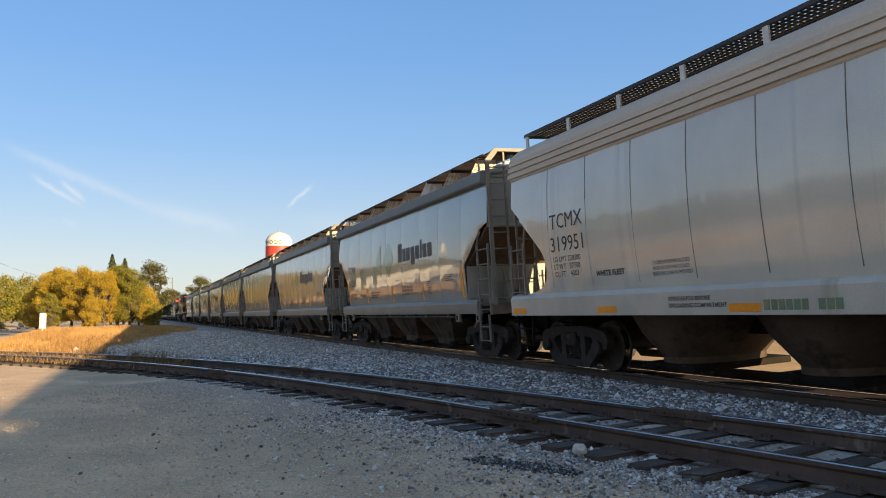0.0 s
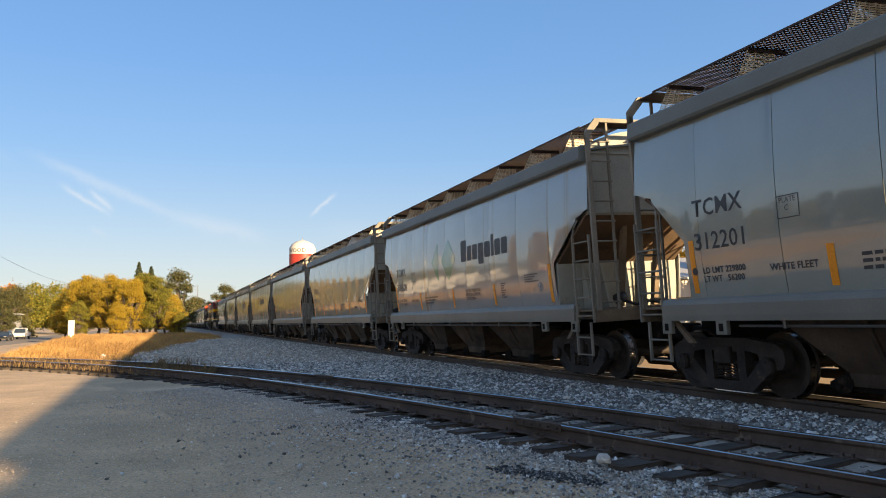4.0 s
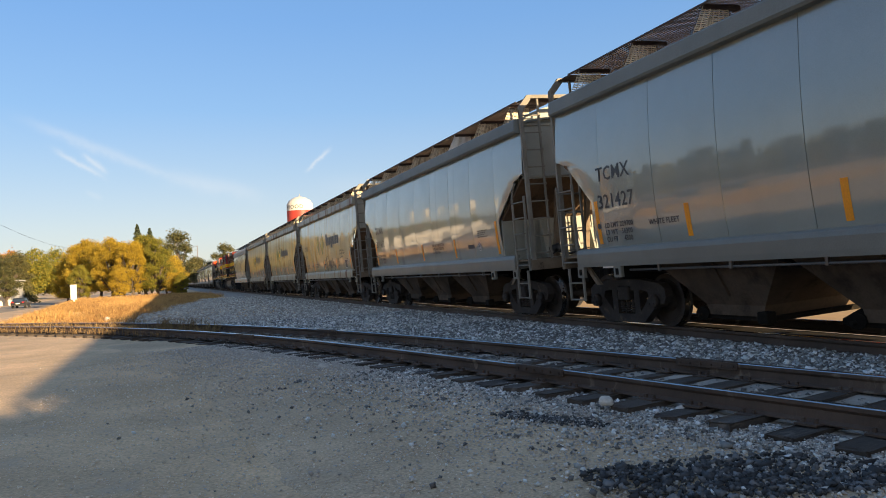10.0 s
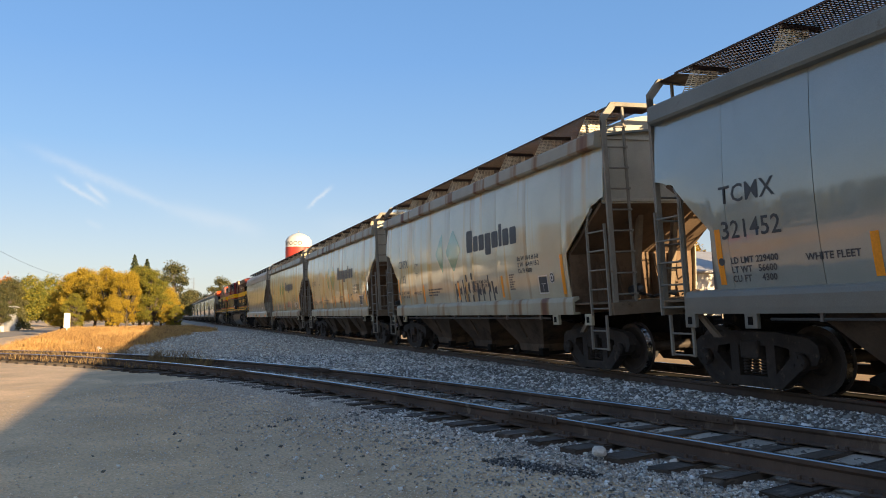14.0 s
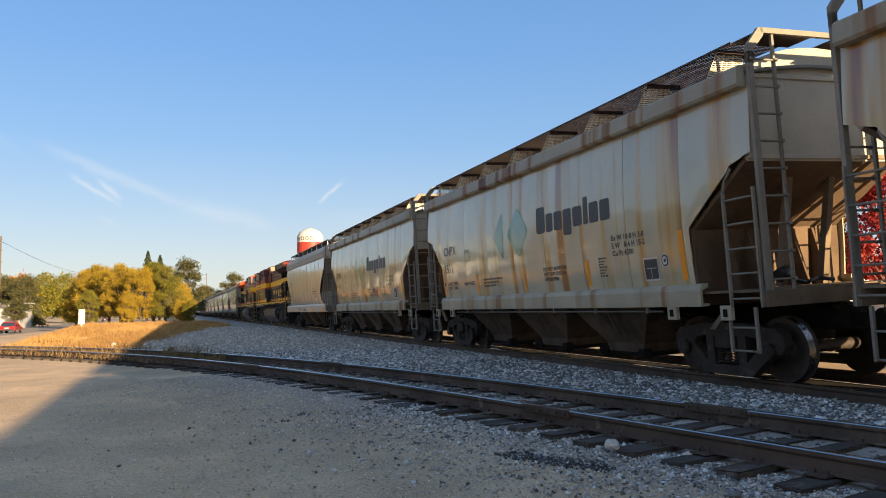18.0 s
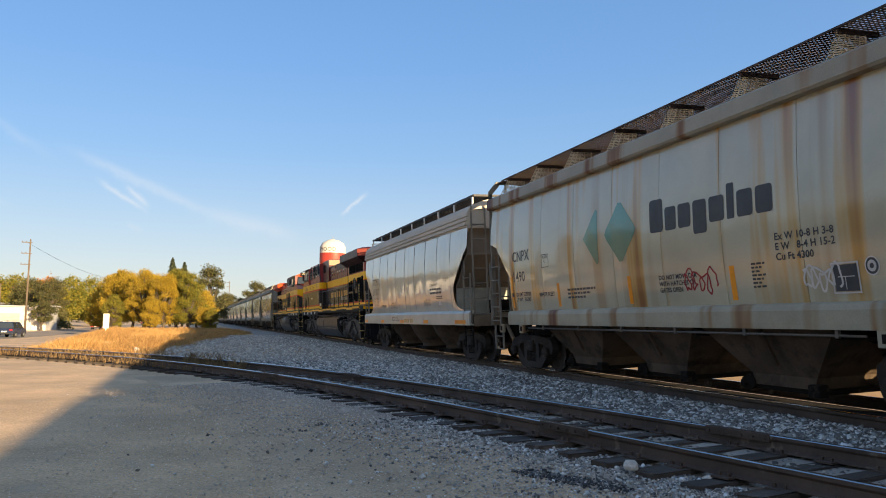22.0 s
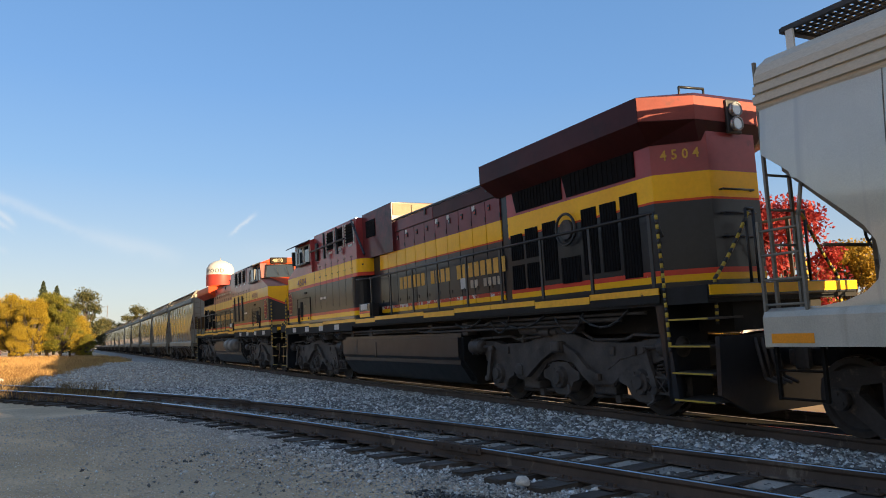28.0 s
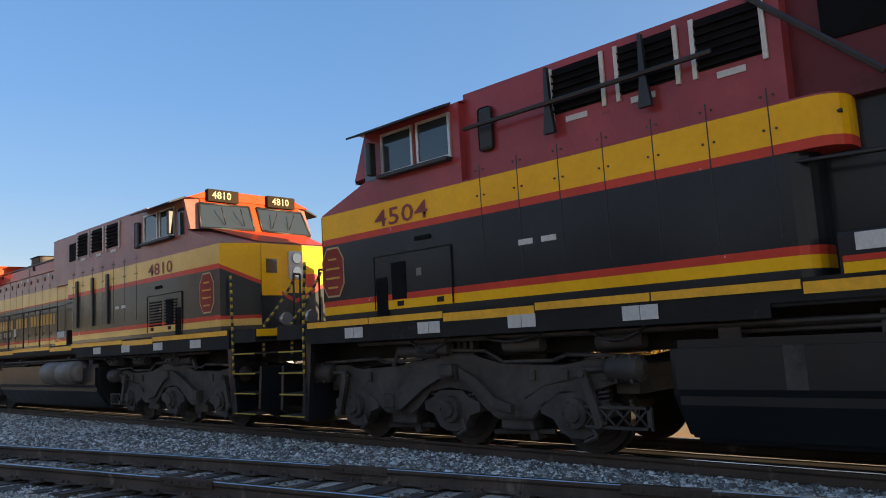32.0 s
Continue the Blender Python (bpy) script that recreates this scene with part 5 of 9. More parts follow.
def loco_truck_mesh():
    bm = bmesh.new()
    half = [(0.0, 1.30), (0.42, 1.30), (0.62, 1.20), (0.95, 1.12), (1.85, 1.08), (2.25, 1.17), (2.95, 1.17), (2.95, 0.96), (2.58, 0.90), (2.40, 0.80), (1.80, 0.78), (1.62, 0.64), (1.40, 0.44), (0.80, 0.42), (0.62, 0.56), (0.40, 0.80), (0.0, 0.86)]
    for sx in (-1, 1):
        x0, x1 = min(sx * 1.00, sx * 1.20), max(sx * 1.00, sx * 1.20)
        one = bmesh.new()
        prism(one, half + [(-y, z) for y, z in half[-2:0:-1]], "x", x0, x1)
        bmesh.ops.bevel(one, geom=one.edges[:], offset=0.025, segments=2, affect="EDGES")
        me = bpy.data.meshes.new("frame")
        one.to_mesh(me)
        one.free()
        bm.from_mesh(me)
        bpy.data.meshes.remove(me)
        o0, o1 = sx * 1.19, sx * 1.30
        lo, hi = min(o0, o1), max(o0, o1)
        # equaliser arms over the middle axle
        prism(bm, [(-0.20, 1.14), (0.22, 1.14), (0.62, 0.98), (1.12, 0.74), (1.30, 0.74), (1.30, 0.50), (0.96, 0.50), (0.44, 0.82), (0.12, 0.96), (-0.20, 0.96)], "x", lo, hi)
        prism(bm, [(-0.24, 1.10), (-0.24, 0.98), (-0.52, 0.80), (-0.78, 0.58), (-1.12, 0.52), (-1.12, 0.62), (-0.86, 0.70), (-0.55, 0.96)], "x", lo + sx * -0.02, hi + sx * -0.05)
        box(bm, min(sx * 1.19, sx * 1.36), max(sx * 1.19, sx * 1.36), -0.18, 0.06, 0.98, 1.16, 0.03)
        box(bm, min(sx * 1.19, sx * 1.33), max(sx * 1.19, sx * 1.33), 1.06, 1.28, 0.53, 0.72, 0.02)
        for y in (-1.95, -1.45, 1.70, 2.25, -2.5):
            box(bm, min(sx * 1.19, sx * 1.235), max(sx * 1.19, sx * 1.235), y - 0.05, y + 0.05, 0.92, 1.06, 0.015)
        for y in (-0.42, -0.30, -0.18, 0.30):
            box(bm, min(sx * 1.05, sx * 1.18), max(sx * 1.05, sx * 1.18), y - 0.03, y + 0.03, 1.28, 1.46)
        for k in (-1.07, 1.07):
            box(bm, min(sx * 0.85, sx * 1.12), max(sx * 0.85, sx * 1.12), k - 0.26, k + 0.26, 0.28, 0.46, 0.03)
    for y in (-2.7, -1.07, 1.07, 2.7):
        box(bm, -1.05, 1.05, y - 0.16, y + 0.16, 0.75, 1.1, 0.02)
    for y in (-1.5, 0.55, 1.5):
        box(bm, -0.62, 0.62, y - 0.42, y + 0.42, 0.22, 0.85, 0.08)
    box(bm, -0.5, 0.5, -0.5, 0.5, 1.1, 1.5, 0.04)
    return keep(fixed(bm), "truck", [M["loco_grey"]])


def journal_mesh():
    bm = bmesh.new()
    prism(bm, [(-0.52, 0.10), (-0.34, 0.16), (-0.22, 0.26), (0.22, 0.26), (0.34, 0.16), (0.52, 0.10), (0.52, -0.02), (0.34, -0.08), (0.24, -0.24), (0.10, -0.30), (-0.10, -0.30), (-0.24, -0.24), (-0.34, -0.08), (-0.52, -0.02)], "x", -0.10, 0.10)
    rod(bm, (0.08, 0, 0), (0.17, 0, 0), 0.20, 18, 0.18)
    rod(bm, (0.16, 0, 0), (0.21, 0, 0), 0.12, 14, 0.10)
    for k in range(6):
        a = 2 * math.pi * k / 6
        rod(bm, (0.15, 0.155 * math.cos(a), 0.155 * math.sin(a)), (0.185, 0.155 * math.cos(a), 0.155 * math.sin(a)), 0.02, 6)
    pipe(bm, [(0.12, 0.22, -0.12), (0.16, 0.30, -0.26), (0.10, 0.10, -0.34)], 0.025)
    return keep(fixed(bm), "journal_box", [M["loco_grey"]])


def coil_mesh():
    bm = bmesh.new()
    n = 44
    pts = [Vector((0.075 * math.cos(i * 0.72), 0.075 * math.sin(i * 0.72), 0.26 * i / n)) for i in range(n + 1)]
    pipe(bm, pts, 0.02, 5)
    return keep(bm, "coil_spring", [M["loco_grey"]])


def small_truck_meshes():
    out = []
    bm = bmesh.new()
    rod(bm, (0, -0.10, 0), (0, 0.28, 0), 0.15, 16)
    rod(bm, (0, -0.16, 0), (0, -0.10, 0), 0.10, 14, 0.15)
    rod(bm, (0, 0.28, 0), (0, 0.34, 0), 0.15, 14, 0.07)
    rod(bm, (0, -0.5, -0.01), (0, -0.1, 0), 0.035, 8)
    for y in (0.0, 0.2):
        box(bm, -0.10, 0.10, y - 0.02, y + 0.02, -0.165, 0.165, 0.01)
    out.append(keep(fixed(bm), "brake_cylinder", [M["loco_grey"]]))
    bm = bmesh.new()
    prism(bm, [(-0.24, 0.06), (-0.14, 0.08), (0.06, -0.56), (-0.04, -0.60)], "x", -0.03, 0.03)
    rod(bm, (-0.06, -0.19, 0.03), (0.06, -0.19, 0.03), 0.05, 8)
    rod(bm, (-0.06, 0.01, -0.55), (0.06, 0.01, -0.55), 0.055, 8)
    out.append(keep(fixed(bm), "brake_lever", [M["loco_grey"]]))
    bm = bmesh.new()
    prism(bm, [(-0.30, 0.22), (-0.18, 0.26), (-0.10, 0.0), (-0.16, -0.22), (-0.28, -0.20), (-0.22, 0.0)], "x", -0.08, 0.10)
    rod(bm, (0.0, -0.5, -0.10), (0.0, 0.5, -0.14), 0.035, 6)
    out.append(keep(fixed(bm), "brake_shoe", [M["loco_grey"]]))
    bm = bmesh.new()
    rod(bm, (0, -0.45, -0.02), (0, 0.35, 0.02), 0.085, 12)
    rod(bm, (0, -0.62, -0.03), (0, -0.45, -0.02), 0.045, 8)
    rod(bm, (0, 0.35, 0.02), (0, 0.50, -0.18), 0.045, 8)
    out.append(keep(fixed(bm), "damper", [M["loco_grey"]]))
    bm = bmesh.new()
    for z in (-0.13, 0.10):
        box(bm, -0.02, 0.02, -0.45, 0.45, z, z + 0.035)
    for i in range(4):
        y = -0.42 + 0.21 * i
        rod(bm, (0, y, -0.11), (0, y + 0.21, 0.11), 0.016, 5)
        rod(bm, (0, y, 0.11), (0, y + 0.21, -0.11), 0.016, 5)
    box(bm, -0.02, 0.02, -0.47, -0.41, -0.13, 0.135)
    box(bm, -0.02, 0.02, 0.41, 0.47, -0.13, 0.135)
    out.append(keep(bm, "sand_bracket", [M["loco_grey"]]))
    bm = bmesh.new()
    pipe(bm, [(0, -2.85, 1.20), (0, -2.0, 1.24), (0, -1.8, 1.17), (0, -1.0, 1.17), (0, -0.7, 1.32), (0, 0.2, 1.36), (0, 0.5, 1.24), (0, 1.3, 1.20), (0, 1.5, 1.26), (0, 2.2, 1.24), (0, 2.8, 1.22)], 0.026)
    pipe(bm, [(0.03, -2.3, 1.0), (0.03, -1.6, 0.86), (0.03, -1.3, 0.70)], 0.018)
    out.append(keep(bm, "air_pipe", [M["loco_grey"]]))
    return out


def loco_wheel_mesh():
    bm = bmesh.new()
    R = LOCO_R
    half = [(0.10, 0.0, 0), (0.10, 0.60, 0), (0.20, 0.655, 0), (R - 0.08, 0.675, 0), (R + 0.024, 0.672, 0), (R + 0.028, 0.69, 0), (R + 0.004, 0.715, 1), (R, 0.828, 1),
            (R - 0.08, 0.835, 0), (R - 0.12, 0.80, 0), (0.24, 0.78, 0), (0.18, 0.85, 0), (0.13, 0.86, 0), (0.13, 1.08, 0), (0.0, 1.09, 0)]
    prof = [(r, -x, m) for r, x, m in half[:0:-1]] + half
    n = 36
    rings = [[bm.verts.new((x, r * math.cos(2 * math.pi * i / n), r * math.sin(2 * math.pi * i / n))) for i in range(n)] for r, x, m in prof]
    for j in range(len(rings) - 1):
        for i in range(n):
            bm.faces.new((rings[j][i], rings[j][(i + 1) % n], rings[j + 1][(i + 1) % n], rings[j + 1][i])).material_index = 1 if prof[j][2] and prof[j + 1][2] else 0
    bmesh.ops.remove_doubles(bm, verts=bm.verts[:], dist=1e-5)
    return keep(fixed(bm), "wheelset", [M["wheel"], M["tread"]])


JOURNAL_ME, COIL_ME = journal_mesh(), coil_mesh()
BRAKE_ME, LEVER_ME, SHOE_ME, DAMPER_ME, SAND_ME, PIPE_ME = small_truck_meshes()
LTRUCK_ME, LWHEEL_ME = loco_truck_mesh(), loco_wheel_mesh()


def slat_mesh(h):
    bm = bmesh.new()
    box(bm, -0.006, 0.006, -0.012, 0.012, 0.0, h)
    return keep(bm, "slat", [M["dark_mesh"]])


SLAT_TALL, SLAT_UNIT = slat_mesh(0.38), slat_mesh(1.0)


def chain(bm, a, b, sag=0.06, n=14):
    a, b = Vector(a), Vector(b)
    pts = [a.lerp(b, i / n) - Vector((0, 0, sag * math.sin(math.pi * i / n))) for i in range(n + 1)]
    for i in range(n):
        rod(bm, pts[i], pts[i + 1], 0.026, 6, mi=i % 2)


def front_outline(z):
    """How far the nose and cab reach forward at a height."""
    if z <= 3.605:
        return 10.10
    if z <= 4.03:
        return 10.10 - (z - 3.605) / 0.425 * 1.30
    return 8.80 - (z - 4.03) / 0.69 * 0.28


def locomotive(name, number, vis, nose, modern):
    """nose: colours of the nose front; vis: which side carries the seen writing (-1 or 1). +y is the cab end."""
    loco = new(name)
    vivid = [M[k] for k in BMATS]
    mats = [M[k] for k in ("sheen_black", "sheen_yellow", "loco_red", "sheen_maroon", "loco_orange")] if modern else vivid
    # frame and deck
    bm = bmesh.new()
    box(bm, -0.9, 0.9, -10.8, 10.8, 1.25, 1.66)
    box(bm, -1.50, 1.50, -10.95, 10.95, 1.64, 1.88)
    part("underframe", bm, M["sill_black"], loco)
    for sx in (-1, 1):
        bm = bmesh.new()
        box(bm, min(sx * 1.50, sx * 1.53), max(sx * 1.50, sx * 1.53), -10.1, 2.6, 1.68, 1.742, mi=0)
        box(bm, min(sx * 1.50, sx * 1.53), max(sx * 1.50, sx * 1.53), 2.6, 10.1, 1.54, 1.742, mi=0)
        box(bm, min(sx * 1.50, sx * 1.522), max(sx * 1.50, sx * 1.522), -10.1, 10.1, 1.742, 1.90, mi=0)
        y = -10.1
        k = 0
        while y < 9.9:
            ln = 1.55
            stripe = bmesh.new()
            box(stripe, min(sx * 1.50, sx * 1.535), max(sx * 1.50, sx * 1.535), y, min(10.1, y + ln - 0.02), 1.795 - 0.05 * (k % 3 == 1), 1.888 - 0.03 * (k % 3 == 1))
            part("sill_stripe", stripe, M["sill_yellow"], loco, "worn yellow sill plate")
            y += ln
            k += 1
        part("side_sill", bm, M["sill_black"], loco, "near-black side sill")
        for i in range(12):
            y = -9.2 + i * 1.62
            if y < 2.5:
                continue
            for k in (0, 1):
                bm = bmesh.new()
                box(bm, min(sx * 1.535, sx * 1.542), max(sx * 1.535, sx * 1.542), y + 0.22 * k, y + 0.22 * k + 0.21, 1.60, 1.76)
                part("reflector_patch", bm, M["tape_white"], loco, "faded white reflective patch")
    # conduits and slack hoses under the deck
    for sx in (-1, 1):
        bm = bmesh.new()
        pipe(bm, [(sx * 1.34, -9.6, 1.56), (sx * 1.34, -5.2, 1.57), (sx * 1.36, -4.9, 1.50), (sx * 1.36, 6.2, 1.50)], 0.028, 6)
        part("conduit", bm, M["loco_grey"], loco)
        for y, ln, sag in ((-9.3, 1.2, 0.22), (-8.2, 0.8, 0.30), (-7.1, 1.5, 0.18), (-5.9, 0.7, 0.26), (-4.8, 1.1, 0.12), (3.9, 0.9, 0.20), (5.2, 1.3, 0.16), (6.9, 0.9, 0.24)):
            bm = bmesh.new()
            pipe(bm, [(sx * 1.40, y + ln * q, 1.62 - sag * 4 * q * (1 - q) - 0.06 * q) for q in (0, 0.2, 0.4, 0.6, 0.8, 1.0)], 0.02, 6)
            part("hose", bm, M["black_pipe"], loco, "slack black hose")
    # fuel tank
    bm = bmesh.new()
    w = 1.46
    prism(bm, [(-w, 1.36), (w, 1.36), (w, 0.76), (w - 0.35, 0.24), (-w + 0.35, 0.24), (-w, 0.76)], "y", -3.95, 3.75)
    fixed(bm)
    bmesh.ops.bevel(bm, geom=bm.edges[:], offset=0.09, segments=4, affect="EDGES")
    tank_ob = part("fuel_tank", bm, M["tank"], loco, "dark grey chamfered fuel tank")
    for e in tank_ob.data.polygons:
        e.use_smooth = True
    tank_ob.data.set_sharp_from_angle(angle=radians(28))
    for sx in (-1, 1):
        bm = bmesh.new()
        box(bm, min(sx * 1.455, sx * 1.475), max(sx * 1.455, sx * 1.475), 0.9, 1.0, 0.8, 1.2, 0.01)
        part("sight_glass", bm, M["black_pipe"], tank_ob)
        bm = bmesh.new()
        box(bm, min(sx * 1.458, sx * 1.464), max(sx * 1.458, sx * 1.464), 2.35, 2.55, 0.85, 1.28)
        part("reflector_patch", bm, M["loco_grey"], tank_ob)
    if modern:
        for sx in (-1, 1):
            for y0 in (0.6, 1.75):
                bm = bmesh.new()
                rod(bm, (sx * 1.46, y0, 1.16), (sx * 1.46, y0 + 1.05, 1.16), 0.30, 20)
                for e, q in ((y0 - 0.08, y0), (y0 + 1.13, y0 + 1.05)):
                    rod(bm, (sx * 1.46, q, 1.16), (sx * 1.46, e, 1.16), 0.30, 20, 0.15)
                part("air_reservoir", bm, M["reservoir"], loco)
    # pipes under the deck
    bm = bmesh.new()
    for sx in (-1, 1):
        pipe(bm, [(sx * 1.3, -9, 1.48), (sx * 1.3, 9, 1.50)], 0.04)
        pipe(bm, [(sx * 1.38, -8, 1.42), (sx * 1.36, -2, 1.40), (sx * 1.30, -1.5, 1.44), (sx * 1.3, 3.2, 1.42)], 0.025)
        for y in (-7.6, -6.4, 4.4, 5.8, 7.4):
            rod(bm, (sx * 1.25, y - 0.3, 1.38), (sx * 1.25, y + 0.3, 1.38), 0.09, 10)
        for y in (-4.0, -2.3, 1.6, 3.1):
            box(bm, min(sx * 1.1, sx * 1.35), max(sx * 1.1, sx * 1.35), y - 0.12, y + 0.12, 1.30, 1.58, 0.02)
    part("piping", bm, M["loco_grey"], loco)
    loco_truck(loco, -7.18, LTRUCK_ME, LWHEEL_ME)
    loco_truck(loco, 7.18, LTRUCK_ME, LWHEEL_ME)
    # full-width cab and nose in its painted bands
    bm = bmesh.new()
    cuts = BANDS + [(3.59, 3.61, "maroon"), (3.61, 4.03, "maroon"), (4.03, 4.72, "maroon")]
    for a, b, c in cuts:
        yb = 2.08 if b <= 3.13 else (1.76 if b <= 3.62 else 6.45)
        ch = (0.30 if modern else 0.55) if b <= 4.03 else 0.12
        cx = (0.70 if modern else 0.55) if b <= 4.03 else 0.3
        rb = 0.30 if b <= 3.62 else 0.0
        loft(bm, ring_plan(1.52, yb, front_outline(a), ch, cx, rb), a, ring_plan(1.52, yb, front_outline(b), ch, cx, rb), b, bmi(c), caps=True)
    bmesh.ops.remove_doubles(bm, verts=bm.verts[:], dist=1e-4)
    cab = part("cab", fixed(bm), mats, loco, "maroon and black cab with yellow band")
    # nose and cab front seen from ahead
    yf = 10.112
    wn0 = 0.80 if modern else 0.95

    def nose_panel(shape, colour, label=""):
        bm = bmesh.new()
        shape(bm)
        part("nose_panel", bm, vivid[bmi(colour)], cab, label)

    nose_panel(lambda b: prism(b, [(-wn0, 1.90), (wn0, 1.90), (wn0, 2.6), (-wn0, 2.6)], "y", yf - 0.012, yf + 0.004), nose[2])
    nose_panel(lambda b: prism(b, [(-wn0, 2.604), (wn0, 2.604), (wn0, 3.59), (-wn0, 3.59)], "y", yf - 0.012, yf + 0.004), nose[1])
    vee, low = (2.77, 2.40) if modern else (2.98, 2.42)
    nose_panel(lambda b: prism(b, [(-wn0, vee), (0, low), (wn0, vee), (wn0, vee + 0.08), (0, low + 0.08), (-wn0, vee + 0.08)], "y", yf, yf + 0.012), "loco_red", "red chevron stripe")
    nose_panel(lambda b: prism(b, [(-wn0, 2.3), (wn0, 2.3), (wn0, vee), (0, low), (-wn0, vee)], "y", yf, yf + 0.008), nose[2])
    for sx in (-1, 1):
        p = [(sx * 0.815, 10.115), (sx * 1.528, 9.806)] if modern else [(sx * 0.965, 10.113), (sx * 1.53, 9.555)]
        hi = 3.10 if modern else 3.06
        for za, zb, zc, zd, c in ((2.18, 2.18, hi, vee, nose[2]), (hi, vee, hi + 0.08, vee + 0.08, "loco_red"), (hi + 0.08, vee + 0.08, 3.59, 3.59, nose[1])):
            nose_panel(lambda b, p=p, q=(za, zb, zc, zd): b.faces.new([b.verts.new((x, y, z)) for (x, y), z in ((p[1], q[0]), (p[0], q[1]), (p[0], q[3]), (p[1], q[2]))]), c)
    nose_panel(lambda b: b.faces.new([b.verts.new(q) for q in ((-wn0 - 0.01, 10.09, 3.625), (wn0 + 0.01, 10.09, 3.625), (1.20, 8.84, 4.04), (-1.20, 8.84, 4.04))]), nose[0])
    nose_panel(lambda b: b.faces.new([b.verts.new(q) for q in ((-1.24, 8.815, 4.035), (1.24, 8.815, 4.035), (1.24, 8.535, 4.725), (-1.24, 8.535, 4.725))]), nose[0])
    nose_panel(lambda b: prism(b, [(-0.62, 2.72), (-0.28, 2.72), (-0.20, 3.0), (-0.62, 3.0)], "y", yf + 0.004, yf + 0.014), "loco_red", "plain red emblem patch")
    tilt = Matrix.Translation((0, 8.80, 4.03)) @ Matrix.Rotation(radians(22), 4, "X")
    for sx in (-1, 1):
        bm = bmesh.new()
        prism(bm, [(sx * 0.12, 0.06), (sx * 1.34, 0.02), (sx * 1.26, 0.58), (sx * 0.12, 0.60)], "y", 0.0, 0.03)
        bmesh.ops.transform(bm, matrix=tilt, verts=bm.verts[:])
        part("windshield", fixed(bm), M["glass"], cab)
        bm = bmesh.new()
        for a, b in (((0.10, 0.04), (1.37, 0.0)), ((1.37, 0.0), (1.28, 0.61)), ((1.28, 0.61), (0.10, 0.63)), ((0.10, 0.63), (0.10, 0.04))):
            rod(bm, (sx * a[0], 0.02, a[1]), (sx * b[0], 0.02, b[1]), 0.03, 5)
        bmesh.ops.transform(bm, matrix=tilt, verts=bm.verts[:])
        part("windshield_gasket", bm, M["black_pipe"], cab)
        bm = bmesh.new()
        for x in (0.45, 0.9):
            pipe(bm, [(sx * x, 8.83, 4.50), (sx * x, 8.86, 4.46), (sx * (x - 0.1), 8.82, 4.15)], 0.012, 4)
        part("wiper", bm, M["black_pipe"], cab)
        bm = bmesh.new()
        box(bm, min(sx * 0.36, sx * 1.10), max(sx * 0.36, sx * 1.10), 8.50, 8.64, 4.66, 4.93, 0.02)
        nb = part("number_board", bm, M["board"], cab, "lit number board box")
        me = lettering(number, 0.22, 0.004)
        on_side("board_number", me, lambda u, v, sx=sx: (sx * 0.74 + 0.27 - u, 8.652, 4.725 + v), M["board_digit"], nb)
    bm = bmesh.new()
    box(bm, -0.17, 0.17, 10.10, 10.17, 2.88, 3.46, 0.03)
    housing = part("headlight_housing", bm, M["tape_white"], cab, "pale headlight housing")
    for z in (3.31, 3.03):
        bm = bmesh.new()
        rod(bm, (0.0, 10.165, z), (0.0, 10.20, z), 0.105, 16)
        part("headlight", bm, M["lamp_glass"], housing, "round headlight")
    for sx in (-1, 1):
        bm = bmesh.new()
        rod(bm, (sx * 0.80, 10.85, 2.05), (sx * 0.80, 10.96, 2.05), 0.12, 14)
        part("ditch_light", bm, M["lamp_glass"], loco)
    bm = bmesh.new()
    prism(bm, [(0.35, 2.55), (0.80, 2.55), (0.80, 3.35), (0.35, 3.35)], "y", 10.11, 10.135, 0)
    prism(bm, [(0.45, 3.0), (0.70, 3.0), (0.70, 3.28), (0.45, 3.28)], "y", 10.13, 10.145, 1)
    part("nose_door", bm, [M[nose[1]], M["glass"]], cab)
    # cab roof, side windows, awning
    bm = bmesh.new()
    prism(bm, [(-1.52, 4.72), (1.52, 4.72), (1.15, 4.86), (0.5, 4.92), (-0.5, 4.92), (-1.15, 4.86)], "y", 6.40, 8.56)
    box(bm, -0.5, 0.5, 6.9, 7.9, 4.90, 5.0, 0.02)
    part("cab_roof", fixed(bm), M["maroon"] if not modern else M["loco_orange"], cab)
    for sx in (-1, 1):
        for y0, y1 in ((6.60, 7.26), (7.34, 8.02)):
            bm = bmesh.new()
            box(bm, min(sx * 1.51, sx * 1.535), max(sx * 1.51, sx * 1.535), y0 + 0.03, y1 - 0.03, 4.02, 4.57)
            win = part("side_window", bm, M["glass"], cab)
            bm = bmesh.new()
            x0, x1 = min(sx * 1.50, sx * 1.555), max(sx * 1.50, sx * 1.555)
            box(bm, x0, x1, y0, y1, 3.98, 4.02)
            box(bm, x0, x1, y0, y1, 4.57, 4.61)
            box(bm, x0, x1, y0, y0 + 0.04, 4.02, 4.57)
            box(bm, x0, x1, y1 - 0.04, y1, 4.02, 4.57)
            part("window_frame", bm, M["frame_alu"], win)
        bm = bmesh.new()
        box(bm, min(sx * 1.51, sx * 1.53), max(sx * 1.51, sx * 1.53), 8.18, 8.42, 3.96, 4.52)
        part("wind_deflector", bm, M["glass"], cab)
        bm = bmesh.new()
        prism(bm, [(sx * 1.50, 4.72), (sx * 1.86, 4.58), (sx * 1.86, 4.61), (sx * 1.50, 4.76)], "y", 6.60, 8.45)
        part("awning", fixed(bm), M["awning_dark"], cab)
        bm = bmesh.new()
        box(bm, min(sx * 1.54, sx * 1.66), max(sx * 1.54, sx * 1.66), 6.60, 8.02, 3.92, 3.98, 0.01)
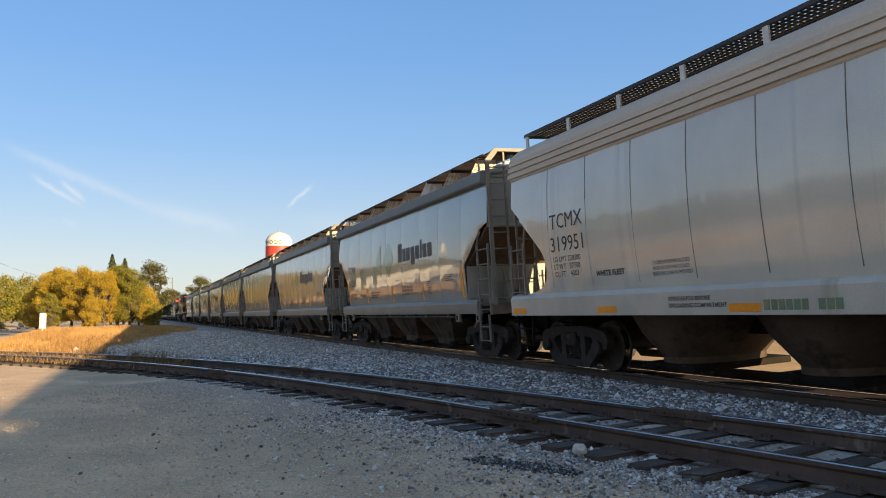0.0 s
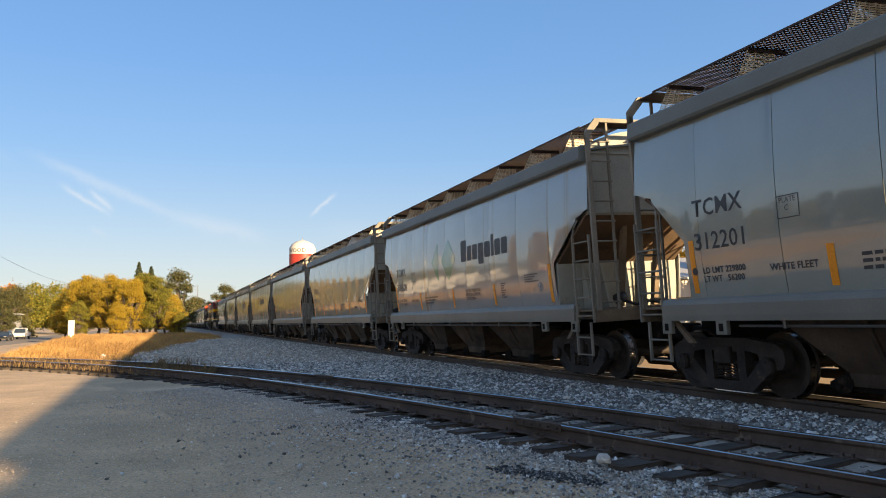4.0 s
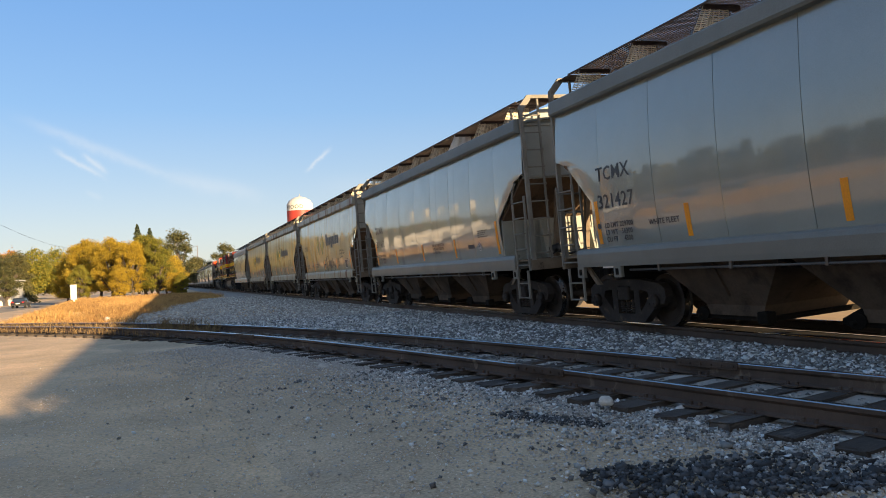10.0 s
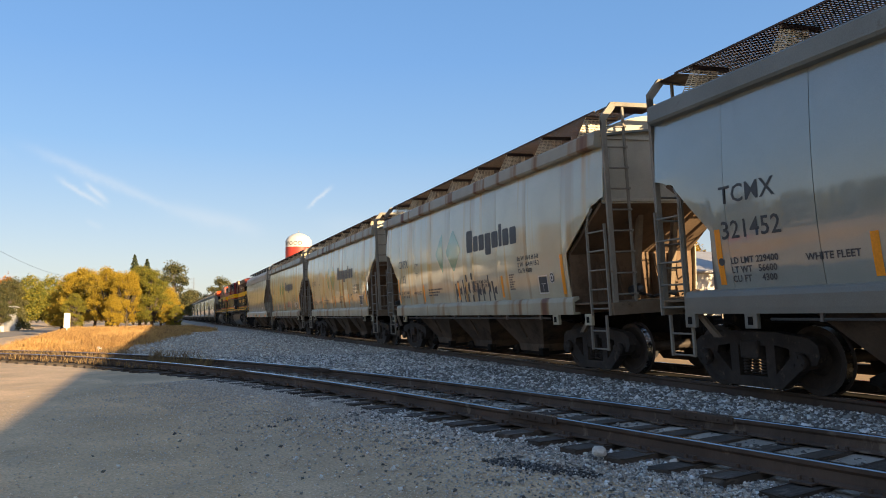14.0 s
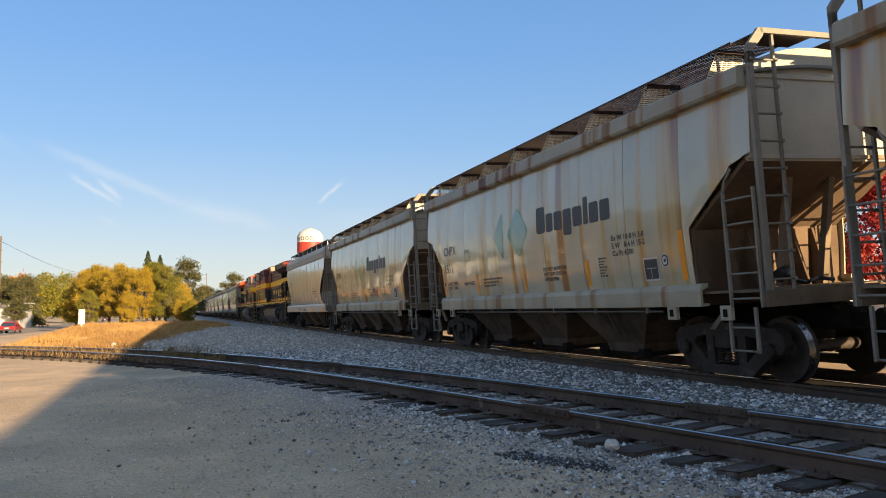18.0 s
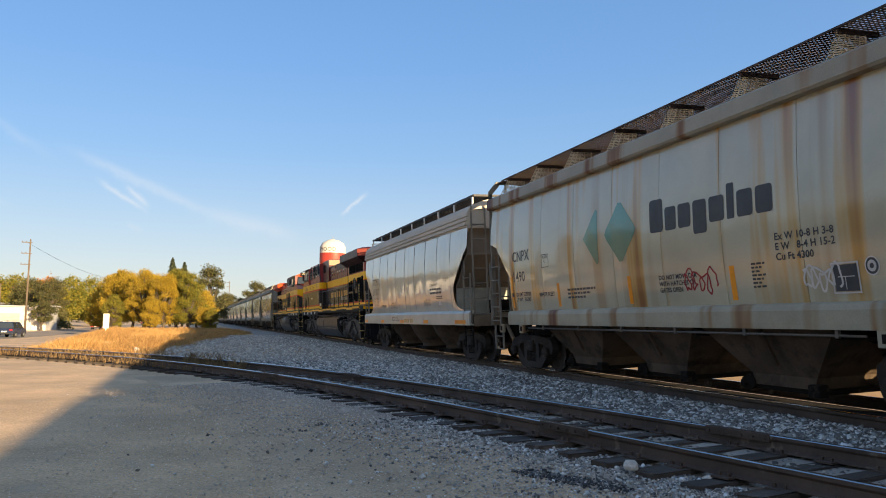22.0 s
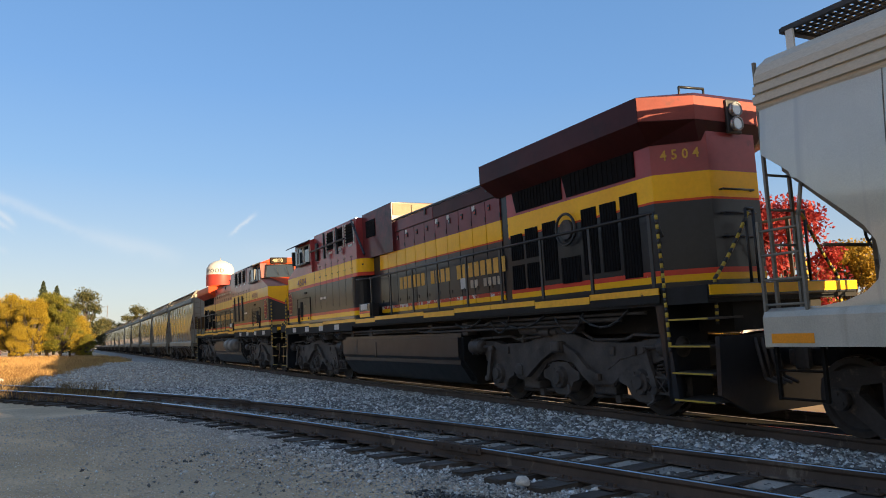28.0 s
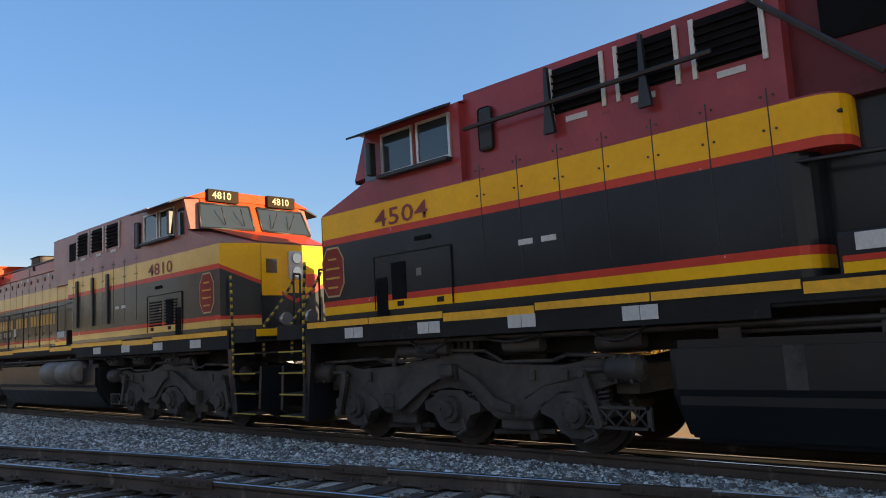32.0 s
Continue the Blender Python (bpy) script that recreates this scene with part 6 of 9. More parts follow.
        part("arm_rest", bm, M["black_pipe"], cab)
        bm = bmesh.new()
        box(bm, min(sx * 1.62, sx * 1.74), max(sx * 1.62, sx * 1.74), 8.06, 8.16, 3.98, 4.48, 0.02)
        part("mirror", bm, M["black_pipe"], cab)
        bm = bmesh.new()
        box(bm, min(sx * 1.42, sx * 1.48), max(sx * 1.42, sx * 1.48), 5.92, 6.16, 3.95, 4.55, 0.05)
        part("horn_box", bm, M["black_pipe"], cab)
        # lower cab doors and vents
        bm = bmesh.new()
        for za, zb, c in BANDS[1:4]:
            box(bm, min(sx * 1.52, sx * 1.535), max(sx * 1.52, sx * 1.535), 6.72, 8.30, za, min(zb, 2.78), mi=bmi(c))
        bmesh.ops.remove_doubles(bm, verts=bm.verts[:], dist=1e-4)
        doors = part("battery_box_door", bm, mats, cab)
        bm = bmesh.new()
        x = sx * 1.538
        pipe(bm, [(x, 6.72, 1.99), (x, 6.72, 2.78), (x, 8.30, 2.78), (x, 8.30, 1.99)], 0.011, 4)
        part("door_edge", bm, M["sill_black"], doors)
        for y in (6.95, 7.75):
            bm = bmesh.new()
            box(bm, min(sx * 1.535, sx * 1.548), max(sx * 1.535, sx * 1.548), y - 0.06, y + 0.06, 2.02, 2.09)
            part("door_latch", bm, M["sill_black"], doors)
        bm = bmesh.new()
        box(bm, min(sx * 1.535, sx * 1.541), max(sx * 1.535, sx * 1.541), 7.30, 7.40, 2.42, 2.53)
        part("warning_plate", bm, M["reservoir"], doors)
        bm = bmesh.new()
        box(bm, min(sx * 1.52, sx * 1.545), max(sx * 1.52, sx * 1.545), 7.10, 7.40, 2.92, 2.98)
        part("step_slot", bm, M["dark_mesh"], cab)
        for y0, y1, z0, z1 in ((7.62, 7.92, 2.12, 2.66), (8.02, 8.26, 1.90, 2.46)):
            bm = bmesh.new()
            box(bm, min(sx * 1.535, sx * 1.545), max(sx * 1.535, sx * 1.545), y0, y1, z0, z1)
            part("vent_screen", bm, M["dark_mesh"], doors)
        if modern:
            for y in (6.85, 7.55):
                for j in range(9):
                    bm = bmesh.new()
                    box(bm, min(sx * 1.535, sx * 1.555), max(sx * 1.535, sx * 1.555), y, y + 0.55, 2.12 + j * 0.062, 2.15 + j * 0.062)
                    part("slat", bm, M["dark_mesh"], doors)
        bm = bmesh.new()
        pts = [(0.38, -0.20), (0.38, 0.20), (0.20, 0.40), (-0.20, 0.40), (-0.38, 0.20), (-0.38, -0.20), (-0.20, -0.40), (0.20, -0.40)]
        prism(bm, [(9.30 + a * 0.72, 2.66 + b) for a, b in pts], "x", min(sx * 1.52, sx * 1.530), max(sx * 1.52, sx * 1.530), 0)
        prism(bm, [(9.30 + a * 0.67, 2.66 + b * 0.93) for a, b in pts], "x", min(sx * 1.52, sx * 1.534), max(sx * 1.52, sx * 1.534), 1)
        for j in range(4):
            w = (0.12, 0.17, 0.17, 0.10)[j]
            box(bm, min(sx * 1.53, sx * 1.538), max(sx * 1.53, sx * 1.538), 9.30 - w, 9.30 + w, 2.40 + j * 0.15, 2.43 + j * 0.15, mi=2)
        part("emblem", bm, [M["emblem_rim"], M["emblem_red"], M["number_gold"]], cab, "dark red octagon emblem with gold bars")
        for y in (2.42, 3.04, 3.66, 4.28, 4.90, 5.52, 6.14):
            bm = bmesh.new()
            box(bm, min(sx * 1.52, sx * 1.524), max(sx * 1.52, sx * 1.524), y - 0.006, y + 0.006, 2.3, 3.78)
            part("panel_seam", bm, M["black_pipe"], cab)
        for y in (2.42, 3.04, 3.66, 4.28, 4.90, 5.52, 6.14):
            bm = bmesh.new()
            for dy in (-0.06, 0.06):
                for z in (3.36, 3.70):
                    rod(bm, (sx * 1.518, y + dy, z), (sx * 1.534, y + dy, z), 0.014, 6)
            part("rivet", bm, M["rail_side"], cab)
        for y in (2.62, 3.62, 4.5):
            bm = bmesh.new()
            box(bm, min(sx * 1.41, sx * 1.425), max(sx * 1.41, sx * 1.425), y, y + 0.30, 4.04, 4.11)
            part("warning_plate", bm, M["tape_white"], cab)
        for y in (5.0, 5.35):
            bm = bmesh.new()
            box(bm, min(sx * 1.52, sx * 1.526), max(sx * 1.52, sx * 1.526), y, y + 0.22, 2.62, 2.69)
            part("reflector_patch", bm, M["tape_white"], cab)
    me = lettering(number, 0.36, 0.003)
    if vis < 0:
        on_side("cab_number", me, lambda u, v: (-1.53, 8.25 - u * 1.55, 3.23 + v), M["number_red"], cab, "dark red number " + number)
    else:
        on_side("cab_number", me, lambda u, v: (1.53, 6.75 + u * 1.55, 3.23 + v), M["number_red"], cab, "dark red number " + number)
    # upper hood behind the cab with louvres, inverter and blower housing
    bm = bmesh.new()
    loft(bm, ring_plan(1.42, 2.25, 6.45), 3.59, ring_plan(1.40, 2.25, 6.45), 4.84, bmi("maroon"))
    part("upper_hood", fixed(bm), mats, loco)
    bm = bmesh.new()
    loft(bm, ring_plan(1.20, 0.03, 2.25), 3.59, ring_plan(1.20, 0.03, 2.25), 4.90)
    part("blower_housing", fixed(bm), mats[3] if modern else M["housing_soot"], loco, "sooty housing behind the cab")
    bm = bmesh.new()
    box(bm, -1.17, 1.17, 0.012, 0.03, 4.56, 4.88)
    box(bm, -0.62, 0.62, -0.02, 0.012, 4.62, 4.84, 0.01)
    part("hood_end_panel", bm, M["pale_panel"], loco, "pale beige sunlit end panel")
    bm = bmesh.new()
    box(bm, -1.16, 1.16, 0.10, 2.2, 4.90, 4.93, 0.01)
    part("hood_cap", bm, M["loco_black"], loco)
    for sx in (-1, 1):
        for y0 in (2.45, 3.37, 4.29):
            bm = bmesh.new()
            x = sx * 1.41
            box(bm, min(x, x + sx * 0.012), max(x, x + sx * 0.012), y0, y0 + 0.66, 4.17, 4.74, mi=0)
            for j in range(6):
                z = 4.19 + j * 0.09
                box(bm, min(x, x + sx * 0.05), max(x, x + sx * 0.05), y0, y0 + 0.66, z, z + 0.025, mi=0)
            for y in (y0 - 0.06, y0 + 0.67):
                box(bm, min(x, x + sx * 0.03), max(x, x + sx * 0.03), y, y + 0.05, 4.10, 4.76, mi=1)
            part("louvre", bm, [M["dark_mesh"], M["tape_white"]], loco)
        bm = bmesh.new()
        x = sx * 1.20
        box(bm, min(x, x + sx * 0.02), max(x, x + sx * 0.02), 1.25, 1.95, 4.18, 4.66)
        part("intake_screen", bm, M["dark_mesh"], loco)
        bm = bmesh.new()
        pipe(bm, [(sx * 1.60, 6.3, 4.28), (sx * 1.56, 2.9, 4.30)], 0.03, 6)
        for y in (4.98, 3.70):
            prism(bm, [(y - 0.03, 4.75), (y + 0.01, 4.75), (y + 0.03, 4.25), (y + 0.07, 3.92), (y - 0.09, 3.92), (y - 0.05, 4.25)], "x", min(sx * 1.50, sx * 1.56), max(sx * 1.50, sx * 1.56))
        pipe(bm, [(sx * 1.44, 2.55, 4.80), (sx * 1.50, 1.40, 3.66)], 0.035, 6)
        if modern:
            bm.free()
            for y in (2.7, 3.7, 4.6):
                bm = bmesh.new()
                box(bm, min(sx * 1.52, sx * 1.57), max(sx * 1.52, sx * 1.57), y - 0.06, y + 0.06, 2.30, 3.50, 0.01)
                part("door_post", bm, M["black_pipe"], loco)
        else:
            part("grab_rail", fixed(bm), M["black_pipe"], loco)
    # long hood with its doors
    bm = bmesh.new()
    loft(bm, ring_plan(1.08, -5.6, 3.0), 1.88, ring_plan(1.08, -5.6, 3.0), 4.40, bmi("loco_black"))
    loft(bm, ring_plan(1.08, -5.6, 0.4), 4.40, ring_plan(0.72, -5.6, 0.4), 4.58, bmi("maroon"))
    part("long_hood", fixed(bm), mats, loco)
    dm = door_mesh(0.60, 4.08, mats if modern else [{"locomotive_maroon": M["hood_maroon"], "locomotive_red": M["chipped_red"]}.get(m.name, m) for m in mats])
    for sx in (-1, 1):
        for y0, y1 in ((-5.62, -2.30), (-2.28, 1.25)):
            bm = bmesh.new()
            box(bm, min(sx * 1.08, sx * 1.115), max(sx * 1.08, sx * 1.115), y0, y1, 4.10, 4.40, 0.012)
            part("hood_fascia", bm, M["maroon"] if modern else M["hood_maroon"] if y0 > -3 else M["sooty"], loco, "sooty plate over the hood doors")
        bm = bmesh.new()
        box(bm, min(sx * 1.10, sx * 1.15), max(sx * 1.10, sx * 1.15), -5.6, 0.0, 4.40, 4.45, 0.01)
        part("gutter_rail", bm, M["black_pipe"], loco)
        for y in (-1.9, -4.9):
            bm = bmesh.new()
            box(bm, min(sx * 1.11, sx * 1.15), max(sx * 1.11, sx * 1.15), y - 0.03, y + 0.03, 4.26, 4.42)
            part("lifting_lug", bm, M["black_pipe"], loco)
    for i in range(11):
        y = 0.95 - i * 0.60
        shared("hood_door", dm, loco, pose(-1.08, y, 0))
        shared("hood_door", dm, loco, pose(1.08, y, 0, 0, 0, 180))
    for sx in (-1, 1):
        for y in (0.55, -0.65, -2.45, -3.05, -4.25):
            bm = bmesh.new()
            box(bm, min(sx * 1.105, sx * 1.112), max(sx * 1.105, sx * 1.112), y - 0.06, y + 0.06, 3.96, 4.06)
            part("warning_plate", bm, M["tape_white"], loco)
        for k in range(20):
            if k in (6, 11):
                continue
            y = (-0.10 - 0.270 * k) if sx < 0 else (-5.4 + 0.270 * k)
            on_side("letter_bar", flat_shape([(0, 0), (0.195, 0), (0.195, 0.31), (0, 0.31)]), lambda u, v, y=y, sx=sx: (sx * 1.112, y + sx * u, 2.55 + v), M["number_gold"], loco, "worn gold plain bar for a letter")
        for k in range(7):
            y = (-3.95 - 0.19 * k) if sx < 0 else (-5.3 + 0.19 * k)
            if k != 2:
                on_side("letter_bar", flat_shape([(0, 0), (0.13, 0), (0.13, 0.17), (0, 0.17)]), lambda u, v, y=y, sx=sx: (sx * 1.112, y + sx * u, 2.31 + v), M["number_pale"], loco, "worn pale plain bar for a letter")
        bm = bmesh.new()
        box(bm, min(sx * 1.105, sx * 1.116), max(sx * 1.105, sx * 1.116), -3.72, -3.50, 2.32, 2.56)
        part("warning_plate", bm, M["tape_white"], loco, "square white notice plate")
    # exhaust stack: an upright box with rounded corners, open at the top
    bm = bmesh.new()
    def stack_ring(hx, hy, r):
        out = []
        for cx, cy, a0 in ((hx - r, hy - r, 0), (r - hx, hy - r, 90), (r - hx, r - hy, 180), (hx - r, r - hy, 270)):
            out += [(cx + r * math.cos(radians(a0 + q * 30)), -4.02 + cy + r * math.sin(radians(a0 + q * 30))) for q in range(4)]
        return out
    loft(bm, stack_ring(0.42, 0.50, 0.16), 4.5, stack_ring(0.42, 0.50, 0.16), 4.93, 0)
    stack = part("exhaust_stack", fixed(bm), M["loco_grey"], loco, "dusty exhaust stack with rounded corners")
    bm = bmesh.new()
    loft(bm, stack_ring(0.46, 0.54, 0.18), 4.932, stack_ring(0.46, 0.54, 0.18), 4.958, 0)
    part("stack_rim", fixed(bm), M["sill_black"], stack)
    for y in (-2.4, -2.0, -1.0):
        bm = bmesh.new()
        rod(bm, (-0.5, y, 4.5), (-0.5, y, 4.62), 0.14, 12)
        part("roof_vent", bm, M["loco_black"], loco)
    # radiator section: grilled body, flared wings, rear end with chamfered corners
    bm = bmesh.new()
    rear = [(-1.10, -5.6), (-1.10, -9.70), (-0.50, -10.25), (0.50, -10.25), (1.10, -9.70), (1.10, -5.6)]
    for a, b, c in BANDS[:1] + HOOD_BANDS + [(3.59, 4.3, "maroon")]:
        loft(bm, rear, a, rear, b, bmi(c), caps=True)
    wing = [(-1.50, -5.27), (-1.50, -9.93), (-0.75, -10.30), (0.75, -10.30), (1.50, -9.93), (1.50, -5.27)]
    wing_in = [(-1.12, -5.27), (-1.12, -9.7), (-0.6, -10.2), (0.6, -10.2), (1.12, -9.7), (1.12, -5.27)]
    bmesh.ops.remove_doubles(bm, verts=bm.verts[:], dist=1e-4)
    part("radiator_body", fixed(bm), mats, loco)
    bm = bmesh.new()
    loft(bm, wing_in, 4.04, wing, 4.31, 0)
    loft(bm, wing, 4.31, wing, 4.68, 0)
    loft(bm, wing, 4.68, [(x * 0.8, y * 0.99) for x, y in wing], 4.76, 0)
    bmesh.ops.remove_doubles(bm, verts=bm.verts[:], dist=1e-4)
    part("radiator_wing", fixed(bm), [M["sooty"] if not modern else M["loco_orange"]], loco, "overhanging soot-stained radiator wing" if not modern else "overhanging red radiator wing")
    bm = bmesh.new()
    end = [(-1.50, -9.942), (-0.75, -10.312), (0.75, -10.312), (1.50, -9.942), (0.7, -10.28), (-0.7, -10.28)]
    loft(bm, end, 4.32, end, 4.67, 0)
    part("wing_end", fixed(bm), [M["faded_red"] if not modern else M["loco_orange"]], loco)
    for sx in (-1, 1):
        for y0, y1 in ((-9.35, -7.6), (-7.45, -5.95)):
            bm = bmesh.new()
            prism(bm, [(y0, 3.64), (y1, 3.64), (y1 + 0.12, 4.05), (y0, 4.05)], "x", min(sx * 1.10, sx * 1.12), max(sx * 1.10, sx * 1.12), 0)
            screen = part("radiator_screen", bm, M["dark_mesh"], loco)
            for j in range(14):
                y = y0 + 0.03 + (y1 - y0 - 0.06) * j / 14
                shared("slat", SLAT_TALL, screen, pose(sx * 1.126, y, 3.66))
        for y0, y1, z0, z1 in ((-6.1, -5.68, 2.72, 3.22), (-6.1, -5.68, 2.15, 2.62), (-6.62, -6.2, 2.72, 3.28), (-6.62, -6.2, 2.15, 2.62), (-7.2, -6.78, 2.25, 3.3), (-8.35, -7.95, 2.25, 3.36), (-8.85, -8.45, 2.25, 3.36), (-9.35, -8.95, 2.1, 3.4), (-7.85, -7.3, 2.15, 2.6)):
            bm = bmesh.new()
            box(bm, min(sx * 1.10, sx * 1.112), max(sx * 1.10, sx * 1.112), y0, y1, z0, z1)
            grille = part("grille", bm, M["dark_mesh"], loco)
            for j in range(6):
                y = y0 + (y1 - y0) * (j + 0.5) / 6
                shared("slat", SLAT_UNIT, grille, pose(sx * 1.115, y, z0) @ Matrix.Diagonal((1, 1, z1 - z0, 1)))
        bm = bmesh.new()
        c = Vector((sx * 1.12, -7.58, 3.08))
        rod(bm, c, c + Vector((sx * 0.06, 0, 0)), 0.17, 20)
        fan = part("blower_fan", bm, M["loco_grey"], loco)
        bm = bmesh.new()
        rings = [[bm.verts.new(c + Vector((sx * (0.06 + 0.025 * math.sin(q)), (0.27 + 0.025 * math.cos(q)) * math.cos(a), (0.27 + 0.025 * math.cos(q)) * math.sin(a)))) for q in [math.pi * w / 3 for w in range(6)]] for a in [math.pi * k / 14 for k in range(28)]]
        for k in range(28):
            for w in range(6):
                bm.faces.new((rings[k][w], rings[k][(w + 1) % 6], rings[(k + 1) % 28][(w + 1) % 6], rings[(k + 1) % 28][w])).smooth = True
        part("fan_ring", fixed(bm), M["black_pipe"], fan)
    # rear face fittings
    bm = bmesh.new()
    for z in (4.50, 4.28):
        rod(bm, (0, -10.32, z), (0, -10.42, z), 0.10, 16)
    rear_lamp = part("rear_headlight", bm, M["lamp_glass"], loco, "twin round headlight")
    for z in (4.50, 4.28):
        bm = bmesh.new()
        ring = [Vector((0.10 * math.cos(2 * math.pi * k / 16), -10.42, z + 0.10 * math.sin(2 * math.pi * k / 16))) for k in range(17)]
        pipe(bm, ring, 0.016, 5)
        part("lamp_rim", bm, M["galv"], rear_lamp)
    bm = bmesh.new()
    box(bm, -0.14, 0.14, -10.36, -10.30, 4.14, 4.66, 0.02)
    pipe(bm, [(-0.75, -10.05, 4.70), (-0.75, -10.05, 4.88), (-0.25, -10.05, 4.90), (-0.25, -10.05, 4.70)], 0.02)
    for z in (3.30, 2.95, 2.60):
        pipe(bm, [(-0.34, -10.26, z), (-0.34, -10.33, z), (0.30, -10.33, z), (0.30, -10.26, z)], 0.016)
    part("rear_grab_irons", bm, M["black_pipe"], loco)
    me = lettering(" ".join(number), 0.21, 0.004)
    on_side("rear_number", me, lambda u, v: (-1.00 + u * 0.66, -9.805 - u * 0.605, 3.80 + v), M["number_gold"], loco, "gold number " + number)
    # handrails, posts, steps and striped chains
    for sx in (-1, 1):
        bm = bmesh.new()
        pipe(bm, [(sx * 1.46, -10.2, 2.60), (sx * 1.46, -10.05, 2.96), (sx * 1.46, 1.2, 2.96), (sx * 1.46, 2.9, 3.04)], 0.024, 6)
        pipe(bm, [(sx * 1.46, 2.6, 3.02), (sx * 1.44, 2.2, 3.40), (sx * 1.40, 1.8, 3.42)], 0.022, 6)
        part("handrail", bm, M["black_pipe"], loco)
        for i in range(9):
            y = -9.95 + i * 1.38
            bm = bmesh.new()
            box(bm, sx * 1.46 - 0.015, sx * 1.46 + 0.015, y - 0.03, y + 0.03, 1.76, 2.96)
            part("handrail_post", bm, M["black_pipe"], loco)
        bm = bmesh.new()
        box(bm, min(sx * 1.25, sx * 1.52), max(sx * 1.25, sx * 1.52), 1.10, 1.95, 1.86, 2.28, 0.02)
        box(bm, min(sx * 1.25, sx * 1.524), max(sx * 1.25, sx * 1.524), 1.13, 1.92, 1.90, 2.00, mi=1)
        box(bm, min(sx * 1.25, sx * 1.524), max(sx * 1.25, sx * 1.524), 1.13, 1.92, 2.004, 2.06, mi=2)
        part("sand_box", bm, [M["loco_black"], M["loco_yellow"], M["loco_red"]], loco)
        bm = bmesh.new()
        box(bm, min(sx * 1.52, sx * 1.53), max(sx * 1.52, sx * 1.53), 1.30, 1.80, 2.10, 2.26)
        part("reflector_patch", bm, M["tape_white"], loco)
        for s in (-1, 1):
            bm = bmesh.new()
            prism(bm, [(s * 10.14, 1.88), (s * 9.95, 1.88), (s * 10.12, 0.32), (s * 10.30, 0.32)], "x", min(sx * 1.42, sx * 1.50), max(sx * 1.42, sx * 1.50))
            box(bm, min(sx * 0.75, sx * 1.5), max(sx * 0.75, sx * 1.5), min(s * 10.12, s * 10.18), max(s * 10.12, s * 10.18), 0.3, 1.85)
            well = part("stepwell", fixed(bm), M["loco_black"], loco)
            for j in range(4):
                bm = bmesh.new()
                z = 0.34 + j * 0.36
                box(bm, min(sx * 0.85, sx * 1.50), max(sx * 0.85, sx * 1.50), min(s * 10.18, s * 10.92), max(s * 10.18, s * 10.92), z, z + 0.03, mi=0)
                box(bm, min(sx * 1.49, sx * 1.515), max(sx * 1.49, sx * 1.515), min(s * 10.22, s * 10.92), max(s * 10.22, s * 10.92), z + 0.008, z + 0.028, mi=1)
                part("step", bm, [M["loco_grey"], M["rope_yellow"]], well)
            for p, q, sag in (((sx * 1.48, s * 10.12, 2.92), (sx * 1.50, s * 10.18, 1.95), 0.0), ((sx * 1.50, s * 10.18, 1.95), (sx * 1.50, s * 10.20, 1.0), 0.0), ((sx * 0.55, s * 10.9, 2.85), (sx * 1.25, s * 10.86, 1.95), 0.05), ((sx * 1.25, s * 10.86, 1.95), (sx * 1.27, s * 10.86, 1.35), 0.0)):
                bm = bmesh.new()
                chain(bm, p, q, sag)
                part("striped_handrail", bm, [M["rope_yellow"], M["black_pipe"]], loco, "yellow and black striped grab rail")
            bm = bmesh.new()
            pipe(bm, [(sx * 0.45, s * 10.9, 1.88), (sx * 0.45, s * 10.9, 2.90), (sx * 0.60, s * 10.9, 2.90), (sx * 0.60, s * 10.9, 1.88)], 0.022)
            part("end_rail", bm, M["black_pipe"], loco)
    for s in (-1, 1):
        bm = bmesh.new()
        prism(bm, [(-1.4, 1.2), (1.4, 1.2), (1.45, 0.45), (0.9, 0.16), (-0.9, 0.16), (-1.45, 0.45)], "y", min(s * 10.92, s * 10.99), max(s * 10.92, s * 10.99))
        part("pilot", fixed(bm), M["loco_black"], loco)
        bm = bmesh.new()
        box(bm, -1.48, 1.48, min(s * 10.5, s * 10.98), max(s * 10.5, s * 10.98), 1.70, 1.885, 0.02)
        box(bm, -1.485, 1.485, min(s * 10.97, s * 10.99), max(s * 10.97, s * 10.99), 1.74, 1.87, mi=1)
        part("end_sill", bm, [M["loco_black"], M["loco_yellow"]], loco)
        bm = bmesh.new()
        box(bm, -0.13, 0.13, min(s * 10.9, s * 11.2), max(s * 10.9, s * 11.2), 0.74, 0.96, 0.03)
        box(bm, -0.20, 0.16, min(s * 11.1, s * 11.34), max(s * 11.1, s * 11.34), 0.68, 1.02, 0.05)
        for k in range(4):
            x = -0.75 + 0.12 * k
            pipe(bm, [(x, s * 10.98, 1.15), (x, s * 11.1, 0.62), (x, s * 11.3, 0.55)], 0.025)
        part("coupler", bm, M["loco_grey"], loco)
    return loco

# ---- the consist on its track ----
TRACK_X, RAIL_Z, CANT = 8.90, 0.30, -2.85
GAP0, PITCH, LOCO_LEN = 14.26, 15.0, 22.6
HOPPER_LABEL = {
    "grey": "clean grey curved-side hopper car",
    "white": "pale grey hopper car with thin brown streaks",
    "rusty": "cream hopper car with brown rust streaks",
}
train = []           # things and their middles along the track at the start


def enrol(car, y, label, category, group):
    tagged(car, label, category, group)
    car.matrix_basis = pose(TRACK_X, y, RAIL_Z, 0, CANT, 0)
    train.append((car, y))


PROTO = {k: hopper_base("hopper_car", M[k], M["sill_dull"] if k == "rusty" else M["sill_grey"], 5.62 if k == "rusty" else 6.15, M["chord_rust"] if k == "rusty" else M["chord"], k == "grey") for k in ("grey", "white", "rusty")}


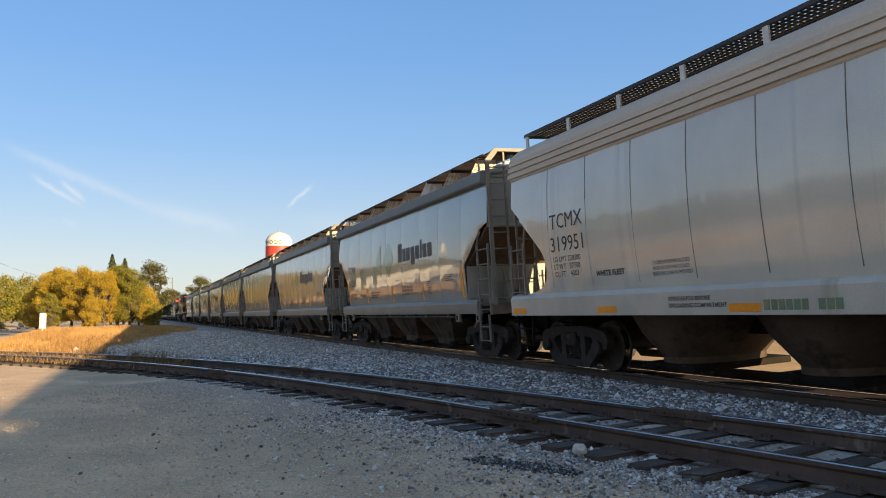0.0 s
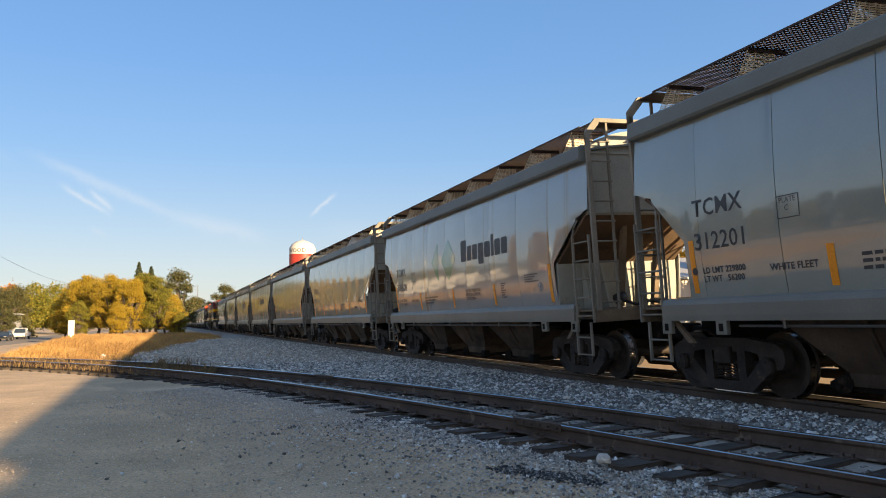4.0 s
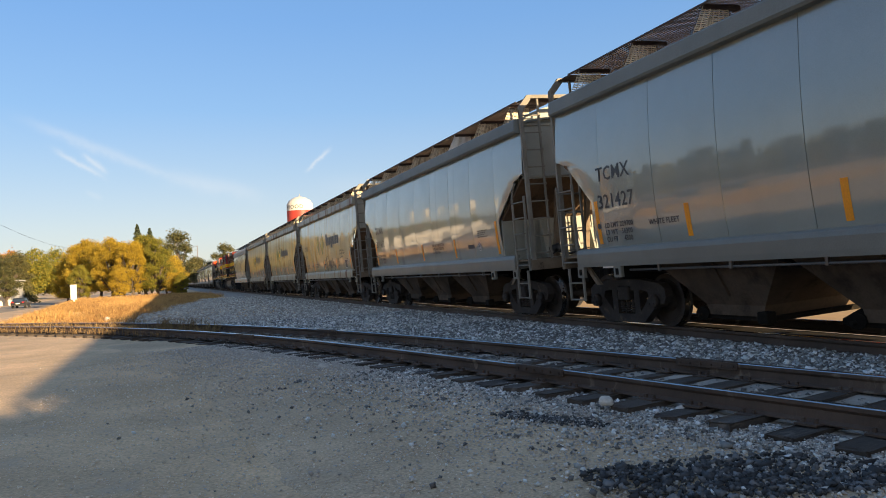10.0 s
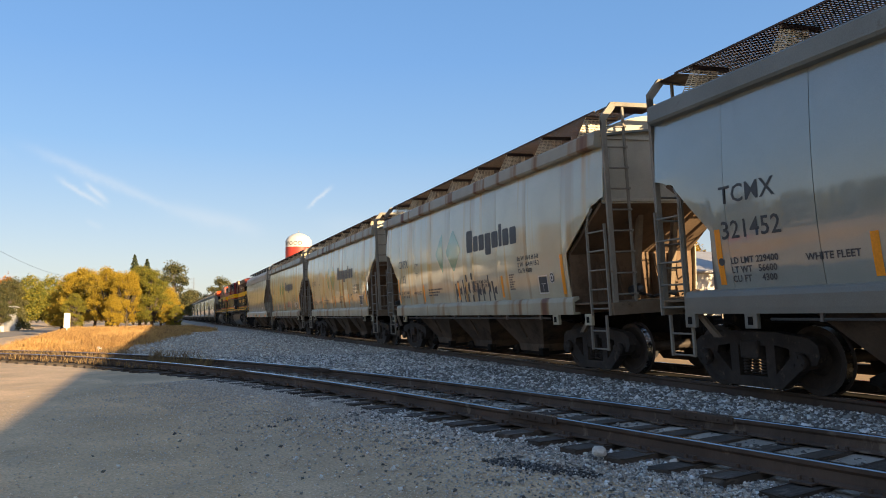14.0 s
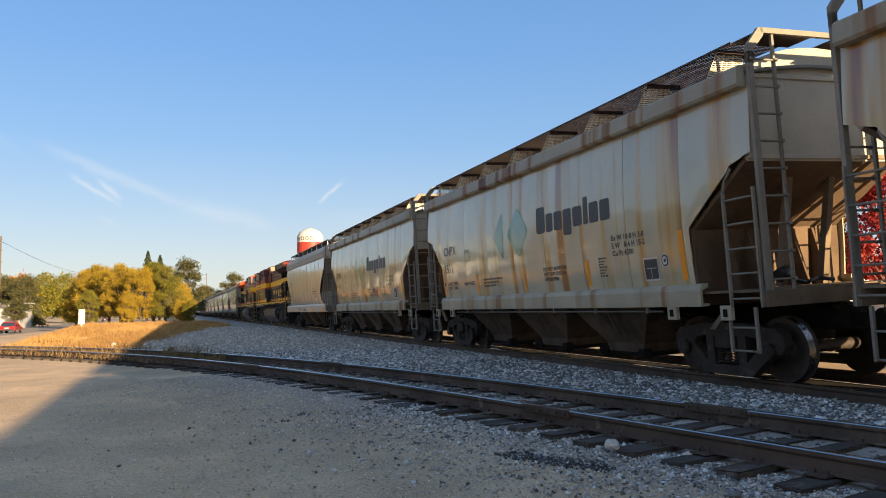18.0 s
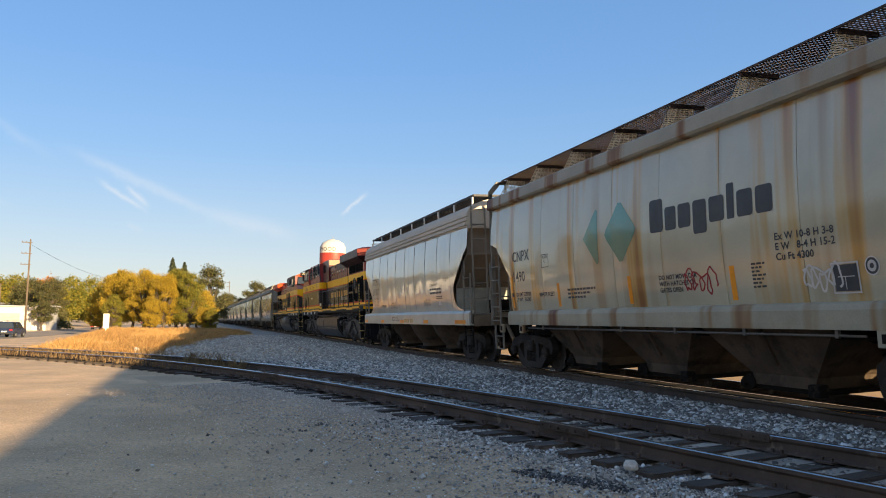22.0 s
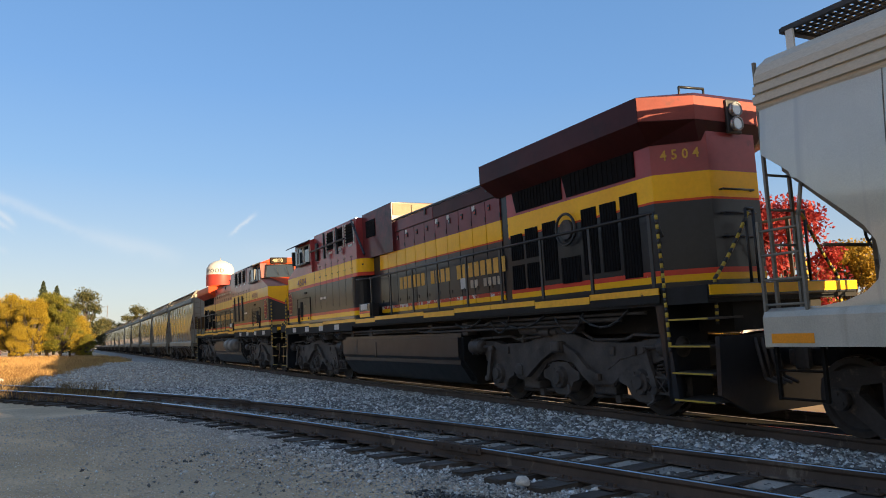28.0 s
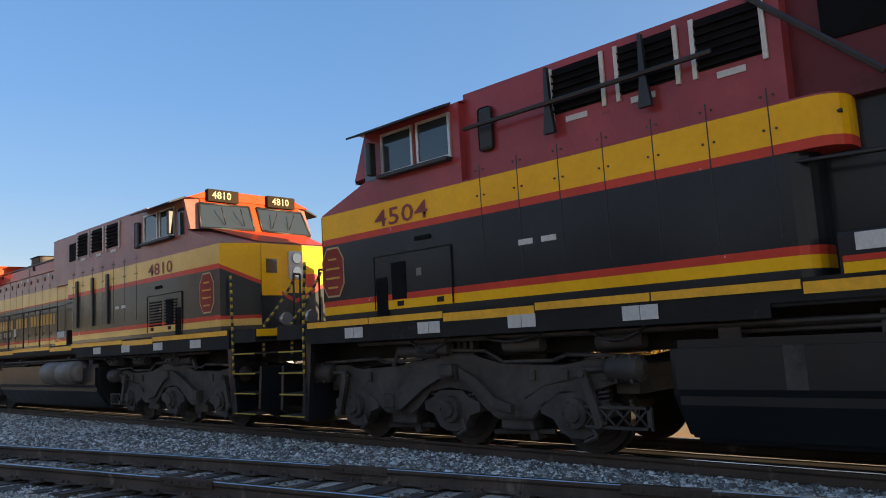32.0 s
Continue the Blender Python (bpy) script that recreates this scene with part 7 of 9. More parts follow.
def hopper(paint, y, dressing=None):
    car = copy_thing(PROTO[paint], pose(TRACK_X, y, RAIL_Z, 0, CANT, 0))
    enrol(car, y, HOPPER_LABEL[paint] + (" and green diamonds" if dressing and dressing[4] else ""), "hopper car", "hopper cars of the train")
    if dressing:
        dress(car, *dressing)
    return car


def middle(k):
    return GAP0 - PITCH / 2 + PITCH * k


enrol(center_flow("hopper_car", "TCMX", "319951", "228300", "57700", "4303"), GAP0 - 7.30, "beige teardrop covered hopper car with ribbed roof edge", "hopper car", "hopper cars of the train")
for k in (1.5, 2.5, 3.5):
    hopper("grey", GAP0 - PITCH * k)
hopper("grey", middle(1), ("TCMX", "312201", "229800", "56200", "green"))
hopper("white", middle(2), ("TCMX", "308608", "229600", "56400", "green"))
hopper("grey", middle(3), ("TCMX", "321427", "229700", "56300", ""))
hopper("grey", middle(4), ("TCMX", "321452", "229400", "56600", ""))
hopper("rusty", middle(5), ("CNPX", "1193", "229600", "56400", "teal", 7))
hopper("rusty", middle(6), ("CNPX", "1511", "229600", "56400", "teal"))
tagged_car = hopper("rusty", middle(7), ("CNPX", "1490", "229700", "56300", "teal"))
sprayed_loops(tagged_car, -3.72, 1.56, 0.55, 0.40, 3, "tape_white", "white spray-painted loops")
sprayed_loops(tagged_car, -1.30, 1.60, 0.75, 0.44, 8, "spray_red", "thin red spray-painted loops")
gap8 = GAP0 + 7 * PITCH + 15.02
enrol(center_flow("hopper_car", "TCMX", "311817", "228500", "57500", "4303"), gap8 - 7.42, "beige teardrop covered hopper car coupled behind the locomotive", "hopper car", "hopper cars of the train")
enrol(locomotive("locomotive", "4504", -1, ("maroon", "loco_yellow", "loco_black"), False), gap8 + LOCO_LEN / 2, "maroon, yellow and black diesel locomotive with worn paint", "locomotive", "locomotives of the train")
enrol(locomotive("locomotive", "4810", 1, ("loco_orange", "loco_yellow", "loco_black"), True), gap8 + LOCO_LEN * 1.5, "red, yellow and black diesel locomotive with sunlit nose", "locomotive", "locomotives of the train")
for j in range(16):
    hopper("grey" if j % 5 else "white", gap8 + LOCO_LEN * 2 + PITCH * (j + 0.5))
for base in PROTO.values():
    for o in (*base.children_recursive, base):
        bpy.data.objects.remove(o)

# ---- ground, tracks and ballast ----
def ground_z(x, y):
    """Nearly flat yard; it falls a little towards the road."""
    d = math.hypot(x, y)
    t = min(1, max(0, (d - 38) / 40)) if x < -3 else 0.0
    return -0.05 - 0.85 * t * t * (3 - 2 * t) * min(1, max(0, (-10 - x) / 6))


def siding_far_x(y):
    """Rail of the siding farther from the yard, as it swings away to the left."""
    if y < 0:
        return 7.294 - 0.2344 * y
    if y <= 36:
        return 7.294 - 0.2344 * y + 0.0044 * y * y - 0.000308 * y ** 3
    return siding_far_x(36) - 1.115 * (y - 36)


def curve_point(y, off):
    """A point beside the siding's far rail, off metres towards the yard."""
    d = (siding_far_x(y + 0.05) - siding_far_x(y - 0.05)) / 0.1
    n = Vector((-1, d, 0)).normalized()
    return Vector((siding_far_x(y), y, 0)) + n * off


M["ground"] = material("sandy_gravel_yard", (0.78, 0.555, 0.335), 0.9, vary=0.2, fine=34, coarse=0.5, bump=0.9, bump_scale=24, space="World", second=(0.50, 0.385, 0.265), second_at=0.54, spread=0.18, grain=0.38, spec=0.2)
M["gravel"] = material("grey_gravel", (0.75, 0.55, 0.35), 0.9, vary=0.2, fine=40, grain=0.44, spec=0.2, coarse=0.45, bump=1.0, bump_scale=20, space="World", second=(0.50, 0.385, 0.265), second_at=0.54, spread=0.18)
M["ballast"] = material("ballast_bed", (0.42, 0.375, 0.32), 0.9, vary=0.3, fine=30, coarse=0.8, bump=0.9, bump_scale=30, space="World")
M["sand_far"] = material("sunlit_dry_ground", (0.46, 0.285, 0.11), 0.95, vary=0.15, fine=8, coarse=0.2, space="World", second=(0.34, 0.20, 0.075), second_at=0.6)


def sheet(name, xs, ys, zf, mat, label):
    verts = [(x, y, zf(x, y)) for y in ys for x in xs]
    n = len(xs)
    faces = [(j * n + i, j * n + i + 1, (j + 1) * n + i + 1, (j + 1) * n + i) for j in range(len(ys) - 1) for i in range(n - 1)]
    me = bpy.data.meshes.new(name)
    me.from_pydata(verts, [], faces)
    me.materials.append(mat)
    me.polygons.foreach_set("use_smooth", [True] * len(me.polygons))
    return tagged(new(name, me), label, name, kind="structure")


def span(a, b, n):
    return [a + (b - a) * i / n for i in range(n + 1)]


gx = [-2500, -900, -300, -150] + span(-110, 60, 68) + [110, 250, 900, 2500]
gy = [-1500, -400, -120, -40] + span(-20, 150, 68) + [220, 400, 900, 3000]
sheet("ground", gx, gy, lambda x, y: ground_z(x, y) + (0.02 * noise.noise((x * 0.4, y * 0.4, 0)) if abs(x) < 60 and -20 < y < 80 and x < 4 else 0), M["ground"], "sandy brown gravel yard, partly in shade")


def lofted(name, stations, profile, mat, label="", kind="structure", parent=None):
    """profile(y) gives a list of points across; joined along y."""
    rows = [profile(y) for y in stations]
    n = len(rows[0])
    verts = [p for r in rows for p in r]
    faces = [(j * n + i, j * n + i + 1, (j + 1) * n + i + 1, (j + 1) * n + i) for j in range(len(rows) - 1) for i in range(n - 1)]
    me = bpy.data.meshes.new(name)
    me.from_pydata(verts, [], faces)
    me.materials.append(mat)
    me.polygons.foreach_set("use_smooth", [True] * len(me.polygons))
    ob = new(name, me)
    ob.parent = parent
    return tagged(ob, label, kind=kind) if parent is None else ob


def jig(x, y, a):
    return a * noise.noise((x * 1.7, y * 1.7, 3.1)) + 0.5 * a * noise.noise((x * 5.1, y * 5.1, 7.7))


def gravel_profile(y):
    pts = []
    for i in range(13):
        off = 1.0 + (4.6 - 0.15 * max(0, y - 6)) * i / 12 if i else -0.6
        p = curve_point(y, off)
        z = (0.0, 0.03, 0.02, 0.02, 0.035, 0.036, 0.034, 0.03, 0.026, 0.022, 0.018, 0.010, -0.03)[i]
        pts.append((p.x, p.y, z + ground_z(p.x, p.y) + (jig(p.x, p.y, 0.018) if 0 < i < 12 else 0)))
    return pts[::-1]


sheet("far_verge", span(11.4, 75, 30), span(-30, 140, 60), lambda x, y: -0.035 + (0.03 * noise.noise((x * 0.5, y * 0.5, 6)) if x > 13 else 0.0), M["sand_far"], "sunlit golden dry ground beyond the main track")
lofted("gravel", span(-8, 21, 100), gravel_profile, M["gravel"], "grey gravel beside the siding")


def ballast_profile(y):
    """From under the siding up to the main track's shoulder and down the far side."""
    near = curve_point(min(y, 40), 2.0)
    x0 = max(near.x, -2.5) if y < 30 else 5.2
    xs = [x0, x0 + 0.3] + [x0 + 0.3 + (7.2 - x0 - 0.3) * k / 6 for k in range(1, 7)] + [7.7, 8.2, 8.9, 9.6, 10.2, 10.9, 11.6]
    zs = [-0.06, -0.01] + [0.0 + 0.05 * k / 6 for k in range(1, 7)] + [0.10, 0.10, 0.10, 0.13, 0.15, 0.02, -0.04]
    return [(x, y, z + (jig(x, y, 0.02) if 1 < i < 14 else 0)) for i, (x, z) in enumerate(zip(xs, zs))]


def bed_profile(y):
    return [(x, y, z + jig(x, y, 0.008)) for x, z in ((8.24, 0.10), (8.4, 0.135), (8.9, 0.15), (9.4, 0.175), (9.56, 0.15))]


# dark strip: the train's shade put into the bed's colour, with oil
M["track_bed"] = material("shaded_oily_track_bed", (0.035, 0.03, 0.026), 0.9, vary=0.3, fine=30, coarse=1.0, bump=0.8, bump_scale=30, space="World", spec=0.2)
lofted("track_bed", span(-30, 60, 120) + span(64, 420, 40), bed_profile, M["track_bed"], "dark oily stone bed between the main rails, the train's shade in its colour")
lofted("ballast", span(-30, 60, 180) + span(64, 420, 60), ballast_profile, M["ballast"], "grey crushed stone ballast under the main track")


def stones(name, count, place, size, mat, label):
    """Scattered angular stones as one object."""
    rng = np.random.default_rng(len(name) + count)
    base = np.array([(1, 0, 0), (-1, 0, 0), (0, 1, 0), (0, -1, 0), (0, 0, 1), (0, 0, -1)], float)
    tri = np.array([(0, 2, 4), (2, 1, 4), (1, 3, 4), (3, 0, 4), (2, 0, 5), (1, 2, 5), (3, 1, 5), (0, 3, 5)])
    P = np.array([place(rng) for _ in range(count)])
    s = size * rng.lognormal(0, 0.35, count)
    V = base[None] * rng.uniform(0.6, 1.25, (count, 6, 1)) + rng.normal(0, 0.16, (count, 6, 3))
    q = rng.normal(size=(count, 4))
    q /= np.linalg.norm(q, axis=1, keepdims=True)
    w, x, y, z = q.T
    R = np.stack([np.stack([1 - 2 * (y * y + z * z), 2 * (x * y - z * w), 2 * (x * z + y * w)], 1), np.stack([2 * (x * y + z * w), 1 - 2 * (x * x + z * z), 2 * (y * z - x * w)], 1), np.stack([2 * (x * z - y * w), 2 * (y * z + x * w), 1 - 2 * (x * x + y * y)], 1)], 1)
    V = np.einsum("nij,nkj->nki", R, V) * s[:, None, None]
    V[:, :, 2] *= 0.75
    V += P[:, None, :]
    F = tri[None] + (np.arange(count) * 6)[:, None, None]
    me = bpy.data.meshes.new(name)
    me.vertices.add(count * 6)
    me.vertices.foreach_set("co", V.reshape(-1))
    me.loops.add(count * 24)
    me.loops.foreach_set("vertex_index", F.reshape(-1))
    me.polygons.add(count * 8)
    me.polygons.foreach_set("loop_start", np.arange(count * 8) * 3)
    me.update()
    me.validate()
    me.materials.append(mat)
    return tagged(new(name, me), label, "stones", kind="stuff")


def stone_material(name, color, dark, gains=(0.24, 0.58, 1.0, 1.8)):
    m = material(name, color, 0.85, vary=0.2, fine=60, coarse=8, space="World")
    n, l = m.node_tree.nodes, m.node_tree.links
    geo = n.new("ShaderNodeNewGeometry")
    rampn = n.new("ShaderNodeValToRGB")
    e = rampn.color_ramp.elements
    e[0].color, e[1].color = (*dark, 1), (*color, 1)
    for at, gain in zip((0.34, 0.64, 0.84), gains):
        el = rampn.color_ramp.elements.new(at)
        el.color = (*[c * gain for c in color], 1)
    e[-1].color = (*[min(0.88, c * gains[3]) for c in color], 1)
    l.new(geo.outputs["Random Per Island"], rampn.inputs[0])
    mx = n.new("ShaderNodeMix")
    mx.data_type, mx.blend_type = "RGBA", "MIX"
    mx.inputs[0].default_value = 0.92
    b = n["Principled BSDF"]
    l.new(b.inputs["Base Color"].links[0].from_socket, mx.inputs[6])
    l.new(rampn.outputs[0], mx.inputs[7])
    l.new(mx.outputs[2], b.inputs["Base Color"])
    return m


M["stone"] = stone_material("crushed_stone", (0.62, 0.63, 0.60), (0.075, 0.06, 0.058), (0.20, 0.55, 1.05, 1.9))
M["mixed_stone"] = stone_material("mixed_gravel", (0.53, 0.485, 0.43), (0.34, 0.30, 0.26), (0.84, 0.95, 1.10, 1.70))
# paler, flatter copy of the stone: brightness farther off put into the colour
M["paler_stone"] = stone_material("paler_crushed_stone", (0.66, 0.63, 0.57), (0.24, 0.21, 0.18), (0.55, 0.80, 1.05, 1.4))
M["tie_stone"] = stone_material("soiled_crushed_stone", (0.36, 0.345, 0.315), (0.06, 0.05, 0.045), (0.20, 0.5, 0.95, 1.7))
M["pebble"] = stone_material("yard_pebbles", (0.72, 0.60, 0.47), (0.50, 0.42, 0.33), (0.80, 0.95, 1.08, 1.30))


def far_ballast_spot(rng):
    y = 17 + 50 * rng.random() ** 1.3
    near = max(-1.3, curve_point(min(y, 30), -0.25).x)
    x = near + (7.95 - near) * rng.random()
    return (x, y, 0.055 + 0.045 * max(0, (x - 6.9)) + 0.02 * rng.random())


def ballast_spot(rng):
    y = 0.5 + 24 * rng.random() ** 1.25
    near = curve_point(min(y, 30), -0.25).x
    x = near + (7.95 - near) * rng.random()
    z = 0.05 + 0.045 * max(0, (x - 6.9))
    return (x, y, z + 0.03 * rng.random())


def tie_stone_spot(rng):
    y = -1 + 26 * rng.random() ** 1.3
    p = curve_point(y, 0.1 + 1.3 * rng.random())
    return (p.x, p.y, -0.012 + 0.035 * rng.random() ** 2)


def yard_spot(rng):
    y = -6 + 24 * rng.random() ** 1.1
    p = curve_point(y, 1.66 + (0.75 - 0.012 * y) * rng.exponential())
    return (p.x, p.y, ground_z(p.x, p.y) + 0.03 + 0.02 * rng.random())


def tail_spot(rng):
    while True:
        y = -6 + 23 * rng.random()
        p = curve_point(y, 1.8 + 2.5 * rng.exponential())
        if p.x > -1.6:
            break
    return (p.x, p.y, ground_z(p.x, p.y) + 0.014 + 0.022 * math.exp(-abs(p.x - siding_far_x(p.y)) * 0.25))


def open_spot(rng):
    y = 2.5 + 26 * rng.random() ** 1.4
    x = -1.8 + 5 * rng.random()
    return (x, y, ground_z(x, y) + 0.012)


stones("dusty_ballast", 26000, far_ballast_spot, 0.034, M["paler_stone"], "paler crushed stones farther along between the tracks")
stones("ballast_stones", 62000, ballast_spot, 0.0265, M["stone"], "pale grey crushed stones between the tracks")
stones("siding_stones", 26000, tie_stone_spot, 0.0215, M["tie_stone"], "grey stones between the siding's rails")
stones("fine_gravel", 60000, tail_spot, 0.0075, M["pebble"], "fine gravel thinning out over the yard")
stones("yard_gravel", 120000, yard_spot, 0.0105, M["mixed_stone"], "grey gravel spilled beside the siding")
def dark_spot(rng):
    a, r = rng.uniform(0, 2 * math.pi), rng.random() ** 0.6
    u, v = 1.0 * r * math.cos(a), 0.5 * r * math.sin(a) * (1 + 0.3 * math.sin(2 * a))
    return (3.35 + 0.86 * u + 0.5 * v, 3.75 - 0.5 * u + 0.86 * v, ground_z(3, 4) + 0.042 + 0.02 * rng.random())


def smear_spot(rng):
    a, r = rng.uniform(0, 2 * math.pi), rng.random() ** 0.7
    u, v = 0.7 * r * math.cos(a), 0.24 * r * math.sin(a)
    return (3.2 + 0.45 * u + 0.6 * v, 6.0 - 0.8 * u + 0.5 * v, ground_z(3, 6) + 0.042 + 0.012 * rng.random())


def tie_end_spot(rng):
    y = -2 + 13 * rng.random()
    p = curve_point(y, 1.62 + 0.55 * rng.exponential())
    return (p.x, p.y, ground_z(p.x, p.y) + 0.035 + 0.02 * rng.random())


M["dark_stone"] = stone_material("dark_oily_stone", (0.12, 0.12, 0.12), (0.03, 0.03, 0.032))
stones("dark_gravel", 1500, dark_spot, 0.021, M["dark_stone"], "heap of dark stones beside the siding's ties")
stones("dark_smear", 700, smear_spot, 0.013, M["dark_stone"], "dark oily gravel beside the siding's ties")
stones("tie_end_stones", 12000, tie_end_spot, 0.017, M["stone"], "loose grey stones round the tie ends")
stones("scattered_pebbles", 5000, open_spot, 0.005, M["pebble"], "small pebbles on the packed yard")

RAIL_PROFILE = [(-0.07, 0.0), (-0.07, 0.012), (-0.02, 0.03), (-0.012, 0.10), (-0.036, 0.125), (-0.036, 0.158), (-0.028, 0.166), (0.028, 0.166), (0.036, 0.158), (0.036, 0.125), (0.012, 0.10), (0.02, 0.03), (0.07, 0.012), (0.07, 0.0)]


def rail(parent, pts, z, scale=1.0):
    """A rail swept along points, with a brighter running surface."""
    verts, faces, mats = [], [], []
    n = len(RAIL_PROFILE)
    for i, p in enumerate(pts):
        a, b = pts[max(0, i - 1)], pts[min(len(pts) - 1, i + 1)]
        d = (b - a).normalized()
        nn = Vector((d.y, -d.x, 0))
        for u, v in RAIL_PROFILE:
            q = p + nn * u * scale
            verts.append((q.x, q.y, z(p) - 0.166 * scale + v * scale))
    for j in range(len(pts) - 1):
        for i in range(n - 1):
            faces.append((j * n + i, (j + 1) * n + i, (j + 1) * n + i + 1, j * n + i + 1))
            mats.append(1 if 5 <= i <= 7 else 0)
    me = bpy.data.meshes.new("rail")
    me.from_pydata(verts, [], faces)
    me.materials.append(M["rail_side"])
    me.materials.append(M["rail_top"])
    me.polygons.foreach_set("material_index", mats)
    ob = new("rail", me)
    ob.parent = parent
    return ob


main_track = tagged(new("main_track"), "main railway track with rusty rails on ballast", "railway track", kind="structure")
ys = span(-40, 60, 50) + span(66, 430, 60)
c = math.cos(radians(CANT))
for off, zz in ((-0.7525, 0.2625), (0.7525, 0.3375)):
    rail(main_track, [Vector((TRACK_X + off, y, 0)) for y in ys], lambda p, zz=zz: zz, 1.06)
siding = tagged(new("siding_track"), "rusty siding track with weathered ties swinging away", "railway track", kind="structure")
sy = span(-14, 44, 116)
SIDE_Z = 0.27
for off in (0.0, 1.505):
    rail(siding, [curve_point(y, off) for y in sy], lambda p: SIDE_Z + ground_z(p.x, p.y))


def tie_mesh(seed):
    rng = random.Random(seed)
    bm = bmesh.new()
    box(bm, -1.30, 1.30, -0.115, 0.115, -0.16, 0.0, 0.012)
    for v in bm.verts:
        v.co += Vector((rng.uniform(-0.04, 0.04), rng.uniform(-0.012, 0.012), rng.uniform(-0.012, 0.008)))
    return keep(bm, "tie", [M["tie"]])


def plate_mesh():
    bm = bmesh.new()
    box(bm, -0.17, 0.17, -0.09, 0.09, 0.0, 0.016)
    for x in (-0.095, 0.095):
        for y in (-0.05, 0.05):
            box(bm, x - 0.014, x + 0.014, y - 0.012, y + 0.012, 0.012, 0.05)
    return keep(bm, "tie_plate", [M["rail_side"]])


TIES, PLATE = [tie_mesh(i) for i in range(4)], plate_mesh()
rng_t = random.Random(5)
y = -9.0
i = 0
while y < 41:
    p, q = curve_point(y, 0.75), curve_point(y, 1.75)
    ang = math.degrees(math.atan2(q.y - p.y, q.x - p.x))
    t = shared("tie", TIES[i % 4], siding, pose(p.x, p.y, SIDE_Z - 0.172 + ground_z(p.x, p.y) + rng_t.uniform(-0.012, 0.014) - 0.035 * min(1, max(0, (y - 8) / 4)), rng_t.uniform(-1, 1), 0, ang + 180 + rng_t.uniform(-2, 2)))
    for off in (0.0, 1.505):
        r = curve_point(y, off)
        shared("tie_plate", PLATE, siding, pose(r.x, r.y, SIDE_Z - 0.172 + ground_z(r.x, r.y), 0, 0, ang + 180))
    y += 0.53
    i += 1
# joint bars on the siding's rails
for y, off in ((8.05, 1.505), (6.9, 0.0), (17.2, 1.505), (16.3, 0.0), (3.4, 0.0)):
    bm = bmesh.new()
    box(bm, 0.035, 0.055, -0.42, 0.42, -0.13, -0.045, 0.006)
    box(bm, -0.055, -0.035, -0.42, 0.42, -0.13, -0.045, 0.006)
    for k in range(6):
        yy = -0.36 + 0.144 * k
        rod(bm, (-0.075, yy, -0.088), (-0.05, yy, -0.088), 0.016, 6)
    jb = part("joint_bar", bm, M["rail_side"], siding)
    r, q = curve_point(y, off), curve_point(y + 0.1, off)
    jb.matrix_basis = pose(r.x, r.y, SIDE_Z, 0, 0, math.degrees(math.atan2(q.y - r.y, q.x - r.x)) - 90)
for k in range(70):
    shared("tie", TIES[k % 4], main_track, pose(TRACK_X, -3 + 0.55 * k, 0.07, 0, CANT, rng_t.uniform(-1, 1)))


def rock(name, x, y, z, r, seed, mat, label):
    bm = bmesh.new()
    bmesh.ops.create_icosphere(bm, subdivisions=2, radius=r)
    for v in bm.verts:
        v.co *= 1 + 0.35 * noise.noise(v.co / r * 0.9 + Vector((seed * 3.7, 0, 0)))
        v.co.z *= 0.7
    bmesh.ops.translate(bm, verts=bm.verts[:], vec=(x, y, z + r * 0.45))
    return tagged(part(name, bm, mat), label, "stone", "loose stones in the yard")


M["pale_rock"] = material("pale_rock", (0.62, 0.57, 0.50), 0.85, vary=0.2, fine=40, coarse=6, bump=0.4, bump_scale=30)
for i, (x, y, z, r) in enumerate(((2.21, 11.41, -0.04, 0.085), (3.85, 6.05, 0.05, 0.075), (3.1, 9.65, -0.02, 0.05), (4.35, 5.6, 0.0, 0.05), (2.6, 8.3, -0.03, 0.04), (5.6, 8.9, 0.05, 0.07), (1.2, 8.9, -0.04, 0.03), (-3.4, 12.5, -0.04, 0.035), (-4.2, 14.6, -0.04, 0.03), (3.0, 10.4, -0.03, 0.045), (6.2, 10.8, 0.06, 0.06))):
    rock("loose_stone", x, y, z, r, i, M["pale_rock"], "pale loose stone lying in the yard")

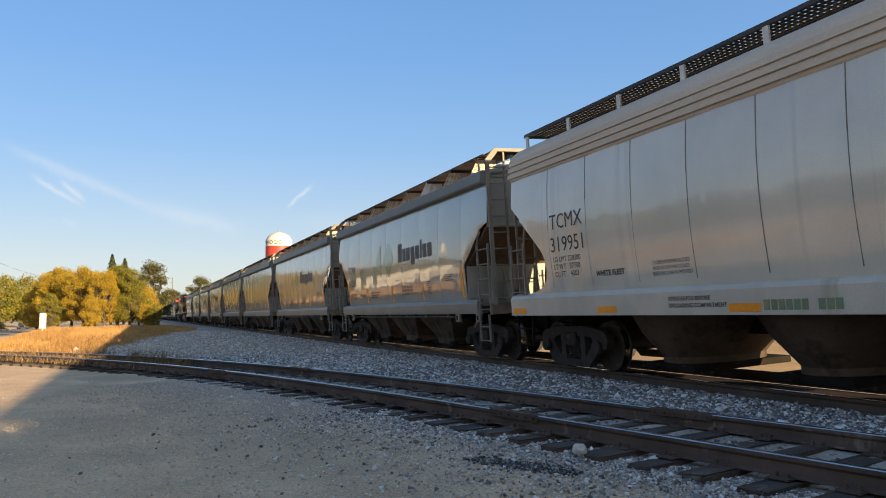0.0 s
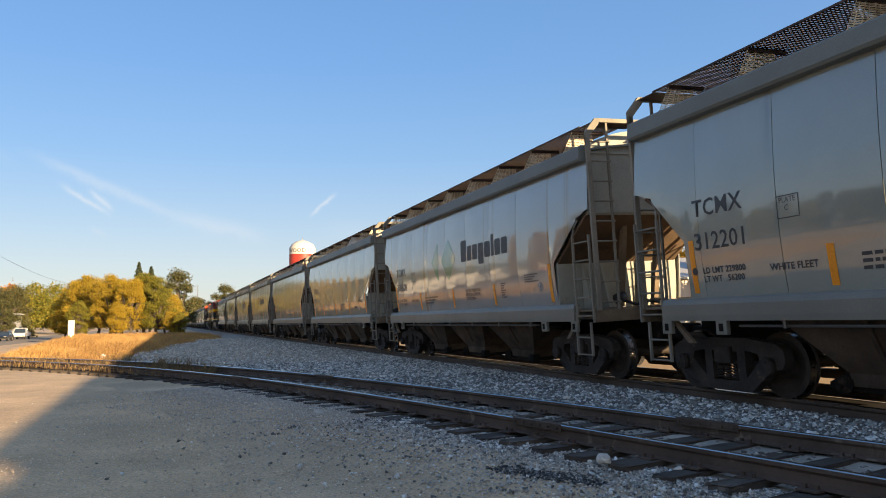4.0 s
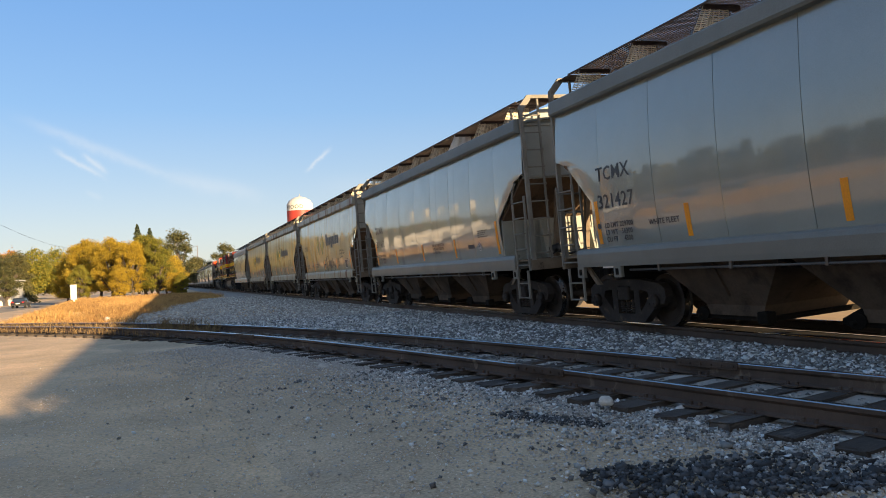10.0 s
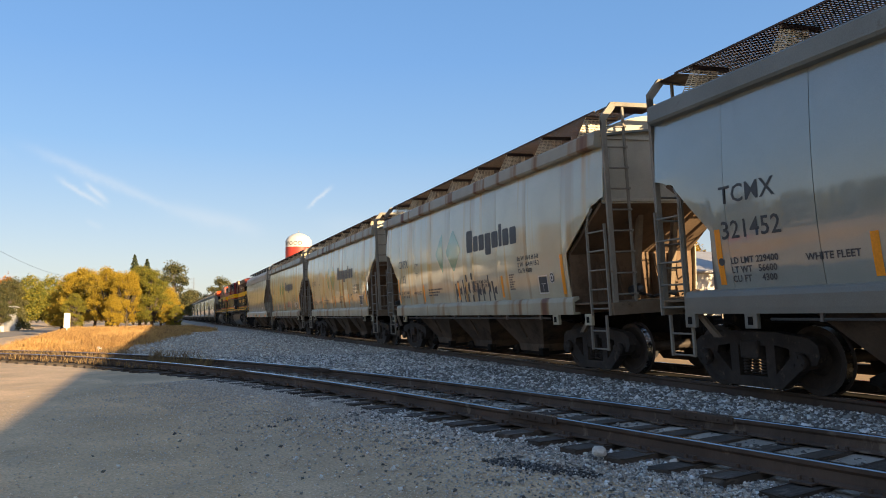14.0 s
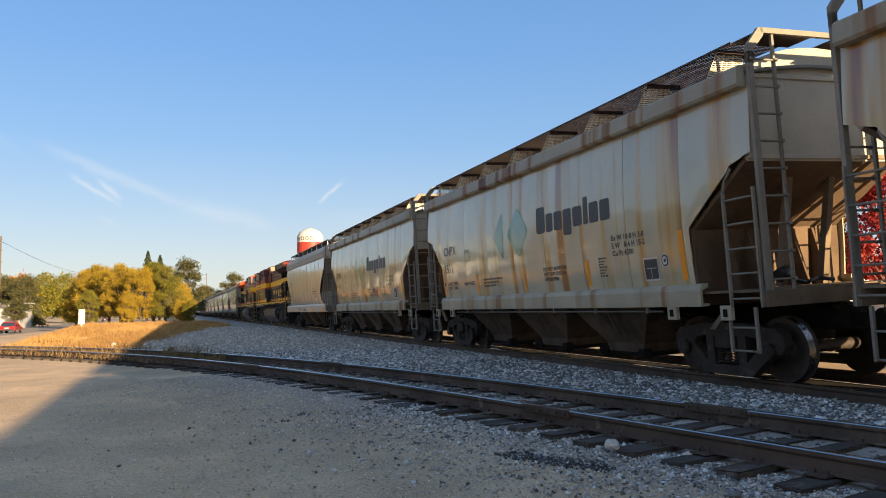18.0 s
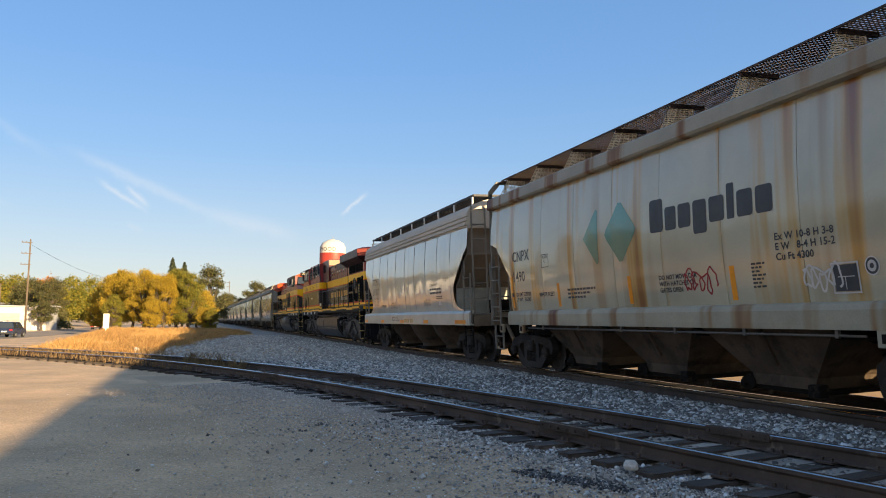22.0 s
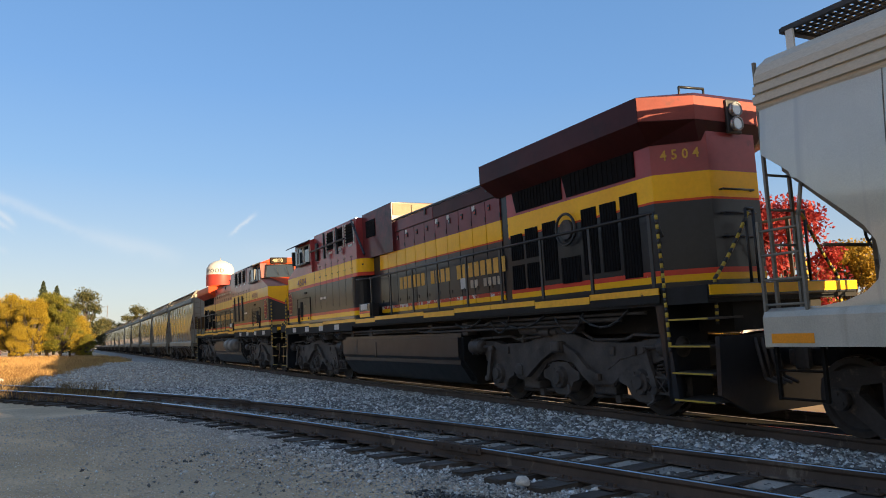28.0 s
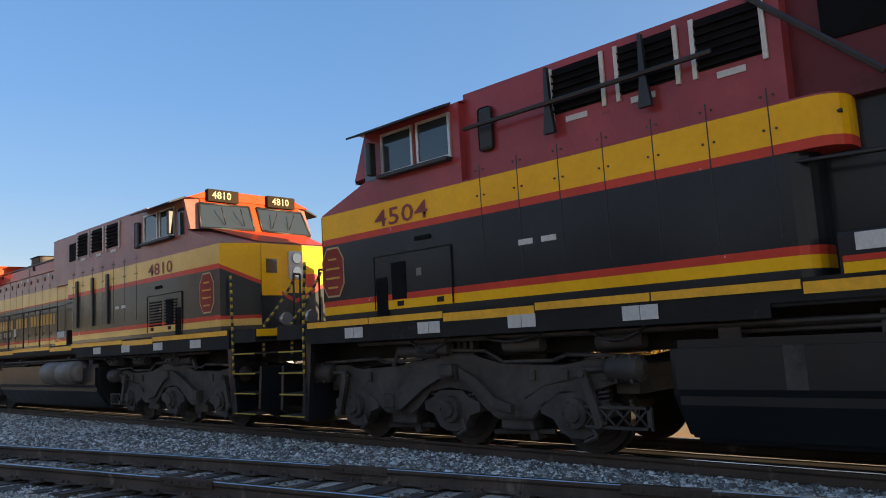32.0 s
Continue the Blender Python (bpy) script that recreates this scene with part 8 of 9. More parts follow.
# ---- trees, grass, road and what stands round the yard ----
def leaf_material(name, stops, rough=0.7, through=0.35):
    """Leaves coloured one by one out of a ramp, letting some light through."""
    m = bpy.data.materials.new(name)
    m.use_nodes = True
    n, l = m.node_tree.nodes, m.node_tree.links
    geo = n.new("ShaderNodeNewGeometry")
    info = n.new("ShaderNodeObjectInfo")
    add = n.new("ShaderNodeMath")
    add.operation = "MULTIPLY_ADD"
    add.inputs[1].default_value = 0.8
    l.new(geo.outputs["Random Per Island"], add.inputs[0])
    sc = n.new("ShaderNodeMath")
    sc.operation = "MULTIPLY"
    sc.inputs[1].default_value = 0.2
    l.new(info.outputs["Random"], sc.inputs[0])
    l.new(sc.outputs[0], add.inputs[2])
    r = n.new("ShaderNodeValToRGB")
    el = r.color_ramp.elements
    el[0].position, el[0].color = 0.0, (*stops[0], 1)
    el[1].position, el[1].color = 1.0, (*stops[-1], 1)
    for i, c in enumerate(stops[1:-1]):
        e = el.new((i + 1) / (len(stops) - 1))
        e.color = (*c, 1)
    l.new(add.outputs[0], r.inputs[0])
    b = n["Principled BSDF"]
    b.inputs["Roughness"].default_value = rough
    l.new(r.outputs[0], b.inputs["Base Color"])
    tr = n.new("ShaderNodeBsdfTranslucent")
    l.new(r.outputs[0], tr.inputs[0])
    mx = n.new("ShaderNodeMixShader")
    mx.inputs[0].default_value = through
    l.new(b.outputs[0], mx.inputs[1])
    l.new(tr.outputs[0], mx.inputs[2])
    l.new(mx.outputs[0], n["Material Output"].inputs[0])
    return m


M["leaf_gold"] = leaf_material("golden_leaves", [(0.19, 0.150, 0.016), (0.30, 0.215, 0.018), (0.40, 0.275, 0.020), (0.45, 0.305, 0.022), (0.30, 0.210, 0.018)])
M["leaf_lime"] = leaf_material("yellow_green_leaves", [(0.07, 0.088, 0.016), (0.14, 0.145, 0.018), (0.23, 0.20, 0.02), (0.33, 0.25, 0.02)])
M["leaf_green"] = leaf_material("dull_green_leaves", [(0.04, 0.05, 0.02), (0.075, 0.08, 0.028), (0.12, 0.11, 0.035), (0.17, 0.135, 0.04)])
M["leaf_orange"] = leaf_material("orange_leaves", [(0.14, 0.06, 0.01), (0.34, 0.13, 0.012), (0.46, 0.18, 0.012), (0.30, 0.18, 0.02)])
M["leaf_maple"] = leaf_material("golden_maple_leaves", [(0.10, 0.075, 0.012), (0.28, 0.17, 0.015), (0.42, 0.25, 0.018), (0.34, 0.24, 0.02)])
M["leaf_red"] = leaf_material("scarlet_leaves", [(0.16, 0.012, 0.012), (0.30, 0.022, 0.02), (0.40, 0.04, 0.03), (0.26, 0.03, 0.02)])
M["needle"] = leaf_material("dark_needles", [(0.012, 0.022, 0.012), (0.03, 0.045, 0.02), (0.045, 0.055, 0.028)], through=0.1)
M["bark"] = material("grey_brown_bark", (0.095, 0.075, 0.058), 0.9, vary=0.3, fine=20, coarse=3, bump=0.6, bump_scale=18, stretch=(1, 1, 0.3))
M["dry_grass"] = leaf_material("dry_golden_grass", [(0.34, 0.19, 0.06), (0.52, 0.305, 0.105), (0.64, 0.40, 0.14), (0.72, 0.48, 0.20)], 0.8, 0.4)
M["brown_grass"] = leaf_material("brown_seeding_grass", [(0.20, 0.105, 0.040), (0.34, 0.19, 0.070), (0.44, 0.26, 0.10)], 0.8, 0.4)
M["weed"] = leaf_material("brown_weeds", [(0.12, 0.075, 0.035), (0.22, 0.14, 0.06), (0.30, 0.21, 0.09)], 0.8, 0.3)


def cards(name, V, mat):
    """Quads from an array (n, 4, 3) as one mesh."""
    n = len(V)
    me = bpy.data.meshes.new(name)
    me.vertices.add(n * 4)
    me.vertices.foreach_set("co", V.reshape(-1))
    me.loops.add(n * 4)
    me.loops.foreach_set("vertex_index", np.arange(n * 4))
    me.polygons.add(n)
    me.polygons.foreach_set("loop_start", np.arange(n) * 4)
    me.update()
    me.validate()
    me.materials.append(mat)
    return me


def leaf_cards(rng, P, size, droop=0.0):
    n = len(P)
    a = rng.normal(size=(n, 3))
    a /= np.linalg.norm(a, axis=1, keepdims=True)
    b = np.cross(a, rng.normal(size=(n, 3)))
    b /= np.linalg.norm(b, axis=1, keepdims=True)
    s = size * rng.uniform(0.6, 1.35, (n, 1))
    return np.stack([P - a * s - b * s * 0.1, P + b * s * 0.62, P + a * s, P - b * s * 0.55], 1)


def broadleaf(name, h, w, mat, seed, leaves=30000, low=0.06, size=0.064, clumps=40):
    """A tree: tapered trunk, limbs to the clumps, and a crown of leaves in uneven clumps with gaps."""
    rng = np.random.default_rng(seed)
    tree = new(name)
    C = []
    for k in range(clumps):
        t = rng.uniform(0, 1)
        z = h * (low + 0.10 + (0.86 - low) * t)
        rad = w * (0.34 + 0.66 * math.sin(math.pi * min(1, 0.18 + 0.80 * t))) * math.sqrt(rng.uniform(0.05, 1)) * 0.80
        a = rng.uniform(0, 2 * math.pi)
        C.append((rad * math.cos(a), rad * math.sin(a), z, w * rng.uniform(0.14, 0.34) * (40 / clumps) ** 0.35))
    C.append((0, 0, h * 0.90, w * 0.22))
    C = np.array(C)
    bm = bmesh.new()
    pts = [Vector((0.12 * w * rng.normal() * (i > 0) * 0.3, 0.12 * w * rng.normal() * (i > 0) * 0.3, h * q)) for i, q in enumerate((0, 0.12, 0.25, 0.40, 0.58, 0.75))]
    r0 = 0.028 * h
    for i in range(5):
        rod(bm, pts[i], pts[i + 1], r0 * (1 - i * 0.18), 8, r0 * (1 - (i + 1) * 0.18), cap=False)
    for x, y, z, r in C:
        j = min(4, max(1, int(z / h * 5) - 1))
        rod(bm, pts[j], (x * 0.5, y * 0.5, (z + pts[j].z) / 2), r0 * 0.32, 5, r0 * 0.2, cap=False)
        rod(bm, (x * 0.5, y * 0.5, (z + pts[j].z) / 2), (x, y, z), r0 * 0.2, 5, r0 * 0.05, cap=False)
    part("trunk", bm, M["bark"], tree)
    k = rng.integers(0, len(C), leaves)
    d = rng.normal(size=(leaves, 3))
    d /= np.linalg.norm(d, axis=1, keepdims=True)
    P = C[k, :3] + d * (C[k, 3] * rng.uniform(0.05, 1.5, leaves) ** 0.75)[:, None] * np.array([1, 1, 0.75])
    P[:, 2] = np.maximum(P[:, 2], h * low * 0.6)
    ob = new("crown", cards("crown", leaf_cards(rng, P, size), mat))
    ob.parent = tree
    return tree


def conifer(name, h, w, seed, mat="needle", leaves=3600):
    rng = np.random.default_rng(seed)
    tree = new(name)
    bm = bmesh.new()
    rod(bm, (0, 0, 0), (0, 0, h * 0.97), 0.018 * h, 8, 0.02)
    part("trunk", bm, M["bark"], tree)
    t = rng.uniform(0, 1, leaves) ** 1.4
    tier = t
    rad = (0.12 + w * (1 - t)) * rng.uniform(0.1, 1.0, leaves) ** 0.6 * (1.0 - 0.35 * (t * 14 % 1))
    a = rng.uniform(0, 2 * np.pi, leaves)
    P = np.stack([rad * np.cos(a), rad * np.sin(a), h * (0.10 + 0.90 * tier) - rad * 0.22], 1)
    ob = new("crown", cards("crown", leaf_cards(rng, P, 0.20), M[mat]))
    ob.parent = tree
    return tree


def polar(az, d):
    a = radians(az)
    return d * math.sin(a), d * math.cos(a)


def stand(ob, x, y, turn=0.0, s=1.0):
    ob.matrix_basis = pose(x, y, ground_z(x, y) - 0.03, 0, 0, turn) @ Matrix.Scale(s, 4)
    return ob


rng_l = random.Random(11)
GOLD = [broadleaf("autumn_tree", 7.6, 2.9, M["leaf_gold"], 21, clumps=85), broadleaf("autumn_tree", 7.0, 2.6, M["leaf_gold"], 22, clumps=75), broadleaf("autumn_tree", 7.4, 2.5, M["leaf_lime"], 23, clumps=75)]
SPOTS = [(-6.6, 131, 1, 0.98), (-6.0, 127, 0, 1.14), (-5.3, 120, 0, 1.17), (-4.5, 116, 1, 1.19), (-3.7, 110, 0, 1.09), (-3.0, 109, 1, 1.08), (-2.4, 104, 0, 0.98), (-1.5, 107, 2, 1.14), (-0.7, 104, 2, 1.05), (-0.1, 112, 1, 0.90), (0.5, 120, 1, 0.80), (-5.8, 99, 2, 0.60), (-3.3, 95, 1, 0.55), (0.95, 97, 2, 0.40), (0.4, 99, 1, 0.45)]
used = set()
for az, d, k, s in SPOTS:
    x, y = polar(az, d)
    base = GOLD[k]
    t = base if k not in used else copy_thing(base, Matrix.Identity(4))
    used.add(k)
    stand(t, x, y, rng_l.uniform(0, 360), s)
    tagged(t, "golden yellow autumn tree beside the dry grass" if k < 2 else "yellow-green tree among golden ones", "tree", "trees beyond the dry grass")
for az, d, h, w in ((-1.97, 150, 13.2, 4.0), (-1.14, 150, 12.4, 4.0)):
    x, y = polar(az, d)
    tagged(stand(conifer("spruce_tree", h, w, int(h * 10)), x, y), "tall dark spruce behind the yellow trees", "tree", "spruces")
x, y = polar(-9.45, 166)
tagged(stand(conifer("spruce_tree", 9.6, 4.0, 77, "leaf_green", 4600), x, y), "broad dull green spruce beside the road", "tree")
GREEN = broadleaf("green_tree", 10.5, 3.4, M["leaf_green"], 31, 9000, 0.14, 0.15, 34)
tagged(stand(GREEN, *polar(0.75, 140), 0, 1.05), "tall dull green tree with a ragged crown", "tree", "green trees")
for az, d, s in ((2.3, 210, 0.78), (3.0, 215, 0.72), (1.9, 230, 0.9), (4.0, 205, 1.12), (5.4, 260, 0.9), (-10.2, 150, 0.8), (-10.9, 160, 0.92), (-9.6, 165, 0.95), (-11.6, 170, 0.85)):
    t = copy_thing(GREEN, Matrix.Identity(4))
    tagged(stand(t, *polar(az, d), rng_l.uniform(0, 360), s), "dull green tree in the distance", "tree", "green trees")
BIG = broadleaf("maple_tree", 11.2, 4.6, M["leaf_maple"], 41, 30000, 0.08, 0.14, 90)
tagged(stand(BIG, *polar(-20.3, 76)), "large golden green maple beside the crossing", "tree")
# far wooded skyline: a long band of small clumps
def skyline(name, spots, mat, label):
    rng = np.random.default_rng(len(spots) + 3)
    P = []
    for x, y, h, w in spots:
        n = 3600
        d = rng.normal(size=(n, 3))
        d /= np.linalg.norm(d, axis=1, keepdims=True)
        P.append(np.array([x, y, h * 0.55]) + np.array([0.0, 0.0, 1.0]) * rng.normal(0, 0.5, (n, 1)) + d * np.array([w, w, h * 0.45]) * rng.uniform(0.75, 1.05, (n, 1)))
    ob = new(name, cards(name, leaf_cards(rng, np.concatenate(P), 0.27), mat))
    return tagged(ob, label, "woods", kind="stuff")


skyline("far_woods", [(*polar(-19 + 0.42 * i, 240 + 20 * math.sin(i * 1.7)), 10.5 + 2.2 * math.sin(i * 2.3), 3.6) for i in range(30)], M["leaf_lime"], "mixed autumn woods on the skyline")
skyline("orange_woods", [(*polar(a, 232), h, 3.0) for a, h in ((-13.6, 11.5), (-14.3, 10.5), (-9.9, 12.5), (-10.4, 11.5), (-12.2, 10.8), (-16.0, 10.6))], M["leaf_orange"], "orange autumn trees on the skyline")
skyline("distant_woods", [(*polar(-40 + 1.3 * i, 420), 13 + 3 * math.sin(i * 1.9), 9) for i in range(62)], M["leaf_green"], "dark wooded skyline far off")
# trees behind the viewer's side, mirrored in the cars
WOOD = [GOLD[0], GOLD[2], GREEN, BIG]
for i in range(46):
    y = -66 + 3.4 * i
    k = (2, 2, 1, 2, 2, 1)[i % 6]
    if y < -48:
        continue
    t = copy_thing(WOOD[k], Matrix.Identity(4))
    s = (0.85, 0.82, 0.66, 0.58)[k] * rng_l.uniform(1.2, 1.5)
    tagged(stand(t, -62 + rng_l.uniform(-6, 6) - 0.25 * max(0, y - 30), y, rng_l.uniform(0, 360), s), "autumn tree on the edge of the yard", "tree", "trees round the yard")
for i in range(14):
    t = copy_thing(WOOD[(2, 1, 3)[i % 3]], Matrix.Identity(4))
    tagged(stand(t, -55 + 9 * i, -78 + rng_l.uniform(-6, 6), rng_l.uniform(0, 360), 1.0), "tree behind the yard", "tree", "trees round the yard")
for i in range(14):
    k = (2, 2, 1, 2)[i % 4]
    t = copy_thing(WOOD[k], Matrix.Identity(4))
    tagged(stand(t, *polar(-24.5 - 2.6 * i, 88 + rng_l.uniform(-6, 6)), rng_l.uniform(0, 360), (1.25, 1.3, 0.95, 0.85)[k] * rng_l.uniform(0.85, 1.2)), "autumn tree beyond the road", "tree", "trees round the yard")
# beyond the train
RED = broadleaf("red_maple_tree", 10.2, 4.0, M["leaf_red"], 51, 12000, 0.10, 0.14, 40)
tagged(stand(RED, *polar(51.6, 50)), "scarlet maple tree beyond the train", "tree")
for az, d, k, s in ((46.8, 58, 3, 0.72), (55.6, 56, 3, 0.70), (58.5, 66, 2, 0.8), (43.5, 75, 2, 0.9), (39.0, 85, 3, 0.8), (62, 60, 3, 0.7), (34, 100, 2, 0.9)):
    t = copy_thing(WOOD[k], Matrix.Identity(4))
    tagged(stand(t, *polar(az, d), rng_l.uniform(0, 360), s), "yellow-green tree beyond the train", "tree", "trees beyond the train")


def warehouse(name, x0, x1, y0, y1, z0, h, roof, label, wall="white_paint", doors=()):
    b = new(name)
    bm = bmesh.new()
    t = 0.25
    for a in ((x0, x1, y0, y0 + t), (x0, x1, y1 - t, y1), (x0, x0 + t, y0 + t, y1 - t), (x1 - t, x1, y0 + t, y1 - t)):
        box(bm, *a, z0, z0 + h)
    part("wall", bm, M[wall], b)
    bm = bmesh.new()
    ym = (y0 + y1) / 2
    prism(bm, [(y0 - 0.4, z0 + h), (ym, z0 + h + roof), (y1 + 0.4, z0 + h), (y1 + 0.4, z0 + h + 0.15), (ym, z0 + h + roof + 0.2), (y0 - 0.4, z0 + h + 0.15)], "x", x0 - 0.4, x1 + 0.4)
    part("roof", fixed(bm), M["roof_grey"] if roof > 0.5 else M["white_paint"], b)
    for xa, xb, za, zb in doors:
        bm = bmesh.new()
        box(bm, xa, xb, y0 - 0.06, y0 - 0.005, z0 + za, z0 + zb)
        part("door", bm, M["roof_grey"], b)
    return tagged(b, label, "building")


warehouse("warehouse", 30, 75, 44, 60, 0.0, 4.2, 2.2, "low white warehouse with grey gabled roof beyond the train")
warehouse("industrial_building", -49, -26.3, 150, 166, -0.95, 4.3, 0.2, "long low white industrial building beyond the road", doors=((-47, -43.6, 0, 2.9), (-41.4, -38, 0, 2.9), (-34, -30.6, 0, 3.1)))
warehouse("industrial_building", -66, -42, 182, 202, -0.95, 5.3, 0.2, "white flat-roofed building behind another")
warehouse("yard_shed", -84, -77, 60, 68, -0.95, 3.2, 0.8, "pale shed on the edge of the yard")

# water towers
def water_tower(name, x, y, top, r, legs, label, red=True):
    w = new(name)
    bm = bmesh.new()
    prof = [(0.02, top), (r * 0.45, top - r * 0.12), (r * 0.82, top - r * 0.34), (r, top - r * 0.65), (r, top - r * 1.15), (r, top - r * 1.9), (r * 0.9, top - r * 2.2), (r * 0.3, top - r * 2.6)]
    n = 40
    rings = [[bm.verts.new((q * math.cos(2 * math.pi * i / n), q * math.sin(2 * math.pi * i / n), z)) for i in range(n)] for q, z in prof]
    for j in range(len(rings) - 1):
        for i in range(n):
            f = bm.faces.new((rings[j][i], rings[j + 1][i], rings[j + 1][(i + 1) % n], rings[j][(i + 1) % n]))
            f.smooth = True
            f.material_index = 1 if red and j >= 4 else 0
    tank_part = part("tank", fixed(bm), [M["white_paint"], M["tower_red"]], w)
    bm = bmesh.new()
    for k in range(legs):
        a = 2 * math.pi * (k + 0.3) / legs
        rod(bm, (r * 0.95 * math.cos(a), r * 0.95 * math.sin(a), top - r * 2.0), (r * 1.25 * math.cos(a), r * 1.25 * math.sin(a), 0), 0.35, 8)
    rod(bm, (0, 0, top - r * 2.5), (0, 0, 0), 0.7, 10)
    part("legs", bm, M["white_paint"], w)
    bm = bmesh.new()
    rod(bm, (0, 0, top - 0.2), (0, 0, top + r * 0.18), 0.15, 8)
    part("vent", bm, M["galv"], w)
    if red:
        me = lettering("WOOD", r * 0.42, 0.03)
        d = math.atan2(-x, -y)
        on_side("lettering", me, lambda u, v: (1.005 * r * math.sin(d + 1.25 - u / r), 1.005 * r * math.cos(d + 1.25 - u / r), top - r * 1.02 + v), M["text"], tank_part)
    w.matrix_basis = pose(x, y, 0)
    return tagged(w, label, "water tower")


water_tower("water_tower", *polar(9.7, 345), 39.6, 6.0, 6, "white water tower with red lower band behind the train")
water_tower("water_tower", *polar(-18.15, 250), 23.0, 3.2, 4, "white water tower on slim legs behind the maple", red=False)

# road, crossing and signs
ROAD = [(-115, -190), (-64, -50), (-48, 0), (-38, 31), (-30.4, 56), (-27.1, 67.5), (-24, 82.5), (-22.1, 97.5), (-21.5, 115), (-21.5, 156), (-21.7, 225), (-22, 400)]


def road_point(i, off):
    a, b = Vector(ROAD[max(0, i - 1)]), Vector(ROAD[min(len(ROAD) - 1, i + 1)])
    d = (b - a).normalized()
    return Vector(ROAD[i]) + Vector((d.y, -d.x)) * off


rv = []
for i in range(len(ROAD)):
    for off in (-4.0, -3.8, 0.0, 3.8, 4.0):
        q = road_point(i, off)
        rv.append((q.x, q.y, ground_z(q.x, q.y) + (0.03 if abs(off) < 3.9 else -0.06)))
rf = [(j * 5 + i, j * 5 + i + 1, (j + 1) * 5 + i + 1, (j + 1) * 5 + i) for j in range(len(ROAD) - 1) for i in range(4)]
rme = bpy.data.meshes.new("road")
rme.from_pydata(rv, [], rf)
rme.materials.append(M["asphalt"])
tagged(new("road", rme), "grey asphalt road crossing the siding", "road", kind="structure")


def crossbuck(x, y):
    s = new("crossing_sign")
    bm = bmesh.new()
    box(bm, -0.06, 0.06, -0.05, 0.05, 0, 2.55)
    part("post", bm, M["white_paint"], s)
    for k, a in enumerate((45, -45)):
        bm = bmesh.new()
        box(bm, -0.62, 0.62, -0.075 - 0.02 * k, -0.06 - 0.02 * k, -0.11, 0.11)
        bmesh.ops.rotate(bm, verts=bm.verts[:], matrix=Matrix.Rotation(radians(a), 3, "Y"))
        bmesh.ops.translate(bm, verts=bm.verts[:], vec=(0, 0, 2.55))
        blade = part("blade", bm, M["white_paint"], s)
        bm = bmesh.new()
        for u in (-0.45, -0.28, 0.2, 0.38):
            box(bm, u, u + 0.12, -0.082 - 0.02 * k, -0.078 - 0.02 * k, -0.05, 0.05)
        bmesh.ops.rotate(bm, verts=bm.verts[:], matrix=Matrix.Rotation(radians(a), 3, "Y"))
        bmesh.ops.translate(bm, verts=bm.verts[:], vec=(0, 0, 2.55))
        part("letter_bars", bm, M["text"], blade)
    bm = bmesh.new()
    prism(bm, [(-0.46, 2.08), (0.46, 2.08), (0, 1.30)], "y", -0.085, -0.07, 0)
    prism(bm, [(-0.19, 1.93), (0.19, 1.93), (0, 1.61)], "y", -0.092, -0.08, 1)
    part("yield_plate", bm, [M["yield_red"], M["white_paint"]], s, "red bordered yield triangle")
    return tagged(stand(s, x, y, 14), "white crossbuck with a red yield triangle on a post", "sign")


M["yield_red"] = material("sign_red", (0.36, 0.010, 0.014), 0.9, spec=0.04, vary=0.08)
crossbuck(*polar(-15.8, 52))
sb = new("sign_board")
bm = bmesh.new()
box(bm, -0.25, 0.25, -0.02, 0.0, 0.60, 1.90)
part("panel", bm, M["white_paint"], sb)
bm = bmesh.new()
box(bm, -0.05, 0.05, 0.0, 0.06, 0, 1.5)
box(bm, -0.14, 0.14, -0.03, -0.02, 1.62, 1.80)
part("post", bm, M["galv"], sb)
tagged(stand(sb, *polar(-6.2, 72), 8), "plain white upright sign board in dry grass", "sign")
mk = new("track_marker")
bm = bmesh.new()
bmesh.ops.create_icosphere(bm, subdivisions=3, radius=0.125, matrix=Matrix.Translation((0, 0, 0.13)))
for v in bm.verts:
    v.co += Vector((noise.noise(v.co * 6), noise.noise(v.co * 6 + Vector((9, 0, 0))), noise.noise(v.co * 6 + Vector((0, 9, 0))))) * 0.02
part("shell", bm, M["white_paint"], mk, smooth=True)
bm = bmesh.new()
rod(bm, (0, 0, -0.1), (0, 0, 0.16), 0.03, 8)
part("stake", bm, M["galv"], mk)
tagged(stand(mk, *polar(-4.11, 34.3)), "white round marker beside the siding", "marker")


def utility_pole(x, y, h, arms, label):
    p = new("utility_pole")
    bm = bmesh.new()
    rod(bm, (0, 0, 0), (0, 0, h), 0.14, 10, 0.09)
    part("pole", bm, M["wood_pole"], p)
    for k in range(arms):
        z = h - 0.5 - k * 1.55
        bm = bmesh.new()
        box(bm, -1.1, 0.25, -0.05, 0.05, z, z + 0.09)
        for u in (-1.0, -0.5):
            rod(bm, (u, 0, z + 0.09), (u, 0, z + 0.26), 0.05, 6)
        part("crossarm", bm, M["wood_pole"], p)
    return tagged(stand(p, x, y), label, "pole", "utility poles")


